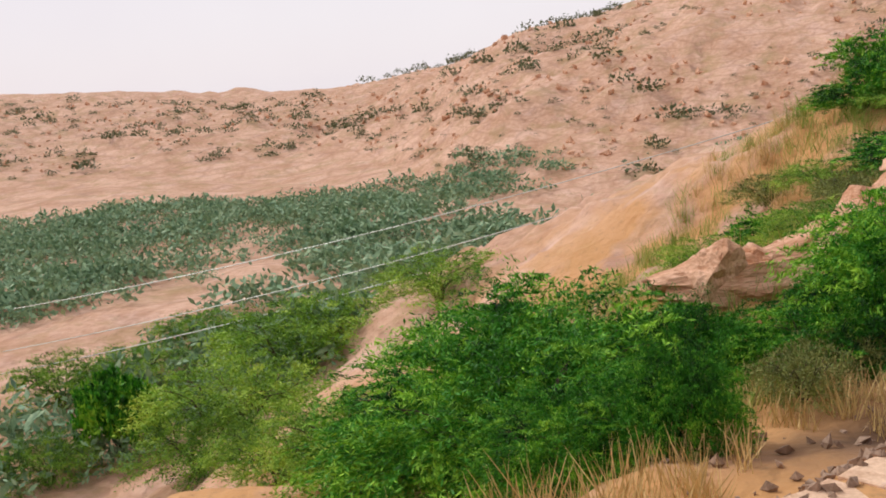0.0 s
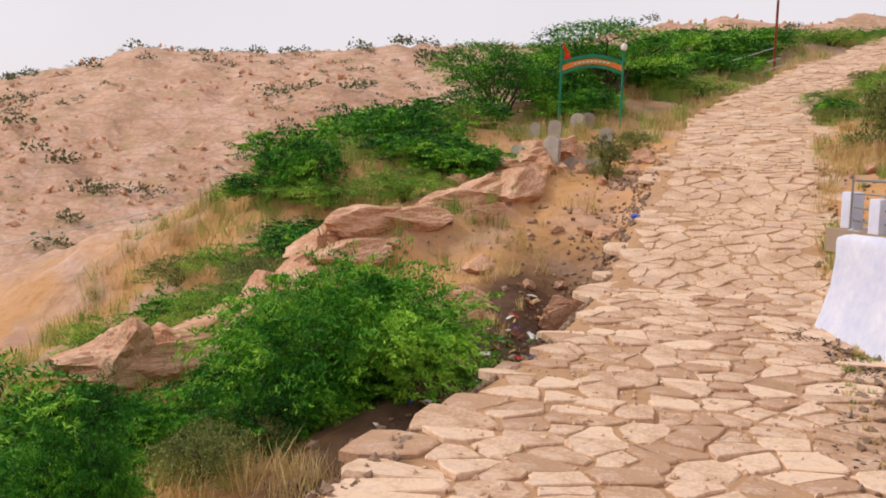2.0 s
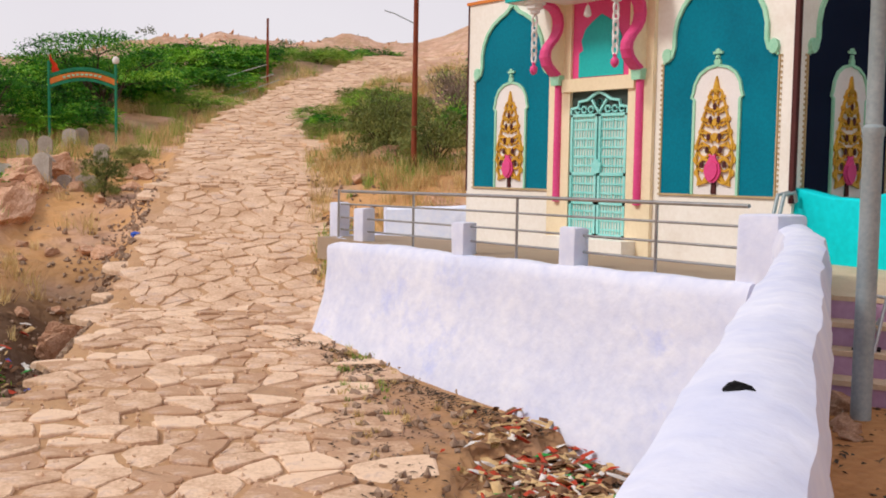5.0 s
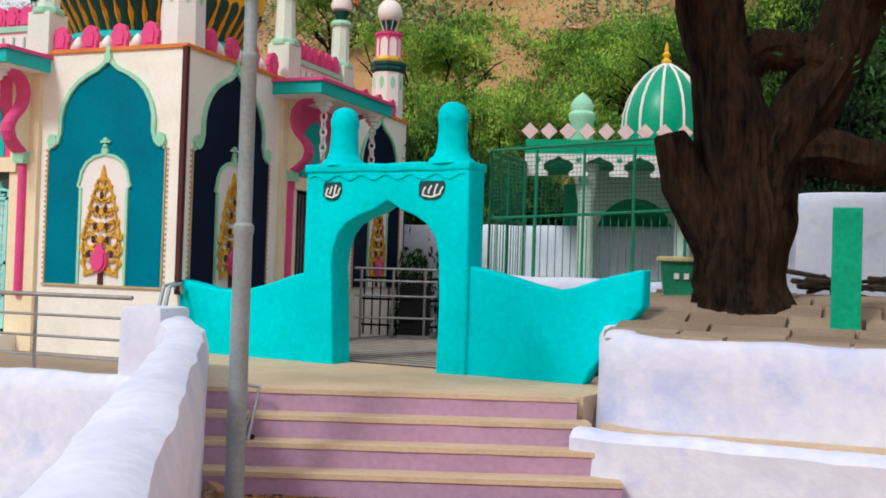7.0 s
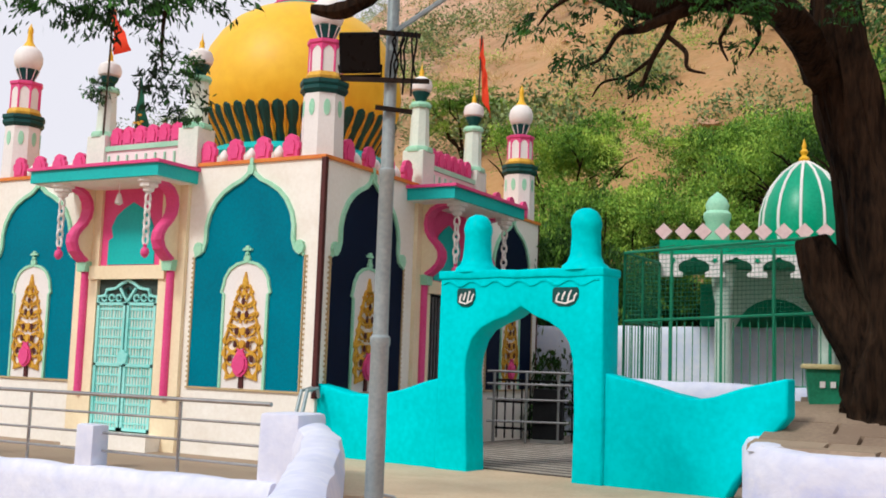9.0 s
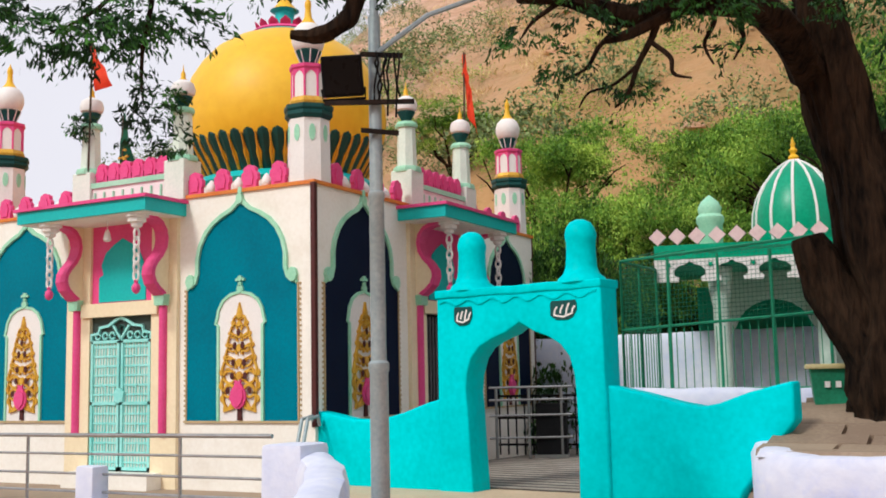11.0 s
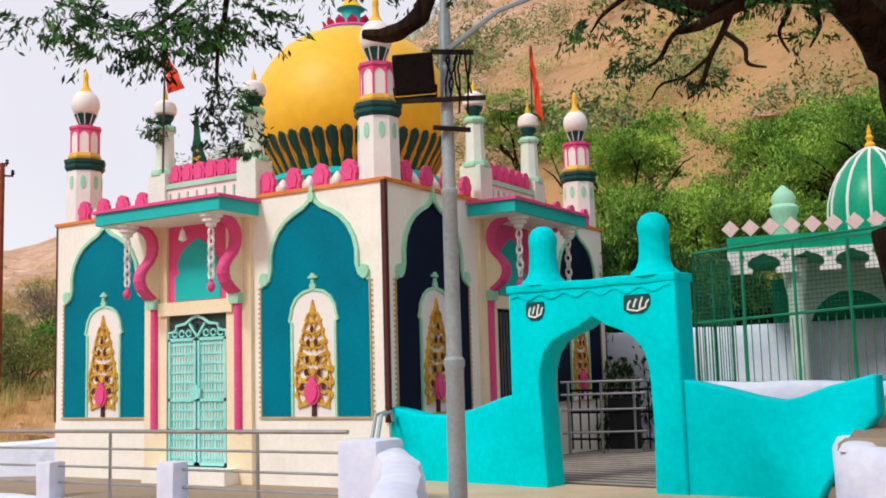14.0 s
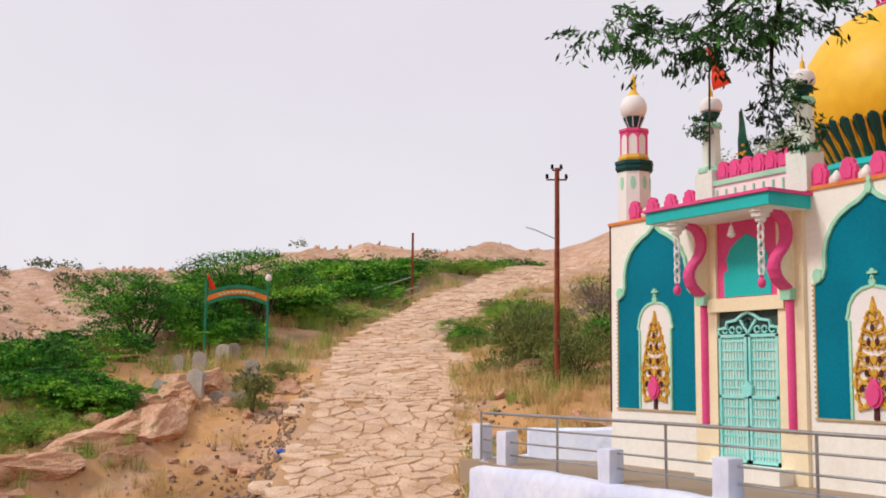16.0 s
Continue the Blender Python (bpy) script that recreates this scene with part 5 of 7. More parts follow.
MESQ_BLOBS = [((0, 0, 0.46), (0.85, 0.85, 0.46)), ((0.3, -0.3, 0.16), (0.62, 0.62, 0.18)), ((-0.35, 0.3, 0.15), (0.6, 0.6, 0.18)), ((0.45, 0.1, 0.42), (0.5, 0.5, 0.36)), ((-0.45, -0.15, 0.40), (0.5, 0.5, 0.34)), ((0.1, -0.5, 0.36), (0.5, 0.45, 0.32)), ((-0.1, 0.45, 0.45), (0.5, 0.45, 0.4))]
KINDS = {}
KINDS["mesq"] = [prototype("mesquite_bush", "bright green feathery mesquite bush on the slope", "bush", leaf_mesh("crown", MESQ_BLOBS, 620, 95, 0.042, 0.22, MESQUITE, 20 + i, 0.35, 0.022, flat=0.25, frond=0.36), limbs(30 + i, 9, 0.7, 0.7, 0.02), "mesquite bushes") for i in range(2)]
KINDS["far"] = [prototype("mesquite_bush", "dense green thorn bush on the hillside", "bush", leaf_mesh("crown", MESQ_BLOBS, 380, 34, 0.066, 0.30, MESQUITE, 24 + i, 0.3, 0.030, flat=0.3, frond=0.24), limbs(34 + i, 8, 0.7, 0.7, 0.02), "mesquite bushes") for i in range(2)]
KINDS["yel"] = [prototype("mesquite_bush", "yellow-green feathery bush on the slope", "bush", leaf_mesh("crown", MESQ_BLOBS, 380, 44, 0.052, 0.2, YELLOW_LEAF, 27, 0.3, 0.032, flat=0.4, frond=0.28), limbs(37, 9, 0.7, 0.7, 0.02), "mesquite bushes")]
KINDS["shrub"] = [prototype("shrub", "grey-green dry shrub beside the path", "shrub", leaf_mesh("crown", MESQ_BLOBS, 260, 30, 0.06, 0.3, SHRUB, 41 + i, 0.0, 0.07), limbs(51 + i, 10, 0.75, 0.8, 0.016), "dry shrubs") for i in range(2)]
KINDS["dry"] = [prototype("shrub", "leafless grey thorn shrub on the bank", "shrub", leaf_mesh("crown", MESQ_BLOBS, 200, 26, 0.06, 0.14, STRAW_GREY, 47, -0.2, 0.08), limbs(57, 16, 0.85, 0.9, 0.014), "dry shrubs")]
KINDS["round"] = [prototype("small_tree", "small round dark green leafy tree", "tree", leaf_mesh("crown", [((0, 0, 0.55), (0.8, 0.8, 0.45)), ((0.3, 0.2, 0.4), (0.6, 0.6, 0.3))], 260, 34, 0.10, 0.5, MESQUITE, 61, 0.1, 0.07), limbs(62, 6, 0.5, 0.6, 0.03), "small trees", BARK)]
KINDS["acacia"] = [prototype("acacia_tree", "open flat-topped thorn tree near the arch", "tree", leaf_mesh("crown", [((0.1, 0, 0.78), (0.75, 0.75, 0.16)), ((-0.45, 0.1, 0.62), (0.5, 0.5, 0.14)), ((0.5, -0.2, 0.58), (0.5, 0.5, 0.16)), ((0, 0.2, 0.42), (0.8, 0.8, 0.22)), ((0.0, -0.1, 0.95), (0.35, 0.35, 0.08))], 330, 36, 0.045, 0.25, MESQUITE, 71 + i, 0.2, 0.06), limbs(72 + i, 8, 0.75, 0.85, 0.025, 0.8), "thorn trees") for i in range(2)]
for protos in KINDS.values():
    for e in protos:
        e.location = (-60, -75, ground(-60, -75) - 0.05)
        e.scale = (1, 1, 1)

BUSHES = [
    ('mesq', -7.7, -14.3, 5.44, 2.29),
    ('mesq', -4.8, -14.6, 4.34, 1.88),
    ('yel', -33.3, -32.0, 8.57, 3.78),
    ('mesq', -25.5, -30.9, 7.31, 3.22),
    ('yel', -7.7, -18.2, 3.03, 1.61),
    ('round', -28.6, -38.6, 3.54, 3.54),
    ('mesq', -34.8, -46.3, 5.15, 3.03),
    ('mesq', -2.5, -12.0, 1.12, 1.12),
    ('shrub', -36.6, -40.0, 3.49, 2.04),
    ('mesq', -7.7, -9.1, 3.9, 2.2),
    ('mesq', -22.7, -8.7, 2.56, 2.08),
    ('mesq', -26.4, -5.7, 3.44, 1.81),
    ('acacia', -31.5, -0.9, 4.26, 2.98),
    ('acacia', -33.8, 4.2, 6.4, 3.6),
    ('mesq', -37.0, 5.2, 6.6, 2.9),
    ('mesq', -22.9, -5.4, 3.6, 1.4),
    ('shrub', -7.5, -11.0, 1.6, 0.88),
    ('shrub', -16.7, -11.8, 1.41, 0.77),
    ('shrub', -18.7, -9.9, 2.22, 1.11),
    ('shrub', -23.8, 7.9, 1.54, 0.77),
    ('shrub', -17.7, 6.3, 2.41, 2.25),
    ('shrub', -15.1, 6.2, 2.54, 1.79),
    ('dry', -24.1, 13.9, 2.77, 2.34),
    ('shrub', -20.1, -0.8, 1.24, 1.7),
    ('shrub', -31.7, 14.1, 1.48, 0.86),
    ('mesq', -42.0, 11.4, 6.0, 2.3),
    ('mesq', -47.0, 18.5, 4.46, 1.27),
    ('mesq', -36.6, 7.0, 3.6, 2.3),
    ('mesq', -36.0, 28.0, 3.83, 1.6),
    ('shrub', -23.2, 1.2, 1.04, 0.87),
    ('mesq', -8.0, -14.5, 2.93, 1.72),
    ('mesq', -6.9, -12.3, 2.05, 1.42),
    ('yel', -8.2, -16.2, 2.76, 1.47),
    ('mesq', -7.9, -17.1, 2.81, 1.59),
    ('mesq', -2.6, -13.1, 1.92, 1.11),
    ('mesq', -2.8, -12.4, 1.5, 0.98),
    ('mesq', -7.2, -12.8, 1.78, 1.13),
    ('yel', -16.2, -24.1, 3.98, 1.99),
    ('yel', -22.7, -30.9, 4.88, 2.24),
    ('yel', -25.7, -39.9, 3.94, 2.22),
    ('yel', -43.5, -43.8, 5.28, 2.31),
    ('mesq', -34.3, -30.7, 6.54, 2.26),
    ('yel', -31.1, -24.7, 5.32, 1.99),
    ('shrub', -46.9, -42.1, 4.09, 1.71),
    ('yel', -37.8, -44.0, 5.53, 2.15),
    ('mesq', -26.7, -9.0, 3.08, 1.99),
    ('mesq', -30.5, -5.7, 4.65, 2.43),
    ('mesq', -25.2, -5.2, 3.4, 1.8),
    ('acacia', -33.5, -0.7, 5.37, 3.13),
    ('mesq', -22.1, -4.3, 3.19, 0.96),
    ('yel', -21.7, -8.0, 3.41, 0.93),
    ('mesq', -32.9, 1.6, 3.58, 2.01),
    ('mesq', -38.5, 4.0, 4.41, 2.69),
    ('yel', -24.8, 11.5, 2.91, 1.25),
    ('shrub', -22.6, 10.9, 1.77, 1.37),
    ('mesq', -24.1, 8.4, 1.76, 0.88),
    ('mesq', -17.5, 9.0, 1.51, 1.01),
    ('yel', -26.1, 11.4, 2.34, 1.28),
    ('shrub', -18.3, 7.0, 2.48, 1.49),
    ('dry', -19.5, 10.4, 1.99, 1.99),
    ('shrub', -8.2, -10.6, 1.7, 1.1),
    ('yel', -7.4, -11.6, 1.5, 0.9),
    ('shrub', -6.2, -10.6, 1.4, 0.9),
    ('mesq', -6.9, -10.4, 2.6, 1.4),
    ('mesq', -8.6, -8.9, 3.0, 1.7),
    ('yel', -9.6, -10.4, 1.6, 0.8),
    ('shrub', -4.9, -11.0, 1.3, 0.7),
    ('mesq', -16.5, -11.5, 2.6, 1.0),
    ('yel', -13.4, -10.8, 2.2, 0.9),
    ('far', -19.5, -8.5, 3.4, 1.1),
    ('far', -28.5, -3.2, 4.0, 1.6),
    ('far', -31.0, 2.0, 3.6, 1.7),
    ('yel', -14.5, -11.0, 2.2, 1.0), ('far', -17.5, -8.4, 3.0, 1.2), ('yel', -19.5, -6.4, 2.6, 1.1), ('far', -21.5, -4.4, 3.0, 1.3),
    ('yel', -12.3, -12.6, 1.8, 0.9), ('shrub', -16.0, -9.9, 2.0, 0.9), ('far', -45.0, 8.0, 5.0, 2.2), ('far', -44.0, 15.0, 5.0, 2.0),
    ('far', -50.0, 14.0, 6.0, 2.4), ('yel', -29.5, 14.2, 2.4, 0.9), ('yel', -21.5, 8.6, 2.0, 0.8), ('yel', -27.5, 10.2, 2.2, 0.7),
    ('yel', -17.0, -13.2, 2.4, 1.1), ('yel', -20.5, -10.5, 2.6, 1.0), ('far', -24.0, -9.5, 3.0, 1.2), ('yel', -27.5, -7.5, 3.0, 1.1), ('shrub', -22.0, -12.0, 2.2, 0.9),
]
# bushes along the outer edge of the upper path
for k in range(9):
    p = plan(46 + 4.2 * k, -4.2 - 1.1 * (k % 3))
    BUSHES.append(("far" if k % 3 else "yel", p.x, p.y, 4.2 + 0.5 * (k % 2), 1.2 + 0.25 * (k % 3)))
rng = random.Random(3)
used = set()
for kind, x, y, w, h in BUSHES:
    if kind == "mesq" and (V((x, y)) - START).length > 22:
        kind = "far"
    if x < -19 and y > -12:
        h *= 0.78
    if y < -20 and kind == "far":
        kind = "yel"
    protos = KINDS[kind]
    i = rng.randrange(len(protos))
    m = pose(x, y, ground(x, y) - 0.06 * h, 0, 0, rng.uniform(0, 360)) @ Matrix.Diagonal((w / 1.9, w / 1.9, h / 0.92, 1))
    if (kind, i) not in used:
        used.add((kind, i))
        protos[i].matrix_world = m
        protos[i].matrix_basis = m
    else:
        base = protos[i]
        c = copy_thing(base, Matrix.Identity(4))
        c.matrix_basis = m


def scatter(name, label, category, spots, mat, per, leaf, aspect, seed, blob=(1.0, 1.0, 0.7), droop=0.1):
    """Far plants that nobody could count: one mesh of leaf clumps."""
    g = np.random.default_rng(seed)
    out = []
    for x, y, s in spots:
        z = ground(x, y)
        n = int(per * g.uniform(0.7, 1.3))
        d = g.normal(size=(n, 3))
        d[:, 2] = np.abs(d[:, 2]) * 0.9 - 0.1
        d /= np.linalg.norm(d, axis=1)[:, None]
        lump = 1 + 0.35 * np.sin(d[:, 0:1] * 5 + x) * np.cos(d[:, 1:2] * 4 + y)
        pos = d * np.array(blob) * s * lump * (1 - 0.5 * g.random((n, 1)) ** 2) + np.array((x, y, z + 0.25 * s))
        ax = d * 0.6 + g.normal(size=d.shape) * 0.7
        ax[:, 2] -= droop
        ax /= np.linalg.norm(ax, axis=1)[:, None]
        sd = np.cross(ax, g.normal(size=d.shape))
        sd /= np.linalg.norm(sd, axis=1)[:, None] + 1e-9
        ln = leaf * s * g.uniform(0.6, 1.4, (n, 1))
        out.append(np.stack([pos - ax * ln / 2, pos + sd * ln * aspect / 2, pos + ax * ln / 2, pos - sd * ln * aspect / 2], 1).reshape(-1, 3))
    v = np.concatenate(out)
    me = bpy.data.meshes.new(name)
    me.from_pydata(v.tolist(), [], np.arange(len(v)).reshape(-1, 4).tolist())
    me.materials.append(mat)
    return tagged(new(name, me), label, category, kind="stuff")


def polar(az, r):
    a = radians(az)
    return START.x - r * math.sin(a), START.y + r * math.cos(a)


rng = random.Random(21)
spots = []
while len(spots) < 1250:
    az, r = rng.uniform(74, 142), 42 + 105 * rng.random() ** 0.8
    x, y = polar(az, r)
    z = ground(x, y)
    if z < -10.5 and noise.noise((x * 0.045, y * 0.045, 11)) > -0.30 + 0.5 * rng.random() - 0.15 * (r > 95):
        spots.append((x, y, rng.uniform(0.8, 2.2)))
scatter("valley_scrub", "thorn scrub covering the valley floor, tinted pale blue-green for haze", "scrub", spots, FAR_LEAF, 95, 0.34, 0.42, 5, (1.25, 1.25, 0.75))
spots = []
while len(spots) < 2300:
    az, r = rng.uniform(52, 138), rng.uniform(115, 330)
    x, y = polar(az, r)
    if ground(x, y) > -13 and noise.noise((x * 0.03, y * 0.03, 17)) > -0.35 + 0.55 * rng.random() - (0.25 if az > 108 else 0):
        spots.append((x, y, rng.choice((0.3, 0.35, 0.45, 0.45, 0.6, 0.8, 1.3, 1.9)) * rng.uniform(0.7, 1.2)))
scatter("hill_scrub", "scattered low scrub on the far hill", "scrub", spots, SCRUB_LEAF, 70, 0.32, 0.55, 6, (1.15, 1.15, 0.8))
spots = []
while len(spots) < 720:
    az, r = rng.uniform(-42, 52), rng.uniform(22.5, 95)
    x, y = polar(az, r)
    if ground(x, y) > 1.2 and y > 8.5 and noise.noise((x * 0.07, y * 0.07, 23)) > -0.28 + 0.32 * smooth((r - 30) / 25):
        spots.append((x, y, rng.uniform(0.4, 1.1)))
scatter("hillside_scrub", "light green scrub on the slope behind the shrine", "scrub", spots, HILL_LEAF, 400, 0.095, 0.40, 7, (1.2, 1.2, 1.0))

spots = []
while len(spots) < 260:
    az, r = rng.uniform(-30, 50), 30 + 55 * rng.random() ** 1.3
    x, y = polar(az, r)
    if ground(x, y) > 3 and y > 12 and noise.noise((x * 0.09, y * 0.09, 41)) > -0.2:
        spots.append((x, y, rng.uniform(1.0, 2.7)))
scatter("slope_shrubs", "grey-green shrubs dotted over the upper slope", "scrub", spots, SCRUB_GREEN, 900, 0.075, 0.45, 8, (0.85, 0.85, 0.62))
spots = []
while len(spots) < 1500:
    az, r = rng.uniform(-42, 52), rng.uniform(24, 95)
    x, y = polar(az, r)
    if ground(x, y) > 1.2 and y > 9 and noise.noise((x * 0.12, y * 0.12, 33)) > -0.1:
        spots.append((x, y, rng.uniform(0.3, 0.75)))
scatter("slope_dry_grass", "dry straw grass over the upper slope", "grass", spots, STRAW, 44, 0.5, 0.10, 9, (1.3, 1.3, 0.5), -0.6)


def grass(name, label, spots, mat, seed, blades=26, tall=0.4):
    g = np.random.default_rng(seed)
    out = []
    for x, y, s in spots:
        n = blades
        base = np.stack([x + g.normal(size=n) * 0.09 * s, y + g.normal(size=n) * 0.09 * s, np.full(n, ground(x, y) - 0.03)], 1)
        lean = g.normal(size=(n, 3)) * 0.28
        lean[:, 2] = 1
        ln = tall * s * g.uniform(0.5, 1.25, (n, 1))
        tip = base + lean * ln
        sd = np.cross(lean, g.normal(size=lean.shape))
        sd /= np.linalg.norm(sd, axis=1)[:, None]
        out.append(np.stack([base - sd * 0.006, base + sd * 0.006, base + lean * ln * 0.6 + sd * 0.007, tip], 1).reshape(-1, 3))
    v = np.concatenate(out)
    me = bpy.data.meshes.new(name)
    me.from_pydata(v.tolist(), [], np.arange(len(v)).reshape(-1, 4).tolist())
    me.materials.append(mat)
    return tagged(new(name, me), label, "grass", kind="stuff")


def strip(n, d0, d1, o0, o1, seed, s0=0.6, s1=1.3):
    r = random.Random(seed)
    out = []
    for _ in range(n):
        p = plan(r.uniform(d0, d1), r.uniform(o0, o1))
        if noise.noise((p.x * 0.5, p.y * 0.5, seed)) > -0.1:
            out.append((p.x, p.y, r.uniform(s0, s1)))
    return out


grass("dry_grass", "dry straw-coloured grass on the banks", strip(110, 9, 15, -8.5, -5.6, 1, 0.7, 1.3) + strip(300, 3, 11, -8, -3.3, 12, 0.7, 1.4) + strip(380, 15, 36, -11, -3.2, 2, 0.6, 1.2) + strip(1400, 20, 52, 1.9, 9, 3, 0.7, 1.4) + strip(70, 11, 20, 1.9, 2.6, 4, 0.15, 0.32) + strip(60, 5, 19, 1.9, 3.6, 6, 0.12, 0.28) + strip(700, 34, 70, -8, -2.0, 14, 0.9, 1.8) + strip(700, 13, 36, -18, -8.5, 16, 1.0, 2.0), STRAW, 1)
grass("green_grass", "green grass tufts along the path", strip(90, 9, 17, -9.5, -6, 7, 0.7, 1.3) + strip(120, 4, 12, -9, -5.2, 13, 0.7, 1.3) + strip(900, 20, 50, 2.0, 9, 8, 0.6, 1.2) + strip(500, 34, 70, -9, -2.2, 15, 0.9, 1.8) + strip(900, 13, 36, -18, -8.5, 17, 1.0, 2.0) + strip(420, 16, 36, -13, -5, 9, 0.7, 1.4) + strip(60, 12, 19, 1.9, 2.6, 10, 0.15, 0.34), GRASS, 2)


# ---------------------------------------------------------------- rocks
def rock_mesh(seed):
    """An angular boulder: a ball cut by random planes, with weathered faces."""
    r = random.Random(seed)
    bm = B()
    bmesh.ops.create_icosphere(bm, subdivisions=4, radius=1.0)
    cuts = []
    for _ in range(15):
        n = V((r.gauss(0, 1), r.gauss(0, 1), r.gauss(0, 0.9))).normalized()
        cuts.append((n, r.uniform(0.42, 0.74)))
    o = V((seed * 7.3, seed * 3.1, 0))
    for v in bm.verts:
        p = v.co.copy()
        for n, d in cuts:
            e = p.dot(n) - d
            if e > 0:
                p -= n * e
        band = p.z * 4.5 + p.x * 0.8 + 0.8 * noise.noise(p * 1.2 - o)
        v.co = p * (1.25 + 0.10 * (band - math.floor(band) - 0.5) + 0.10 * noise.noise(p * 1.6 + o) + 0.05 * noise.noise(p * 4 + o) - 0.10 * max(0, 0.12 - abs(noise.noise(p * 1.9 - o))) / 0.12 + 0.025 * noise.noise(p * 10 + o))
    me = finish("rock", bm, ROCK, False)
    me.shade_smooth()
    me.set_sharp_from_angle(angle=radians(16))
    return me


ROCKS = [rock_mesh(i) for i in range(5)]
rng = random.Random(9)


def rock(x, y, sx, sy, sz, turn, tilt=0, dz=0.0, label="weathered pink sandstone outcrop", i=None):
    ob = new("rock", ROCKS[rng.randrange(5) if i is None else i])
    ob.matrix_world = pose(x, y, ground(x, y) + sz * 0.15 + dz, 0, tilt, turn) @ Matrix.Diagonal((sx, sy, sz, 1))
    return tagged(ob, label, "rock", "hillside rocks")


for (ax, ay, _), (bx, by, _2) in zip(SPINE, SPINE[1:]):
    turn = math.degrees(math.atan2(by - ay, bx - ax))
    for k in range(13):
        f = (k + rng.uniform(0.1, 0.9)) / 13
        s = rng.uniform(0.34, 0.7)
        rock(ax + (bx - ax) * f + rng.uniform(-0.45, 0.45), ay + (by - ay) * f + rng.uniform(-0.45, 0.45), s * 2.5, s * 1.0, s * 0.62, turn + rng.uniform(-14, 14), rng.uniform(-16, 2), rng.uniform(-0.26, -0.05))
rock(-9.6, -12.6, 0.75, 0.6, 0.75, 30, 0, 0.1)
rock(-10.1, -11.6, 0.5, 0.4, 0.42, 60)
pb = plan(19.5, -2.7)
rock(pb.x, pb.y, 0.55, 0.3, 0.45, 100, 30, 0.1, "flat tilted boulder beside the path")
for _ in range(60):
    p = plan(rng.uniform(15, 32), rng.uniform(-9, -2.6))
    s = rng.uniform(0.1, 0.42)
    rock(p.x, p.y, s * 1.5, s, s * 0.7, rng.uniform(0, 360), label="loose sandstone block on the bank")
for _ in range(16):
    p = plan(rng.uniform(22, 44), rng.uniform(3, 9))
    s = rng.uniform(0.2, 0.6)
    rock(p.x, p.y, s * 1.5, s, s * 0.7, rng.uniform(0, 360), label="sandstone block on the grassy bank")
for _ in range(40):
    az, r = rng.uniform(-20, 62), rng.uniform(28, 75)
    x, y = polar(az, r)
    if y > 10:
        s = rng.uniform(0.2, 0.6)
        rock(x, y, s * 1.5, s, s * 0.6, rng.uniform(0, 360), label="sandstone outcrop on the slope behind the shrine")


def rubble(name, label, mat, spots, seed, lo, hi):
    """Loose stones too small and many to count."""
    r = random.Random(seed)
    verts, faces = [], []
    for x, y, z in spots:
        s = r.uniform(lo, hi)
        b = len(verts)
        q = Euler((r.uniform(0, 6), r.uniform(0, 6), r.uniform(0, 6))).to_matrix()
        for c in ((1, 0, 0), (-1, 0, 0), (0, 1, 0), (0, -1, 0), (0, 0, 0.6), (0, 0, -0.6)):
            v = q @ (V(c) * s * r.uniform(0.7, 1.3))
            verts.append((x + v.x, y + v.y, z + v.z + s * 0.3))
        for f in ((0, 2, 4), (2, 1, 4), (1, 3, 4), (3, 0, 4), (2, 0, 5), (1, 2, 5), (3, 1, 5), (0, 3, 5)):
            faces.append([b + k for k in f])
    me = bpy.data.meshes.new(name)
    me.from_pydata(verts, [], faces)
    me.materials.append(mat)
    return tagged(new(name, me), label, "rubble", kind="stuff")


sp = []
for _ in range(1200):
    d = rng.uniform(10, 30)
    p = plan(d, -1.9 - 0.55 * smooth((15 - d) / 6) - abs(rng.gauss(0, 0.7)))
    sp.append((p.x, p.y, ground(p.x, p.y)))
for _ in range(380):
    p = plan(rng.uniform(4, 12), -2.2 - abs(rng.gauss(0, 0.9)))
    sp.append((p.x, p.y, ground(p.x, p.y)))
for _ in range(500):
    p = plan(rng.uniform(16, 34), rng.uniform(-8, -2.2))
    sp.append((p.x, p.y, ground(p.x, p.y)))
for _ in range(700):
    p = plan(rng.uniform(7, 30), rng.uniform(1.8, 3.6))
    if p.y < -2.2 or p.x < -8:
        sp.append((p.x, p.y, ground(p.x, p.y)))
far_spots = []
r4 = random.Random(55)
while len(far_spots) < 3200:
    az, r = r4.uniform(55, 138), r4.uniform(100, 320)
    x, y = polar(az, r)
    if ground(x, y) > -12 and noise.noise((x * 0.05, y * 0.05, 61)) > -0.05:
        far_spots.append((x, y, ground(x, y) - 0.15))
rubble("hill_rocks", "broken sandstone ledges and blocks on the far hill", ROCK, far_spots, 5, 0.2, 0.7)
chips = []
for _ in range(1900):
    p = plan(4 + 26 * rng.random() ** 1.2, rng.uniform(-1.9, 1.7))
    chips.append((p.x, p.y, ground(p.x, p.y) + 0.004))
rubble("path_chips", "broken flagstone chips in the joints of the path", FLAG_FAR, chips, 12, 0.012, 0.05)
rubble("loose_stones", "small loose stones along the edges of the path", GULLY_STONE, sp, 2, 0.02, 0.085)

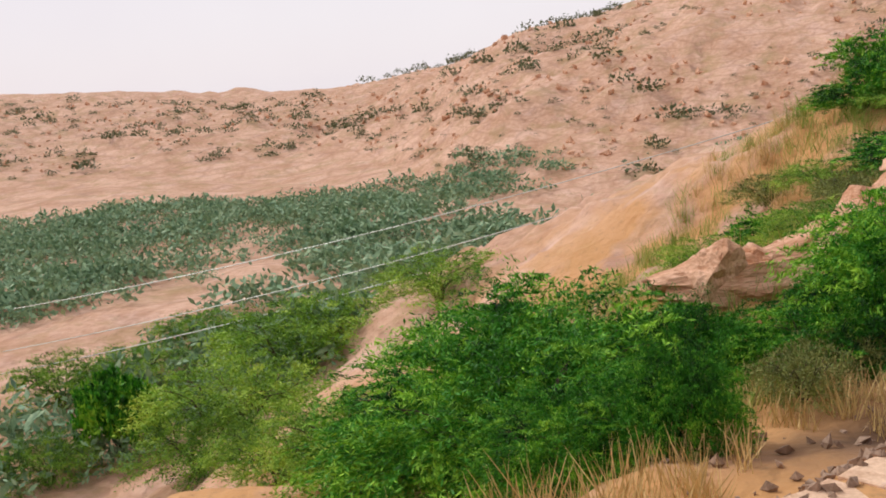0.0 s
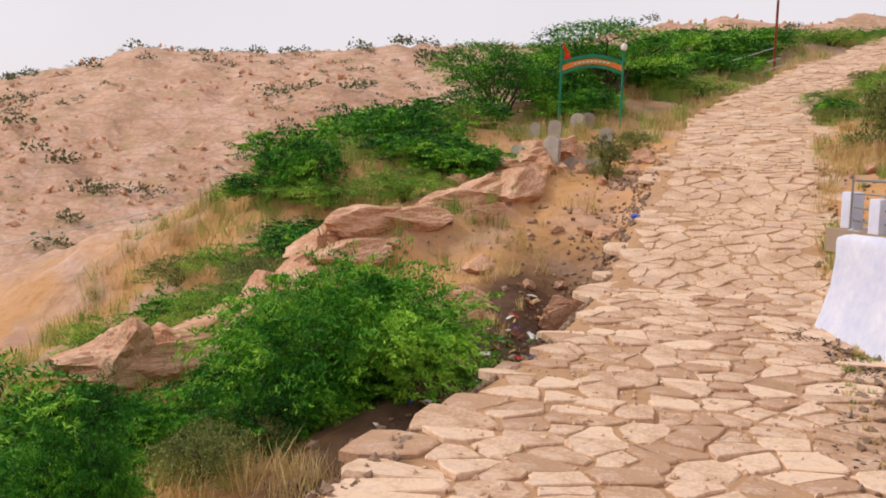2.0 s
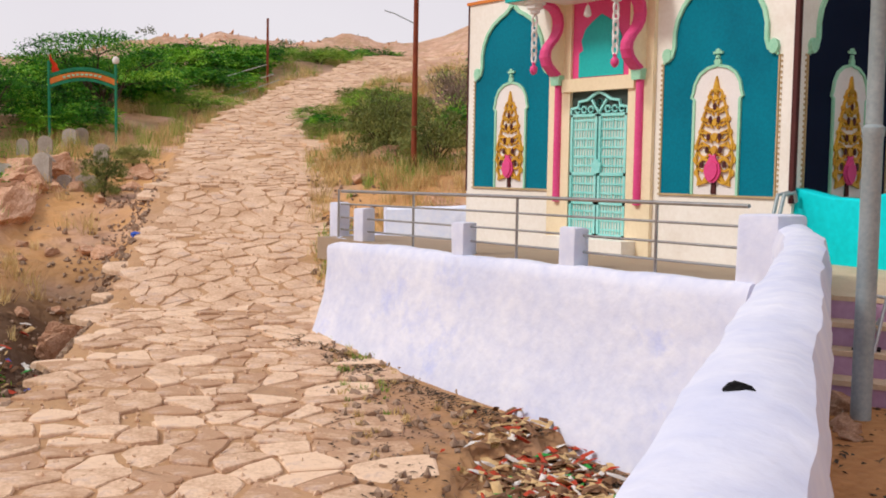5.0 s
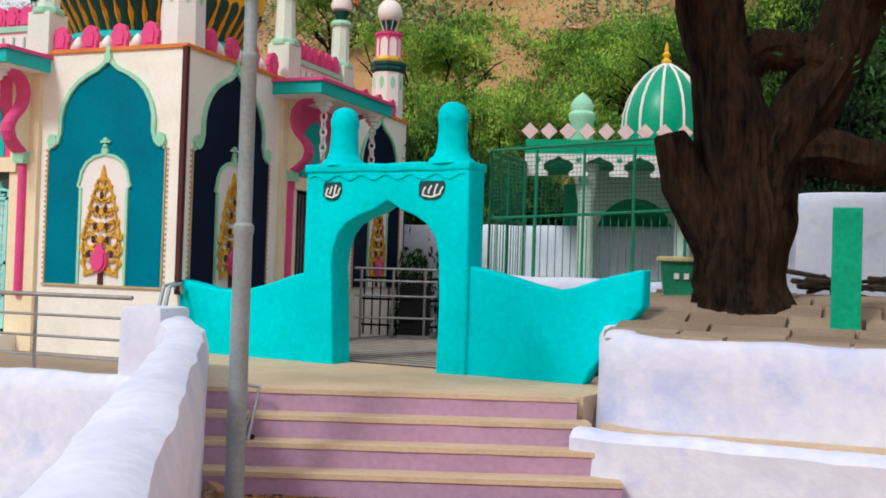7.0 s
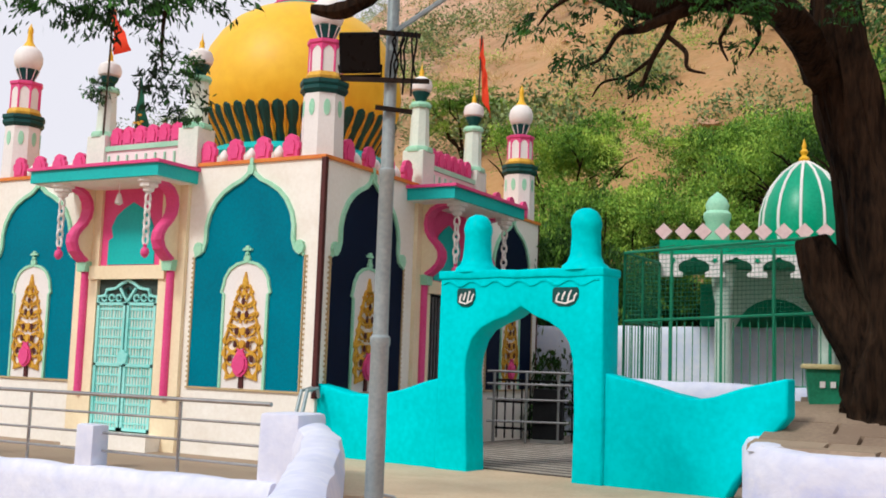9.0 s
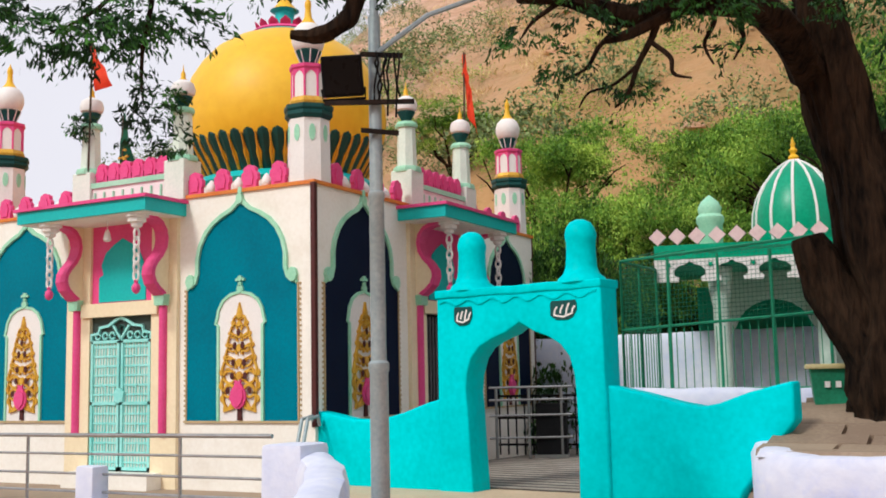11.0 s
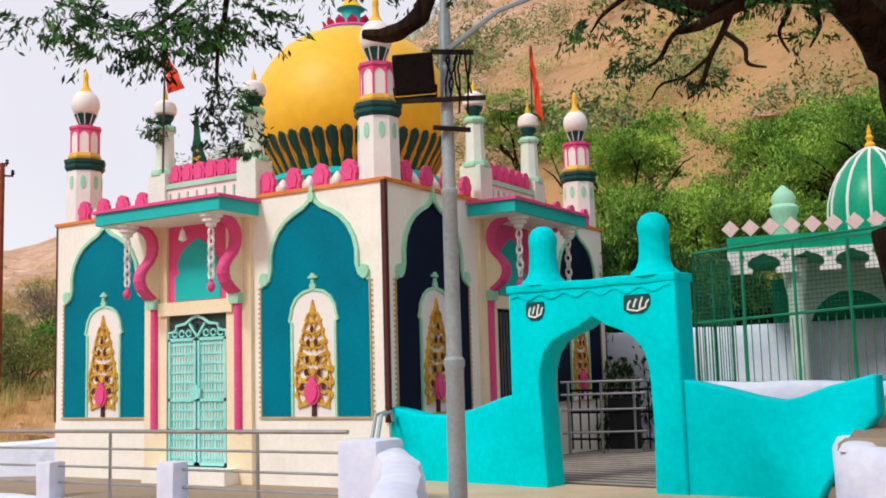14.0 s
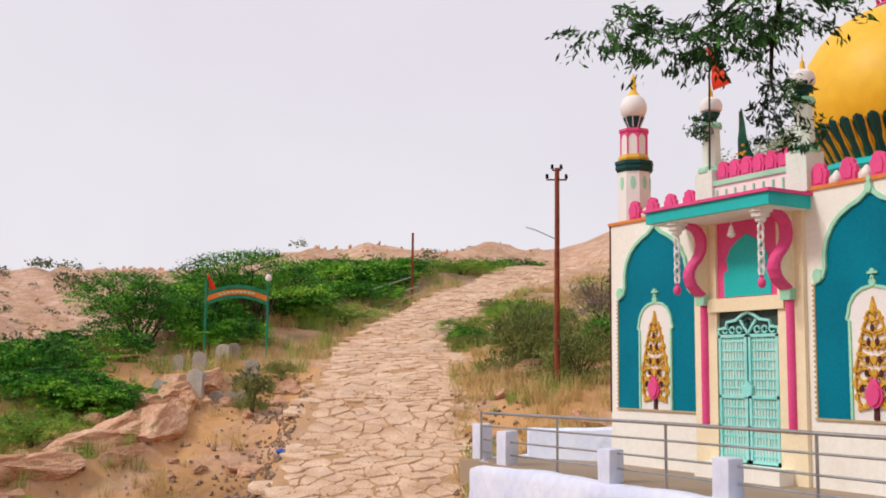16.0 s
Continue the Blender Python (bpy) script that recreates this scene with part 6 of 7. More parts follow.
# ---------------------------------------------------------------- the old tree on the platform
def bark_limb(bm, pts, radii, n=26, seed=0.0):
    pts = [V(p) for p in pts]
    fine, rr = [], []
    for i in range(len(pts) - 1):
        for j in range(6):
            u = j / 6
            a, b = pts[max(i - 1, 0)], pts[min(i + 2, len(pts) - 1)]
            p = 0.5 * (2 * pts[i] + (pts[i + 1] - a) * u + (2 * a - 5 * pts[i] + 4 * pts[i + 1] - b) * u * u + (3 * pts[i] - a - 3 * pts[i + 1] + b) * u ** 3)
            fine.append(p)
            rr.append(radii[i] + (radii[i + 1] - radii[i]) * u)
    fine.append(pts[-1])
    rr.append(radii[-1])
    side = None
    rings = []
    for i, p in enumerate(fine):
        t = (fine[min(i + 1, len(fine) - 1)] - fine[max(i - 1, 0)]).normalized()
        side = t.orthogonal().normalized() if side is None else (side - t * side.dot(t)).normalized()
        up = t.cross(side)
        ring = []
        for k in range(n):
            a = 2 * math.pi * k / n
            o = math.cos(a) * side + math.sin(a) * up
            w = 1 + 0.26 * noise.noise(o * 1.3 + p * 1.5 + V((seed, 0, 0))) + 0.17 * noise.noise(o * 4.0 + p * 0.9) - 0.24 * abs(noise.noise(o * 6 + p * 0.9)) + 0.07 * noise.noise(o * 14 + p * 3)
            ring.append(bm.verts.new(p + o * rr[i] * w))
        rings.append(ring)
    for a, b in zip(rings, rings[1:]):
        for k in range(n):
            bm.faces.new((a[k], a[(k + 1) % n], b[(k + 1) % n], b[k]))
    bm.faces.new(rings[0])
    bm.faces.new(rings[-1])


neem = thing("neem_tree", "old gnarled neem tree with dark furrowed bark", "tree", at=(6.5, 0.4, 0.0))
NI = neem.matrix_world.inverted()
bm = B()
bark_limb(bm, [NI @ V(p) + V((0.11, 0.04, 0)) for p in ((6.30, 0.34, -0.15), (6.29, 0.34, 0.08), (6.27, 0.33, 0.30), (6.25, 0.32, 0.70), (6.22, 0.31, 1.25), (6.13, 0.28, 1.85), (5.98, 0.21, 2.5), (5.86, 0.14, 3.2), (5.78, -0.1, 4.2), (5.9, -0.1, 5.4))], [0.72, 0.56, 0.48, 0.45, 0.43, 0.37, 0.33, 0.31, 0.22, 0.11], 56)
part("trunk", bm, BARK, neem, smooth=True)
BOUGHS = [
    ([(6.24, 0.33, 0.85), (6.40, 0.37, 1.40), (6.71, 0.48, 1.98), (7.06, 0.60, 2.67), (7.25, 0.66, 3.3), (7.6, 0.7, 4.4)], [0.38, 0.35, 0.31, 0.29, 0.27, 0.14]),
    ([(6.00, 0.24, 2.30), (6.35, 0.36, 2.62), (6.70, 0.48, 2.62), (7.05, 0.60, 2.45)], [0.22, 0.20, 0.20, 0.22]),
    ([(6.55, 0.44, 1.62), (6.9, 0.58, 1.66), (7.25, 0.70, 1.58), (7.83, 0.91, 1.54), (8.7, 1.1, 1.75)], [0.26, 0.27, 0.24, 0.20, 0.10]),
    ([(6.03, 0.25, 0.62), (5.84, 0.17, 1.00), (5.68, 0.11, 1.30), (5.58, 0.07, 1.58), (5.53, 0.05, 1.78)], [0.30, 0.26, 0.23, 0.21, 0.14]),
    ([(5.76, 0.05, 3.35), (5.6, -1.1, 3.66), (5.1, -1.7, 3.66), (4.62, -1.85, 3.56), (4.2, -2.3, 3.66), (3.9, -2.6, 3.62)], [0.2, 0.15, 0.12, 0.10, 0.08, 0.03]),
    ([(5.2, -1.7, 3.68), (4.9, -1.9, 3.48), (4.65, -2.0, 3.36), (4.45, -2.1, 3.3)], [0.07, 0.055, 0.045, 0.02]),
    ([(4.9, -1.8, 3.6), (4.8, -1.9, 3.3), (4.7, -1.95, 3.1), (4.62, -2.0, 2.85), (4.5, -2.0, 2.75)], [0.04, 0.03, 0.025, 0.018, 0.008]),
    ([(4.8, -1.9, 3.3), (4.98, -1.95, 3.12), (5.0, -1.95, 2.98), (5.15, -1.95, 2.92)], [0.025, 0.02, 0.016, 0.008]),
    ([(4.7, -1.95, 3.1), (4.5, -2.0, 2.95), (4.3, -2.05, 2.9), (4.2, -2.05, 2.78)], [0.02, 0.016, 0.012, 0.006]),
    ([(5.4, -1.3, 3.7), (4.9, -2.4, 4.5), (4.35, -3.4, 4.7), (3.85, -4.0, 4.2), (3.58, -4.28, 3.6), (3.47, -4.36, 3.20), (3.40, -4.40, 3.02), (3.22, -4.49, 2.91), (3.05, -4.58, 2.92)], [0.14, 0.12, 0.10, 0.085, 0.075, 0.07, 0.068, 0.062, 0.035]),
    ([(4.35, -3.4, 4.7), (3.2, -4.4, 4.5), (2.4, -5.0, 3.6), (2.12, -5.0, 3.05), (1.92, -4.85, 2.75), (1.85, -4.75, 2.55)], [0.07, 0.05, 0.03, 0.018, 0.012, 0.006]),
    ([(2.4, -5.0, 3.6), (1.95, -5.3, 3.1), (1.7, -5.5, 2.9)], [0.025, 0.015, 0.006]),
    ([(7.5, 0.15, 3.0), (7.9, -0.8, 3.4), (8.4, -1.8, 4.2)], [0.14, 0.1, 0.06]),
    ([(5.5, -1.2, 3.72), (5.45, -1.4, 3.5), (5.5, -1.55, 3.3), (5.42, -1.6, 3.12)], [0.035, 0.028, 0.02, 0.008]),
    ([(5.2, -1.6, 3.68), (5.3, -1.7, 3.45), (5.22, -1.75, 3.25), (5.3, -1.8, 3.05)], [0.03, 0.022, 0.016, 0.007]),
    ([(4.62, -1.85, 3.56), (4.42, -2.05, 3.3), (4.3, -2.1, 3.1), (4.12, -2.2, 3.0)], [0.03, 0.022, 0.016, 0.007]),
    ([(4.2, -2.3, 3.66), (4.0, -2.5, 3.45), (3.92, -2.6, 3.28)], [0.025, 0.018, 0.007]),
]
for i, (pts, rad) in enumerate(BOUGHS):
    bm = B()
    bark_limb(bm, [NI @ V(p) + V((0.11, 0.04, 0)) * (i < 4) for p in pts], rad, 30 if i < 4 else 14, i * 3.0)
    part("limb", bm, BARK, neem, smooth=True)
spray = [((1.85, -5.15, 2.98), (0.42, 0.42, 0.22)), ((1.60, -5.5, 2.92), (0.32, 0.32, 0.18)), ((1.85, -4.75, 2.52), (0.20, 0.20, 0.30)), ((2.02, -4.55, 2.25), (0.16, 0.16, 0.20)), ((2.15, -5.0, 3.1), (0.4, 0.4, 0.2)), ((1.3, -5.8, 3.05), (0.35, 0.35, 0.18)), ((2.9, -4.5, 3.5), (0.5, 0.5, 0.15)), ((4.35, -2.3, 3.5), (0.30, 0.3, 0.16)), ((4.6, -2.0, 2.9), (0.22, 0.22, 0.12)), ((3.4, -4.0, 3.35), (0.2, 0.2, 0.12)), ((5.0, -1.9, 3.75), (0.7, 0.5, 0.15)), ((5.4, -1.6, 3.2), (0.22, 0.2, 0.12)), ((5.3, -1.8, 3.5), (0.4, 0.3, 0.14)), ((4.2, -2.2, 3.1), (0.22, 0.2, 0.14)), ((3.95, -2.55, 3.35), (0.25, 0.25, 0.14)), ((6.2, -1.1, 3.6), (0.3, 0.2, 0.1))]
part_mesh("foliage", leaf_mesh("foliage", [(tuple(NI @ V(c)), r) for c, r in spray], 430, 26, 0.062, 0.30, NEEM, 81, 0.7, 0.022, -9, frond=0.26), neem)
# the high blobs are out of view, added to shade the trunk
crown = [((6.0, 0.0, 5.6), (2.6, 2.4, 0.9)), ((8.3, 0.5, 4.9), (2.0, 1.8, 0.9)), ((4.6, -1.6, 5.0), (1.6, 1.5, 0.5)), ((7.4, 1.6, 4.6), (1.8, 1.6, 0.9)), ((8.6, -1.0, 4.6), (1.4, 1.4, 0.6)), ((9.2, 1.6, 3.6), (1.2, 1.2, 0.8)), ((7.6, 2.4, 3.3), (0.9, 0.9, 0.5)), ((8.4, 0.6, 2.5), (0.9, 0.6, 0.4)), ((9.2, 0.8, 2.2), (0.9, 0.7, 0.5)), ((7.9, 1.0, 2.0), (0.7, 0.4, 0.26)), ((8.6, 1.2, 2.1), (0.7, 0.4, 0.4))]
part_mesh("crown", leaf_mesh("crown", [(tuple(NI @ V(c)), r) for c, r in crown], 820, 28, 0.10, 0.3, NEEM, 82, 0.3, 0.2, -9), neem)


# trees at the foot of the hill behind the shrine
def hill_tree(seed, leaf=None, label="slender light green thorn tree on the slope behind"):
    rng = random.Random(seed)
    e = thing("hillside_tree", label, "tree", "hillside trees")
    bm = limbs(seed, 7, 0.75, 0.85, 0.028, 0.75)
    part("stem", bm, BARK, e)
    bl = [((rng.uniform(-0.55, 0.55), rng.uniform(-0.55, 0.55), rng.uniform(0.45, 0.95)), (rng.uniform(0.3, 0.5), rng.uniform(0.3, 0.5), rng.uniform(0.08, 0.16))) for _ in range(9)]
    part_mesh("crown", leaf_mesh("crown", bl, 620, 52, 0.026, 0.40, leaf or HILL_TREE, seed, 0.15, 0.030, frond=0.16), e)
    return e


HILL_TREE = leafy("hill_tree_leaf", (0.012, 0.05, 0.006), (0.14, 0.30, 0.030), (0.52, 0.70, 0.11))
protos = [hill_tree(90), hill_tree(91), hill_tree(92)]
rng = random.Random(77)
first = set()
for az, r, w, h in ((19, 24.5, 4.2, 4.8), (13, 23.5, 3.8, 3.6), (24.5, 24, 3.0, 2.8), (8, 24, 4.2, 4.2), (2, 23, 4.2, 4.0), (-4, 23, 4.2, 3.8), (-12, 24, 4.4, 4.4), (6, 27, 4.6, 4.0), (-2, 27, 4.6, 4.4), (13, 28, 4.2, 3.6), (-7, 25, 5, 5.2), (-14, 30, 5, 5), (3, 33, 4, 3), (27, 36, 4, 2.4), (-17, 22, 5, 5), (-22, 24, 5, 5.5), (-27, 23, 4.5, 4.5), (-19, 28, 5, 5), (9.5, 26, 4.5, 4.6), (22, 27, 4, 4), (-9, 28, 5, 5), (0, 29, 5, 4.2)):
    x, y = polar(az, r)
    i = rng.randrange(3)
    m = pose(x, y, ground(x, y) - 0.1, 0, 0, rng.uniform(0, 360)) @ Matrix.Diagonal((w / 1.7, w / 1.7, h, 1))
    if i not in first:
        first.add(i)
        protos[i].matrix_basis = m
    else:
        copy_thing(protos[i], Matrix.Identity(4)).matrix_basis = m

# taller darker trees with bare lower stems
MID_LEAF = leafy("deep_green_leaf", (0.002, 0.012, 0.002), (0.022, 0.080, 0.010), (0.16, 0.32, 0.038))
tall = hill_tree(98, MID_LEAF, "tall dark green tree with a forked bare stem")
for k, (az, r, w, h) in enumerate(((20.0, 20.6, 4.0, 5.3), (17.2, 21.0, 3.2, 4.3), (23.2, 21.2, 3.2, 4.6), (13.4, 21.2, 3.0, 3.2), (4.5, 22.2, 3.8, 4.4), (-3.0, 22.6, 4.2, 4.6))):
    x, y = polar(az, r)
    m = pose(x, y, ground(x, y) - 0.1, 0, 0, 49 * k) @ Matrix.Diagonal((w / 1.7, w / 1.7, h, 1))
    if k:
        copy_thing(tall, Matrix.Identity(4)).matrix_basis = m
    else:
        tall.matrix_basis = m

# leafy trees close behind the court wall, their shade put into the leaf colour
shady = thing("shade_tree", "dense tree close behind the court wall, leaves coloured as if in shade", "tree", "shade trees")
part("stem", limbs(95, 7, 0.6, 0.8, 0.03, 0.7), BARK, shady)
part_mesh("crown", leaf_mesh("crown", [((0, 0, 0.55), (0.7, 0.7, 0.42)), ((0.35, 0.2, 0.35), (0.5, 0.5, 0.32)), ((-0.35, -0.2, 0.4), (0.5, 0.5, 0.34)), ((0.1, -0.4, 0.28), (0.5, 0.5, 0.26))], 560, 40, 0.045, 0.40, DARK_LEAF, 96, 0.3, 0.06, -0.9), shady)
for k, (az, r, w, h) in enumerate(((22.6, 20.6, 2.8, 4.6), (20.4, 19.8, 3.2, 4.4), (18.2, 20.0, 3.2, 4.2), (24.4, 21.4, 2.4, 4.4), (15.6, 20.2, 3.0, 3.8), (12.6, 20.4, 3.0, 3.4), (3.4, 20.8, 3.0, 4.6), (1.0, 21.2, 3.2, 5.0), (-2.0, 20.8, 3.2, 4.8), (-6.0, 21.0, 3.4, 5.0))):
    x, y = polar(az, r)
    m = pose(x, y, ground(x, y) - 0.1, 0, 0, 67 * k) @ Matrix.Diagonal((w / 1.7, w / 1.7, h, 1))
    if k:
        copy_thing(shady, Matrix.Identity(4)).matrix_basis = m
    else:
        shady.matrix_basis = m

# ---------------------------------------------------------------- railing and pillars on the terrace wall
PILLARS = ((-7.52, 0.25, 0.58), (-7.50, 1.30, 0.50), (-6.35, 0.05, 0.53), (-3.66, 0.05, 0.45), (-1.50, 0.05, 0.50))


def wall_y(x):
    return -1.98 + (x + 3.2) * (-0.17 / 4.35 if x > -3.2 else -0.28 / 3.9)


for x, back_, h in PILLARS:
    p = thing("wall_pillar", "short lilac limewashed pillar on the terrace wall", "pillar", "terrace pillars", at=(x, wall_y(x) + back_, -0.83))
    bm = B()
    box(bm, (-0.13, -0.12, 0), (0.13, 0.12, h), 0.035)
    for v in bm.verts:
        v.co += noise.noise_vector(v.co * 5 + V((x, 0, 0))) * 0.014
    part("shaft", bm, LIME, p, smooth=True)
p = thing("wall_pillar", "thick limewashed end pillar where the walls meet", "pillar", "terrace pillars", at=(1.12, -1.98, -0.9))
bm = B()
box(bm, (-0.21, -0.22, 0), (0.26, 0.26, 0.83), 0.05)
for v in bm.verts:
    v.co += noise.noise_vector(v.co * 4) * 0.02
part("shaft", bm, LIME, p, smooth=True)

rail = thing("railing", "steel tube railing along the terrace edge", "railing", at=(-3, -1.9, -0.8))
RI = rail.matrix_world.inverted()
for z, r in ((-0.02, 0.022), (-0.22, 0.014), (-0.43, 0.014), (-0.62, 0.014)):
    bm = B()
    tube(bm, [RI @ V((-7.4, -1.45 + 0.0, z - 0.05)), RI @ V((-7.05, -1.68, z - 0.04)), RI @ V((-3.2, -1.9, z)), RI @ V((0.95, -2.06, z + 0.02))], r, 8)
    part("rail", bm, STEEL, rail, smooth=True)
for x in (-7.25, -4.98, -2.58, -0.25):
    bm = B()
    y = wall_y(x) + 0.08
    tube(bm, [RI @ V((x, y, -0.82)), RI @ V((x, y, -0.03))], 0.018, 8)
    part("post", bm, STEEL, rail, smooth=True)

# low lilac wall at the back of the terrace
lumpy_wall("wall_back", [(-6.03, 0.30), (-7.40, -0.55)], [-0.25, -0.34], -0.95, 0.2, 0.02, LILAC_WALL, "low lilac wall closing the terrace", 31)

# ---------------------------------------------------------------- lamp pole by the steps
pole = thing("lamp_pole", "grey galvanised steel pole with a floodlight and wiring", "lamp pole", at=(3.23, -3.77, -1.45))
bm = B()
lathe(bm, [(0.072, 0), (0.068, 2.02), (0.077, 2.04), (0.077, 2.09), (0.058, 2.11), (0.056, 3.3), (0.062, 3.31), (0.062, 3.35), (0.050, 3.36), (0.046, 4.70), (0.034, 4.72), (0.03, 5.4)], 18)
part("mast", bm, GALV, pole, smooth=True)
for z, a, b, dz in ((4.39, -0.06, 0.26, -0.02), (4.02, -0.33, 0.34, 0.0), (3.81, -0.06, 0.22, -0.03)):
    bm = B()
    tube(bm, [(a * 0.88, a * 0.47 - 0.09, z), (b * 0.88, b * 0.47 - 0.09, z + dz)], 0.022, 4)
    part("cross_arm", bm, DARK_IRON, pole, "dark iron cross arm")
for k in range(7):
    rng2 = random.Random(k)
    bm = B()
    a = (0.06 + 0.024 * k, -0.07 + 0.012 * k, 4.39)
    tube(bm, [a, (a[0] + rng2.uniform(-0.04, 0.05), a[1] - 0.03, 4.28 + rng2.uniform(-0.05, 0.05)), (a[0] + rng2.uniform(-0.05, 0.05), a[1] - 0.02, 4.14), (a[0] + rng2.uniform(-0.05, 0.05), a[1], 4.0 + rng2.uniform(-0.1, 0.1))], 0.008, 5)
    part("wire", bm, BLACK, pole)
bm = B()
fm = pose(-0.165, -0.19, 4.22, 14, -3, 30) @ Matrix.Scale(0.90, 4)
box(bm, (-0.17, -0.05, -0.17), (0.17, 0.04, 0.17), 0.02)
bmesh.ops.transform(bm, matrix=fm, verts=bm.verts)
fl = part("floodlight", bm, BLACK, pole, "square black floodlight")
bm = B()
box(bm, (-0.145, -0.058, -0.145), (0.145, -0.05, 0.145))
bmesh.ops.transform(bm, matrix=fm, verts=bm.verts)
part("lens", bm, SMOKED, fl, "dark glass lens")
bm = B()
tube(bm, [fm @ V((-0.175, 0, -0.1)), fm @ V((-0.175, 0.05, -0.19)), fm @ V((0.175, 0.05, -0.19)), fm @ V((0.175, 0, -0.1))], 0.012, 5)
part("yoke", bm, BLACK, fl)
bm = B()
tube(bm, [(0.05, -0.05, 4.4), (0.3, 0.3, 4.75), (0.9, 1.5, 5.4), (2.2, 4.0, 6.6)], 0.02, 6)
part("cable", bm, GALV, pole, "grey service cable")

# ---------------------------------------------------------------- electricity pole up the path
ex, ey = -14.79, 5.29
ep = thing("electricity_pole", "rusty red steel electricity pole beside the path", "utility pole", at=(ex, ey, ground(ex, ey) - 0.15))
bm = B()
tube(bm, [(0, 0, 0), (0.02, 0, 5.75)], [0.075, 0.06], 10)
part("mast", bm, RUSTY, ep, smooth=True)
for z, w in ((5.45, 0.26), (5.7, 0.12)):
    bm = B()
    tube(bm, [(-w * 0.55, -w * 0.85, z), (w * 0.55, w * 0.85, z)], 0.03, 4)
    part("cross_arm", bm, RUSTY, ep)
    for sg in (-1, 1):
        bm = B()
        lathe(bm, [(0.03, 0), (0.05, 0.03), (0.03, 0.06), (0.045, 0.09), (0.02, 0.12)], 8, (sg * w * 0.5, sg * w * 0.8, z + 0.03))
        part("insulator", bm, BLACK, ep)
bm = B()
tube(bm, [(0, 0, 3.9), (-0.3, -0.45, 4.15), (-0.45, -0.65, 4.22)], 0.015, 5)
part("lamp_arm", bm, GALV, ep, "thin lamp arm")

# thin post further up, and the wires that run down to the valley
tx, ty = -38.6, 13.8
tp = thing("wire_post", "thin dark post carrying wires above the bushes", "utility pole", at=(tx, ty, ground(tx, ty) - 0.2))
bm = B()
tube(bm, [(0, 0, 0), (0, 0, 7.55 - ground(tx, ty))], 0.06, 8)
part("mast", bm, RUSTY, tp)
for k, (z0, z1, dx) in enumerate(((5.2, -10.3, 0.0), (4.7, -12.3, 0.6), (4.4, -13.3, 1.2))):
    a, b = V((-38.6 + dx, 13.8, z0)), V((-37.5 + 2 * dx, -51.0, z1))
    pts = [a.lerp(b, j / 24) - V((0, 0, 1.6 * 4 * (j / 24) * (1 - j / 24))) for j in range(25)]
    bm = B()
    tube(bm, [p - V((tx, ty, ground(tx, ty) - 0.2)) for p in pts], 0.022, 5)
    part("wire", bm, WIRE, tp, "pale overhead wire")

# ---------------------------------------------------------------- green arch and graves up the path
ARCH_AT = V((-28.7, 2.7)) - ACROSS * 0.72
ar = thing("sign_arch", "green steel sign arch with an orange name band", "sign arch", at=(ARCH_AT.x, ARCH_AT.y, ground(ARCH_AT.x, ARCH_AT.y)))
AI = ar.matrix_world.inverted()
pa_, pb_ = V((-29.66, 0.80, 0)), V((-28.61, 2.71, 0))
for q in (pa_, pb_):
    bm = B()
    tube(bm, [AI @ V((q.x, q.y, ground(q.x, q.y) - 0.2)), AI @ V((q.x, q.y, 3.75))], 0.05, 8)
    part("post", bm, FENCE, ar, smooth=True)
ln = (pb_ - pa_).normalized()


def aput(u, v, d):
    q = pa_ + ln * u + V((ln.y, -ln.x, 0)) * d
    return AI @ V((q.x, q.y, v))


for v0, w, mat, nm in ((3.52, 0.12, FENCE, "arch_band"), (3.33, 0.18, RUST_LINE, "name_band"), (3.16, 0.10, FENCE, "arch_band")):
    bm = B()
    ribbon(bm, [(0.02 + 2.2 * j / 14, v0 - 0.42 + 0.42 * math.sin(math.pi * (0.12 + 0.76 * j / 14))) for j in range(15)], aput, w, -0.03, 0.03)
    part(nm, bm, mat, ar)
for j in range(9):
    u = 0.45 + j * 0.145
    v = 3.24 - 0.42 + 0.42 * math.sin(math.pi * (0.12 + 0.76 * u / 2.24))
    bm = B()
    prism(bm, [(u, v + 0.06), (u + 0.10, v + 0.06), (u + 0.10, v + 0.12), (u, v + 0.12)], aput, 0.03, 0.04)
    part("letter_bar", bm, MINT, ar, "unreadable pale lettering")
bm = B()
lathe(bm, [(0.03, 0), (0.10, 0.05), (0.12, 0.16), (0.07, 0.25), (0, 0.28)], 10, AI @ V((pb_.x, pb_.y, 3.7)))
part("globe", bm, WHITE, ar, "white globe", smooth=True)
rng = random.Random(14)


def cloth(name, pts, mat, parent, label=""):
    bm = B()
    n = 7
    o, a, b = (V(p) for p in pts)
    rows_ = []
    for i in range(n + 1):
        rows_.append([bm.verts.new(o + (a - o) * (i / n) + (b - a) * (i / n) * (j / n) + V((0.02 * math.sin(i * 1.4 + j), 0.03 * math.cos(i * 1.7), 0))) for j in range(n + 1)])
    for i in range(n):
        for j in range(n):
            bm.faces.new((rows_[i][j], rows_[i + 1][j], rows_[i + 1][j + 1], rows_[i][j + 1]))
    bmesh.ops.remove_doubles(bm, verts=bm.verts, dist=0.001)
    bmesh.ops.solidify(bm, geom=bm.faces[:], thickness=0.006)
    return part(name, bm, mat, parent, label, smooth=True)


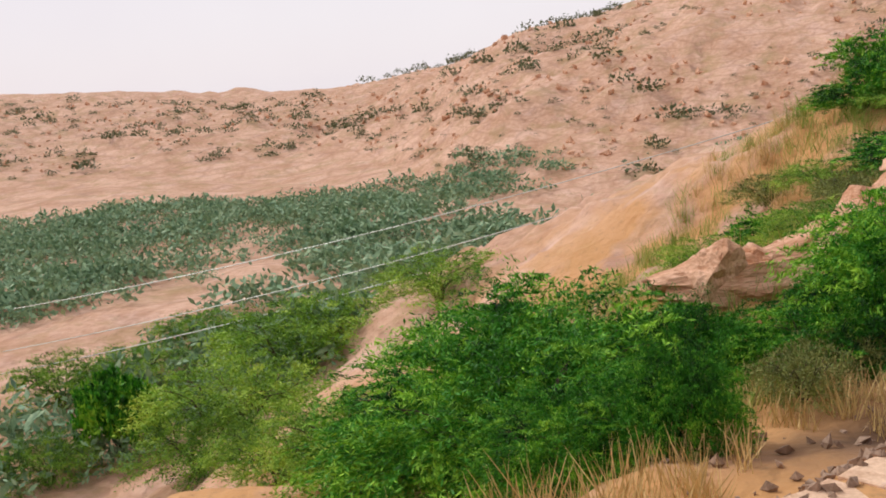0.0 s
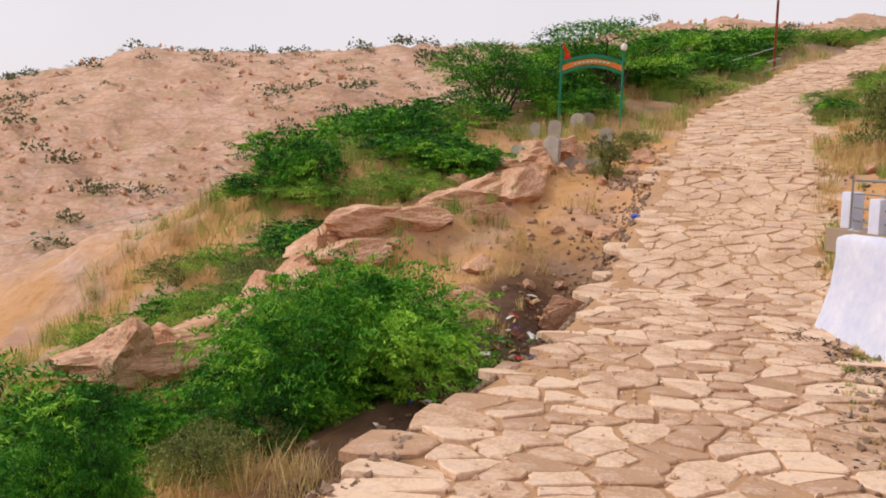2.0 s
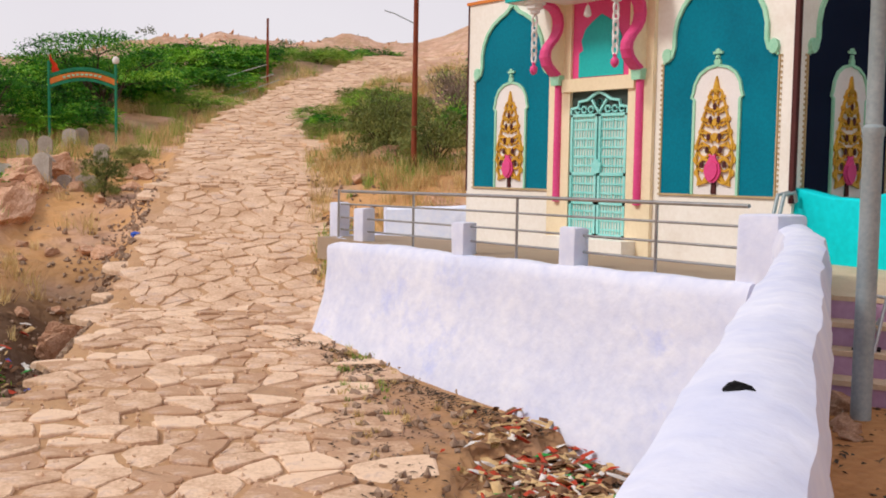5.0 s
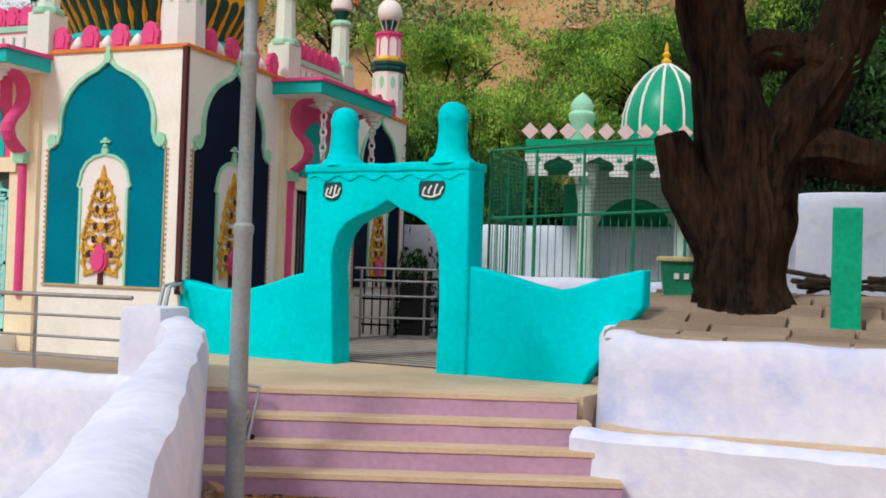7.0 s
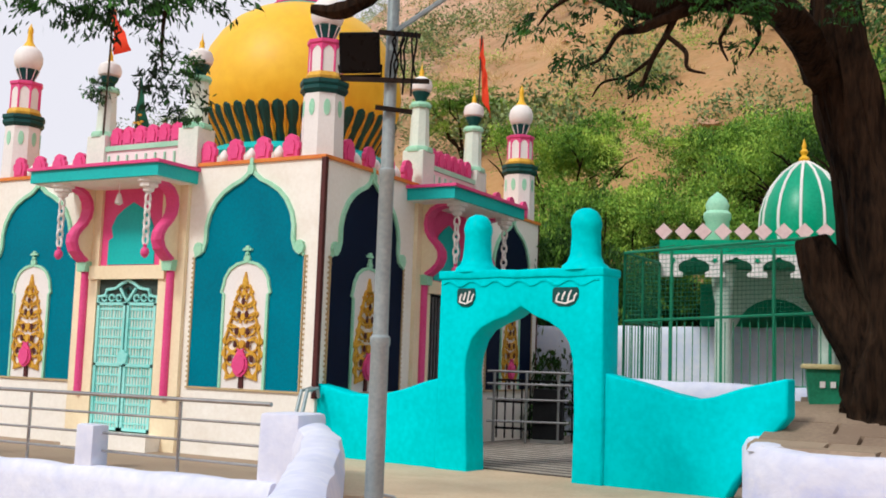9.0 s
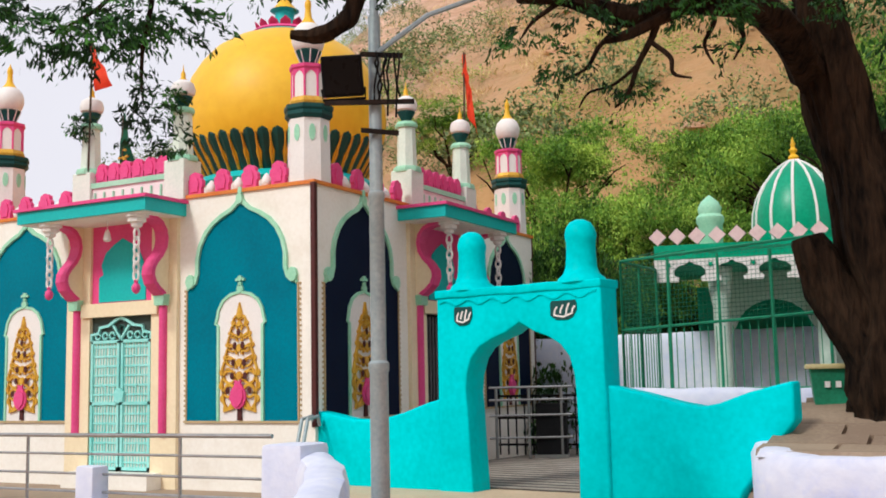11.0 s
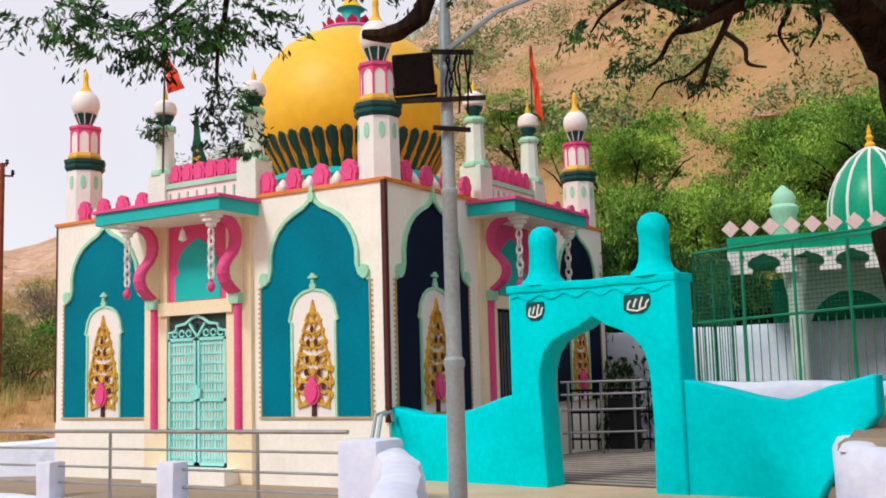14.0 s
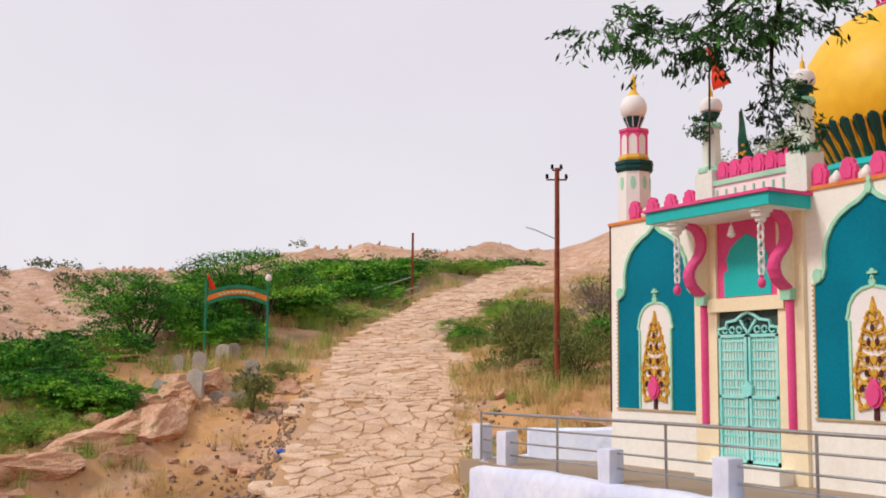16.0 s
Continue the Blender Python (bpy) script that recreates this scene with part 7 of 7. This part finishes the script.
cloth("flag", (AI @ V((-29.66, 0.82, 4.0)), AI @ V((-29.62, 0.92, 3.3)), AI @ V((-29.5, 1.15, 3.4))), RED_CLOTH, ar, "faded red flag")
for k in range(10):
    p = plan(rng.uniform(29, 37), rng.uniform(-7.5, -2.6))
    g = thing("gravestone", "weathered grey upright gravestone beside the path", "gravestone", "gravestones", at=(p.x, p.y, ground(p.x, p.y) - 0.05), turn=rng.uniform(20, 70))
    w, h = rng.uniform(0.16, 0.3), rng.uniform(0.4, 0.85)
    bm = B()
    prism(bm, [(-w, 0), (w, 0), (w, h * 0.8), (w * 0.6, h * 0.95), (0, h), (-w * 0.6, h * 0.95), (-w, h * 0.8)], lambda u, v, d: (u, d, v), -0.06, 0.06)
    bmesh.ops.transform(bm, matrix=pose(0, 0, 0, rng.uniform(-8, 8), rng.uniform(-6, 6), 0), verts=bm.verts)
    part("slab", bm, TOMB, g)

# ---------------------------------------------------------------- flags on the shrine
for x, y, z, dx, mat, lab, h in ((-3.72, -0.05, 4.3, 0.28, RED_CLOTH, "red cloth flag on a staff on the shrine roof", 1.05), (-0.05, 4.1, 4.2, 0.14, RED_CLOTH, "long orange-red pennant on a bamboo staff", 1.55)):
    f = thing("flag", lab, "flag", "shrine flags", at=(x, y, z - 0.9))
    bm = B()
    tube(bm, [(0, 0, 0), (0.04, 0.0, 0.9 + h * 0.9)], 0.014, 6)
    part("staff", bm, TWIG, f)
    cloth("cloth", ((0.04, 0, 0.9 + h * 0.88), (0.06, 0.02, 0.9 + h * 0.25), (0.06 + dx, 0.08, 0.9 + h * (0.30 if dx > 0.2 else 0.05))), mat, f)
f = thing("flag", "dark green triangular banner hanging behind the parapet", "flag", "shrine flags", at=(-4.75, 1.6, 2.95))
bm = B()
tube(bm, [(0, 0, 0), (0, 0, 1.75)], 0.015, 6)
part("staff", bm, TWIG, f)
cloth("cloth", ((0.0, 0, 1.8), (-0.12, 0.0, 0.1), (0.5, 0.1, 0.05)), GREEN_CLOTH, f)
bm = B()
for k in range(14):
    r2 = random.Random(k)
    tt = r2.uniform(0.25, 0.95)
    c = V((-0.10 * tt + 0.55 * tt * r2.uniform(0.1, 0.85), -0.06, 1.75 - 1.65 * tt))
    prism(bm, [(c.x + 0.03 * math.cos(a), c.z + 0.02 * math.sin(a)) for a in (0, 1.3, 2.6, 3.9, 5.2)], lambda u, v, d: (u, c.y + d, v), -0.01, 0.02)
part("emblem", bm, ORNAMENT, f, "gold spangles")
for x, y, z, s in ((-3.83, -0.1, 4.05, 0.22), (-2.16, -0.1, 4.15, 0.2), (-4.6, 1.3, 3.1, 0.3)):
    tagged(new("garland", leaf_mesh("garland", [((x, y, z), (s * 0.6, s * 0.6, s))], 22, 16, 0.07, 0.35, NEEM, int(-x * 10), 0.6, 0.05, -9)), "bunch of green leaves tied to the roof post", "garland", "garlands")

# ---------------------------------------------------------------- small green shrine behind the fence
sh = thing("small_shrine", "small white and emerald shrine with a ribbed green dome", "shrine", at=(4.3, 6.6, 0.2))
HI = sh.matrix_world.inverted()
hu, hv = V((0.97, 0.23, 0)), V((0.23, -0.97, 0))


def hput(u, v, d):
    q = V((2.5, 5.45, 0)) + hu * u + hv * d
    return HI @ V((q.x, q.y, v))


bm = B()
prism(bm, [(0.55, -0.2), (3.6, -0.2), (3.6, 1.95), (0.55, 1.95)], hput, -2.4, -2.2)
part("back_wall", bm, SHRINE_GREEN, sh, "green inner wall")
bm = B()
prism(bm, [(0.0, 1.90 + 0.22), (3.7, 1.90 + 0.22), (3.7, 2.45), (0.0, 2.45)], hput, -2.4, 0.05)
part("roof_slab", bm, SHRINE_GREEN, sh)
# lobed white fascia
bm = B()
line = [(0.0, 2.22), (0.0, 1.88)]
for k in range(6):
    c = 0.52 + k * 0.62
    line += [(c - 0.17, 1.88), (c - 0.16, 1.94), (c - 0.23, 1.98), (c - 0.23, 2.06), (c - 0.16, 2.12), (c - 0.06, 2.15), (c, 2.19), (c + 0.06, 2.15), (c + 0.16, 2.12), (c + 0.23, 2.06), (c + 0.23, 1.98), (c + 0.16, 1.94), (c + 0.17, 1.88)]
line += [(3.75, 1.88), (3.75, 2.22)]
prism(bm, line, hput, 0.05, 0.12)
part("lobed_fascia", bm, WHITE, sh, "white lobed fascia")
bm = B()
for k in range(6):
    c = hput(0.21 + k * 0.62, 2.13, 0.125)
    prism(bm, [(0.21 + k * 0.62 + (0.055 if j % 2 else 0.025) * math.sin(j * math.pi / 5), 2.13 + (0.055 if j % 2 else 0.025) * math.cos(j * math.pi / 5)) for j in range(10)], hput, 0.12, 0.135)
part("star", bm, SHRINE_GREEN, sh)
for k in range(13):
    bm = B()
    u = 0.06 + k * 0.295
    prism(bm, [(u, 2.45), (u + 0.13, 2.58), (u, 2.71), (u - 0.13, 2.58)], hput, -0.05, 0.05)
    part("diamond_merlon", bm, PALE_PINK, sh, "pale pink diamond merlon")
for u, d in ((0.95, -0.2), (0.95, -1.6), (2.5, -0.9)):
    bm = B()
    q = hput(u, 0, d)
    lathe(bm, [(0.17, -0.2), (0.17, 0.0), (0.13, 0.05), (0.12, 1.5), (0.16, 1.7), (0.2, 2.1)], 14, q)
    part("column", bm, SHRINE_PALE, sh, smooth=True)
bm = B()
prism(bm, [(1.08, 0.2), (1.08, 1.1)] + [(1.75 - 0.6 * math.cos(radians(a)), 1.1 + 0.55 * math.sin(radians(a))) for a in range(15, 166, 15)] + [(2.42, 1.1), (2.42, 0.2), (3.4, 0.2), (3.4, 2.1), (0.9, 2.1), (0.9, 0.2)], hput, -1.2, -1.1)
part("arch_screen", bm, SHRINE_PALE, sh)
bm = B()
c = hput(2.2, 0, -1.3)
prof = [(0.80, 2.45), (0.84, 2.62), (0.86, 2.85), (0.84, 3.05), (0.76, 3.28), (0.62, 3.50), (0.42, 3.70), (0.22, 3.82), (0.08, 3.88)]
DS = 0.80
lathe(bm, [(r * DS, v) for r, v in prof], 40, c)
part("dome", bm, SHRINE_GREEN, sh, "glossy emerald dome", smooth=True)
for k in range(12):
    a = 2 * math.pi * k / 12 + 0.1
    bm = B()
    tube(bm, [c + V((math.cos(a) * (r * DS + 0.004), math.sin(a) * (r * DS + 0.004), v)) for r, v in prof], 0.024, 5)
    part("rib", bm, WHITE, sh, "white dome rib", smooth=True)
bm = B()
lathe(bm, [(0.06, 3.86), (0.09, 3.93), (0.04, 3.99), (0.07, 4.05), (0.03, 4.10), (0.04, 4.15), (0.0, 4.28)], 10, c)
part("spire", bm, GOLD, sh, "gold spire", smooth=True)
bm = B()
lathe(bm, [(0.19, 2.45), (0.19, 2.80), (0.22, 2.85), (0.22, 2.92), (0.17, 2.97), (0.19, 3.06), (0.14, 3.16), (0.05, 3.24), (0, 3.28)], 12, hput(0.85, 0, -0.5))
part("turret", bm, MINT, sh, "mint turret", smooth=True)

# cage of green mesh round the small shrine
cg = thing("fence", "green steel mesh enclosure with barred lower panels", "fence", at=(2.5, 3.85, -0.8))
CI = cg.matrix_world.inverted()
c0, c1, c2 = V((2.5, 3.83, 0)), V((5.3, 3.45, 0)), V((2.55, 5.3, 0))
for a, b, n in ((c0, c1, 4), (c0, c2, 2)):
    for k in range(n + 1):
        q = a.lerp(b, k / n)
        bm = B()
        tube(bm, [CI @ V((q.x, q.y, -0.8)), CI @ V((q.x, q.y, 2.08))], 0.022, 6)
        part("post", bm, FENCE, cg)
    for z in (0.30, 1.12, 2.08):
        bm = B()
        tube(bm, [CI @ V((a.x, a.y, z)), CI @ V((b.x, b.y, z + (0.12 if z > 1 and b is c1 else 0)))], 0.02, 6)
        part("rail", bm, FENCE, cg)
    m = int((b - a).length / 0.11)
    for k in range(m):
        bm = B()
        q = a.lerp(b, k / m)
        tube(bm, [CI @ V((q.x, q.y, 0.3)), CI @ V((q.x, q.y, 1.12))], 0.008, 4)
        part("bar", bm, FENCE, cg)
    bm = B()
    for k in range(16):
        z = 1.15 + 0.058 * k
        tube(bm, [CI @ V((a.x, a.y, z)), CI @ V((b.x, b.y, z + 0.06))], 0.004, 3)
    for k in range(m * 2):
        q = a.lerp(b, k / m / 2)
        tube(bm, [CI @ V((q.x, q.y, 1.15)), CI @ V((q.x, q.y, 2.1))], 0.003, 3)
    part("mesh", bm, FENCE, cg, "fine green wire mesh")
bm = B()
for k in range(14):
    q, w = c0.lerp(c1, k / 13), c2.lerp(V((5.5, 5.6, 0)), k / 13)
    tube(bm, [CI @ V((q.x, q.y, 2.09)), CI @ V((w.x, w.y, 2.35))], 0.008, 4)
part("roof_bar", bm, FENCE, cg, "green roof bars")

lumpy_wall("wall_court", [(-0.3, 6.95), (0.5, 6.7), (3.2, 7.6), (9.5, 8.5)], [1.15, 1.15, 1.2, 1.3], -0.9, 0.3, 0.05, LILAC_WALL, "rough lilac limewashed court wall", 41)
lumpy_wall("wall_low", [(2.0, 3.75), (5.6, 3.35)], [0.32, 0.30], -0.85, 0.3, 0.03, LIME, "low white wall under the fence", 43)
lumpy_wall("wall_right", [(6.6, 4.7), (12.5, 4.9)], [1.55, 1.6], -0.3, 0.3, 0.05, LILAC_WALL, "lilac limewashed wall behind the tree", 47)

# ---------------------------------------------------------------- things round the gate and the tree
bn = thing("litter_bin", "green plastic wheeled bin with a yellow-white rim", "bin", at=(5.68, 0.72, platform_z(0.72) - 0.09), turn=12)
bm = B()
prism(bm, [(-0.16, 0), (0.16, 0), (0.20, 0.42), (-0.20, 0.42)], lambda u, v, d: (u, d, v), -0.16, 0.16)
part("body", bm, FENCE, bn)
bm = B()
box(bm, (-0.24, -0.21, 0.42), (0.24, 0.2, 0.47), 0.02)
part("rim", bm, PALE_YELLOW, bn, "faded yellow rim")
bm = B()
for x in (-0.07, 0.03):
    prism(bm, [(x, 0.24), (x + 0.05, 0.24), (x + 0.05, 0.30), (x, 0.30)], lambda u, v, d: (u, d, v), -0.185, -0.175)
part("lettering", bm, WHITE, bn, "unreadable white marks")

gp = thing("post", "square green painted post on the platform", "post", at=(7.31, -0.40, platform_z(-0.40) - 0.02))
bm = B()
box(bm, (-0.125, -0.10, 0), (0.125, 0.10, 1.08), 0.012)
part("shaft", bm, SHRINE_GREEN, gp)

gr = thing("barrier", "steel tube barrier inside the gateway", "barrier", at=(0.62, 3.62, -0.66), turn=12)
for x in (0.0, 0.45, 0.9):
    bm = B()
    tube(bm, [(x, 0.3 * x, 0), (x, 0.3 * x, 1.02)], 0.022, 8)
    part("post", bm, STEEL, gr, smooth=True)
for z in (0.30, 0.62, 0.84, 1.02):
    bm = B()
    tube(bm, [(-0.1, -0.03, z), (1.05, 0.3, z)], 0.018, 8)
    part("rail", bm, STEEL, gr, smooth=True)
ir = thing("iron_railing", "dark iron railing behind the steel barrier", "railing", at=(0.25, 4.5, -0.66))
for k in range(11):
    bm = B()
    tube(bm, [(0.13 * k, 0.02 * k, 0), (0.13 * k, 0.02 * k, 0.88)], 0.014, 6)
    part("upright", bm, BLACK, ir, smooth=True)
for z in (0.15, 0.55, 0.88):
    bm = B()
    tube(bm, [(-0.05, 0, z), (1.4, 0.22, z)], 0.018, 6)
    part("rail", bm, BLACK, ir, smooth=True)
bx = thing("box", "black metal donation box behind the gateway", "box", at=(1.24, 4.18, -0.66), turn=20)
bm = B()
box(bm, (-0.22, -0.18, 0.05), (0.22, 0.18, 0.78), 0.015)
part("body", bm, BLACK, bx)
bm = B()
box(bm, (-0.24, -0.2, 0.0), (0.24, 0.2, 0.05))
part("base", bm, STEEL, bx)
bm = B()
prism(bm, [(-1.7, -0.40), (2.6, -0.40), (2.6, -6.6), (-1.7, -6.6)], lambda u, v, d: gput(u, d, v), -0.82, -0.665)
tagged(part("floor_slab", bm, DARK_STONE), "dark stone floor behind the gateway", "floor", kind="structure")
bm = B()
for k in range(24):
    prism(bm, [(-1.6, -0.45 - 0.25 * k), (2.5, -0.45 - 0.25 * k), (2.5, -0.55 - 0.25 * k), (-1.6, -0.55 - 0.25 * k)], lambda u, v, d: gput(u, d, v), -0.68, -0.660)
tagged(part("floor_stripes", bm, TOMB), "pale stone bands in the courtyard floor", "floor", kind="structure")

bk = new("stone", ROCKS[1])
bk.matrix_world = pose(5.74, -8.50, -0.238, 0, 0, 40) @ Matrix.Diagonal((0.042, 0.026, 0.024, 1))
bk.data = bk.data.copy()
bk.data.materials[0] = BLACK
tagged(bk, "small black stone lying on the white wall", "stone")

pk = thing("plank", "weathered wooden plank lying on red soil", "plank", at=(3.94, -3.90, -1.42), turn=-14)
bm = B()
box(bm, (-0.28, -0.05, 0), (0.28, 0.04, 0.03), 0.006)
part("board", bm, TWIG, pk)

# fallen branches behind the tree
for k in range(26):
    r2 = random.Random(100 + k)
    x, y, a = 7.6 + r2.uniform(-0.7, 0.9), 3.6 + r2.uniform(-0.5, 0.5), r2.uniform(-0.6, 0.6)
    z = platform_z(3.5) + 0.02 + 0.007 * k
    bm = B()
    tube(bm, [(-0.6 * math.cos(a), -0.6 * math.sin(a), 0), (0, 0.05, 0.04), (0.6 * math.cos(a), 0.6 * math.sin(a), 0.0)], [0.035, 0.028, 0.010], 6)
    ob = part("branch", bm, TWIG)
    ob.matrix_world = pose(x, y, z, r2.uniform(-12, 12), r2.uniform(-16, 16), r2.uniform(0, 180))
    tagged(ob, "cut dry branch lying in a heap", "branch", "cut branches")

# things lying about the forecourt
bk2 = thing("slat", "broken grey stone slat lying on red soil", "slat", at=(4.82, -4.12, -1.425), turn=2)
bm = B()
box(bm, (-0.21, -0.035, 0), (0.21, 0.035, 0.045), 0.008)
for v in bm.verts:
    v.co += noise.noise_vector(v.co * 9) * 0.012
part("board", bm, TOMB, bk2)
for k in range(9):
    r2 = random.Random(300 + k)
    ob = new("stone", ROCKS[r2.randrange(5)])
    f = k / 8
    w = r2.uniform(0.05, 0.13)
    ob.matrix_world = pose(3.42 - 0.75 * f + r2.uniform(-0.05, 0.1), -4.35 + 1.1 * f, -1.41, 0, r2.uniform(-20, 20), r2.uniform(0, 360)) @ Matrix.Diagonal((w * 1.2, w, w * 0.8, 1))
    tagged(ob, "loose broken stone at the foot of the white wall", "stone", "stones by the wall")
fr = thing("chair_frame", "broken tubular metal chair frame leaning in the corner", "chair frame", at=(2.72, -3.15, -1.43), turn=28)
for pts in ([(0, 0, 0), (0.05, 0.04, 0.42), (0.10, 0.30, 0.80)], [(0.24, -0.06, 0), (0.20, 0.0, 0.40), (0.26, 0.26, 0.78)], [(0.05, 0.04, 0.42), (0.20, 0.0, 0.40)], [(0.10, 0.30, 0.80), (0.26, 0.26, 0.78)], [(0.02, -0.1, 0.05), (0.22, 0.22, 0.62)]):
    bm = B()
    tube(bm, pts, 0.014, 7)
    part("tube", bm, STEEL, fr, smooth=True)
bm = B()
box(bm, (0.03, 0.02, 0.36), (0.24, 0.30, 0.40), 0.012)
part("seat", bm, BLACK, fr, "black seat panel")


def chaff(name, label, mat, spots, seed, lo, hi):
    """Dry leaves and twigs too small and many to count."""
    r = random.Random(seed)
    verts, faces = [], []
    for x, y, z in spots:
        l, w = r.uniform(lo, hi), r.uniform(0.004, 0.02)
        q = Euler((r.uniform(-0.4, 0.4), r.uniform(-0.4, 0.4), r.uniform(0, 6.3))).to_matrix()
        b = len(verts)
        for c in ((-l, 0, 0), (0, -w, 0.006), (l, 0, 0), (0, w, 0.012)):
            p = q @ V(c)
            verts.append((x + p.x, y + p.y, z + 0.008 + p.z))
        faces.append([b, b + 1, b + 2, b + 3])
    me = bpy.data.meshes.new(name)
    me.from_pydata(verts, [], faces)
    me.materials.append(mat)
    return tagged(new(name, me), label, "litter", kind="stuff")


r5 = random.Random(410)
yard = []
for _ in range(520):
    f = r5.random()
    q = sput(-0.7 + 3.2 * f, 0, 4.20 + abs(r5.gauss(0, 0.07)))
    yard.append((q.x, q.y, -1.425))
for _ in range(900):
    q = sput(r5.uniform(-0.9, 5.0), 0, 4.2 + 2.6 * r5.random() ** 1.6)
    yard.append((q.x, q.y, -1.42 + 0.05 * noise.noise((q.x, q.y, 0))))
chaff("dry_leaves", "dark dry leaves and twigs scattered over the red soil", TWIG, yard, 6, 0.008, 0.045)
foot = []
for _ in range(1500):
    x = r5.uniform(-7.6, 0.9)
    y = wall_y(x) - 0.62 - abs(r5.gauss(0, 0.28))
    foot.append((x, y, ground(x, y) + 0.01))
for _ in range(1300):
    p = plan(r5.uniform(5, 17), r5.uniform(1.7, 4.6))
    if p.y < -2.6:
        foot.append((p.x, p.y, ground(p.x, p.y) + 0.01))
chaff("wall_foot_litter", "dry leaves and chips along the foot of the white wall", TWIG, foot, 7, 0.01, 0.06)

# rubbish at the foot of the wall and in the ditch
LITTER = [material("litter_%s" % n, a, b, 9, 60, 0.7, 0.2) for n, a, b in (("red", (0.35, 0.03, 0.01), (0.5, 0.06, 0.02)), ("straw", (0.5, 0.33, 0.15), (0.65, 0.45, 0.22)), ("green", (0.02, 0.28, 0.04), (0.04, 0.40, 0.07)), ("pale", (0.62, 0.58, 0.54), (0.8, 0.76, 0.7)), ("brown", (0.14, 0.07, 0.03), (0.24, 0.12, 0.06)), ("blue", (0.02, 0.07, 0.4), (0.04, 0.12, 0.55)))]
for i, m in enumerate(LITTER):
    r2 = random.Random(200 + i)
    verts, faces = [], []
    n = (210, 330, 26, 120, 420, 10)[i]
    for _ in range(n):
        if r2.random() < 0.82 and i != 5:
            u_ = r2.gauss(0, 1.0)
            x, y = 0.30 + u_, -3.75 - 0.45 * u_ + r2.gauss(0, 0.42)
        else:
            p = plan(r2.uniform(12, 20), -2.6 - abs(r2.gauss(0, 0.5)))
            x, y = p.x, p.y
        z = ground(x, y) + 0.02 + r2.random() * 0.06
        l, w = r2.uniform(0.03, 0.13), r2.uniform(0.012, 0.05)
        q = Euler((r2.uniform(-0.5, 0.5), r2.uniform(-0.5, 0.5), r2.uniform(0, 6.3))).to_matrix()
        b = len(verts)
        for cx, cy, cz in ((-l, -w, 0), (l, -w, 0.0), (l, w, 0.01), (-l, w, 0.0), (0, 0, 0.02 + w * 0.3)):
            v = q @ V((cx, cy, cz))
            verts.append((x + v.x, y + v.y, z + v.z))
        faces += [[b, b + 1, b + 4], [b + 1, b + 2, b + 4], [b + 2, b + 3, b + 4], [b + 3, b, b + 4], [b + 3, b + 2, b + 1, b]]
    me = bpy.data.meshes.new("litter")
    me.from_pydata(verts, [], faces)
    me.materials.append(m)
    tagged(new("litter", me), ("red paper and leaf scraps in the rubbish heap", "straw and wood chips in the rubbish heap", "green plastic scraps among the rubbish", "pale paper and plastic scraps", "dry brown leaves and bark in the heap", "blue plastic scraps by the path")[i], "litter", kind="stuff")
for d, off, mat, lab in ((24.2, -2.0, LITTER[5], "crumpled blue plastic bag at the path edge"), (19.2, -2.1, LITTER[5], "crumpled blue plastic bag by the ditch"), (14.0, -2.8, LITTER[3], "crumpled pale plastic sheet in the ditch")):
    p = plan(d, off)
    bm = B()
    bmesh.ops.create_icosphere(bm, subdivisions=3, radius=0.12)
    for v in bm.verts:
        v.co *= 1 + 0.5 * noise.noise(v.co * 16 + V((d, 0, 0)))
        v.co.z *= 0.6
    ob = part("plastic_bag", bm, mat)
    ob.location = (p.x, p.y, ground(p.x, p.y) + 0.04)
    tagged(ob, lab, "bag", "plastic bags")
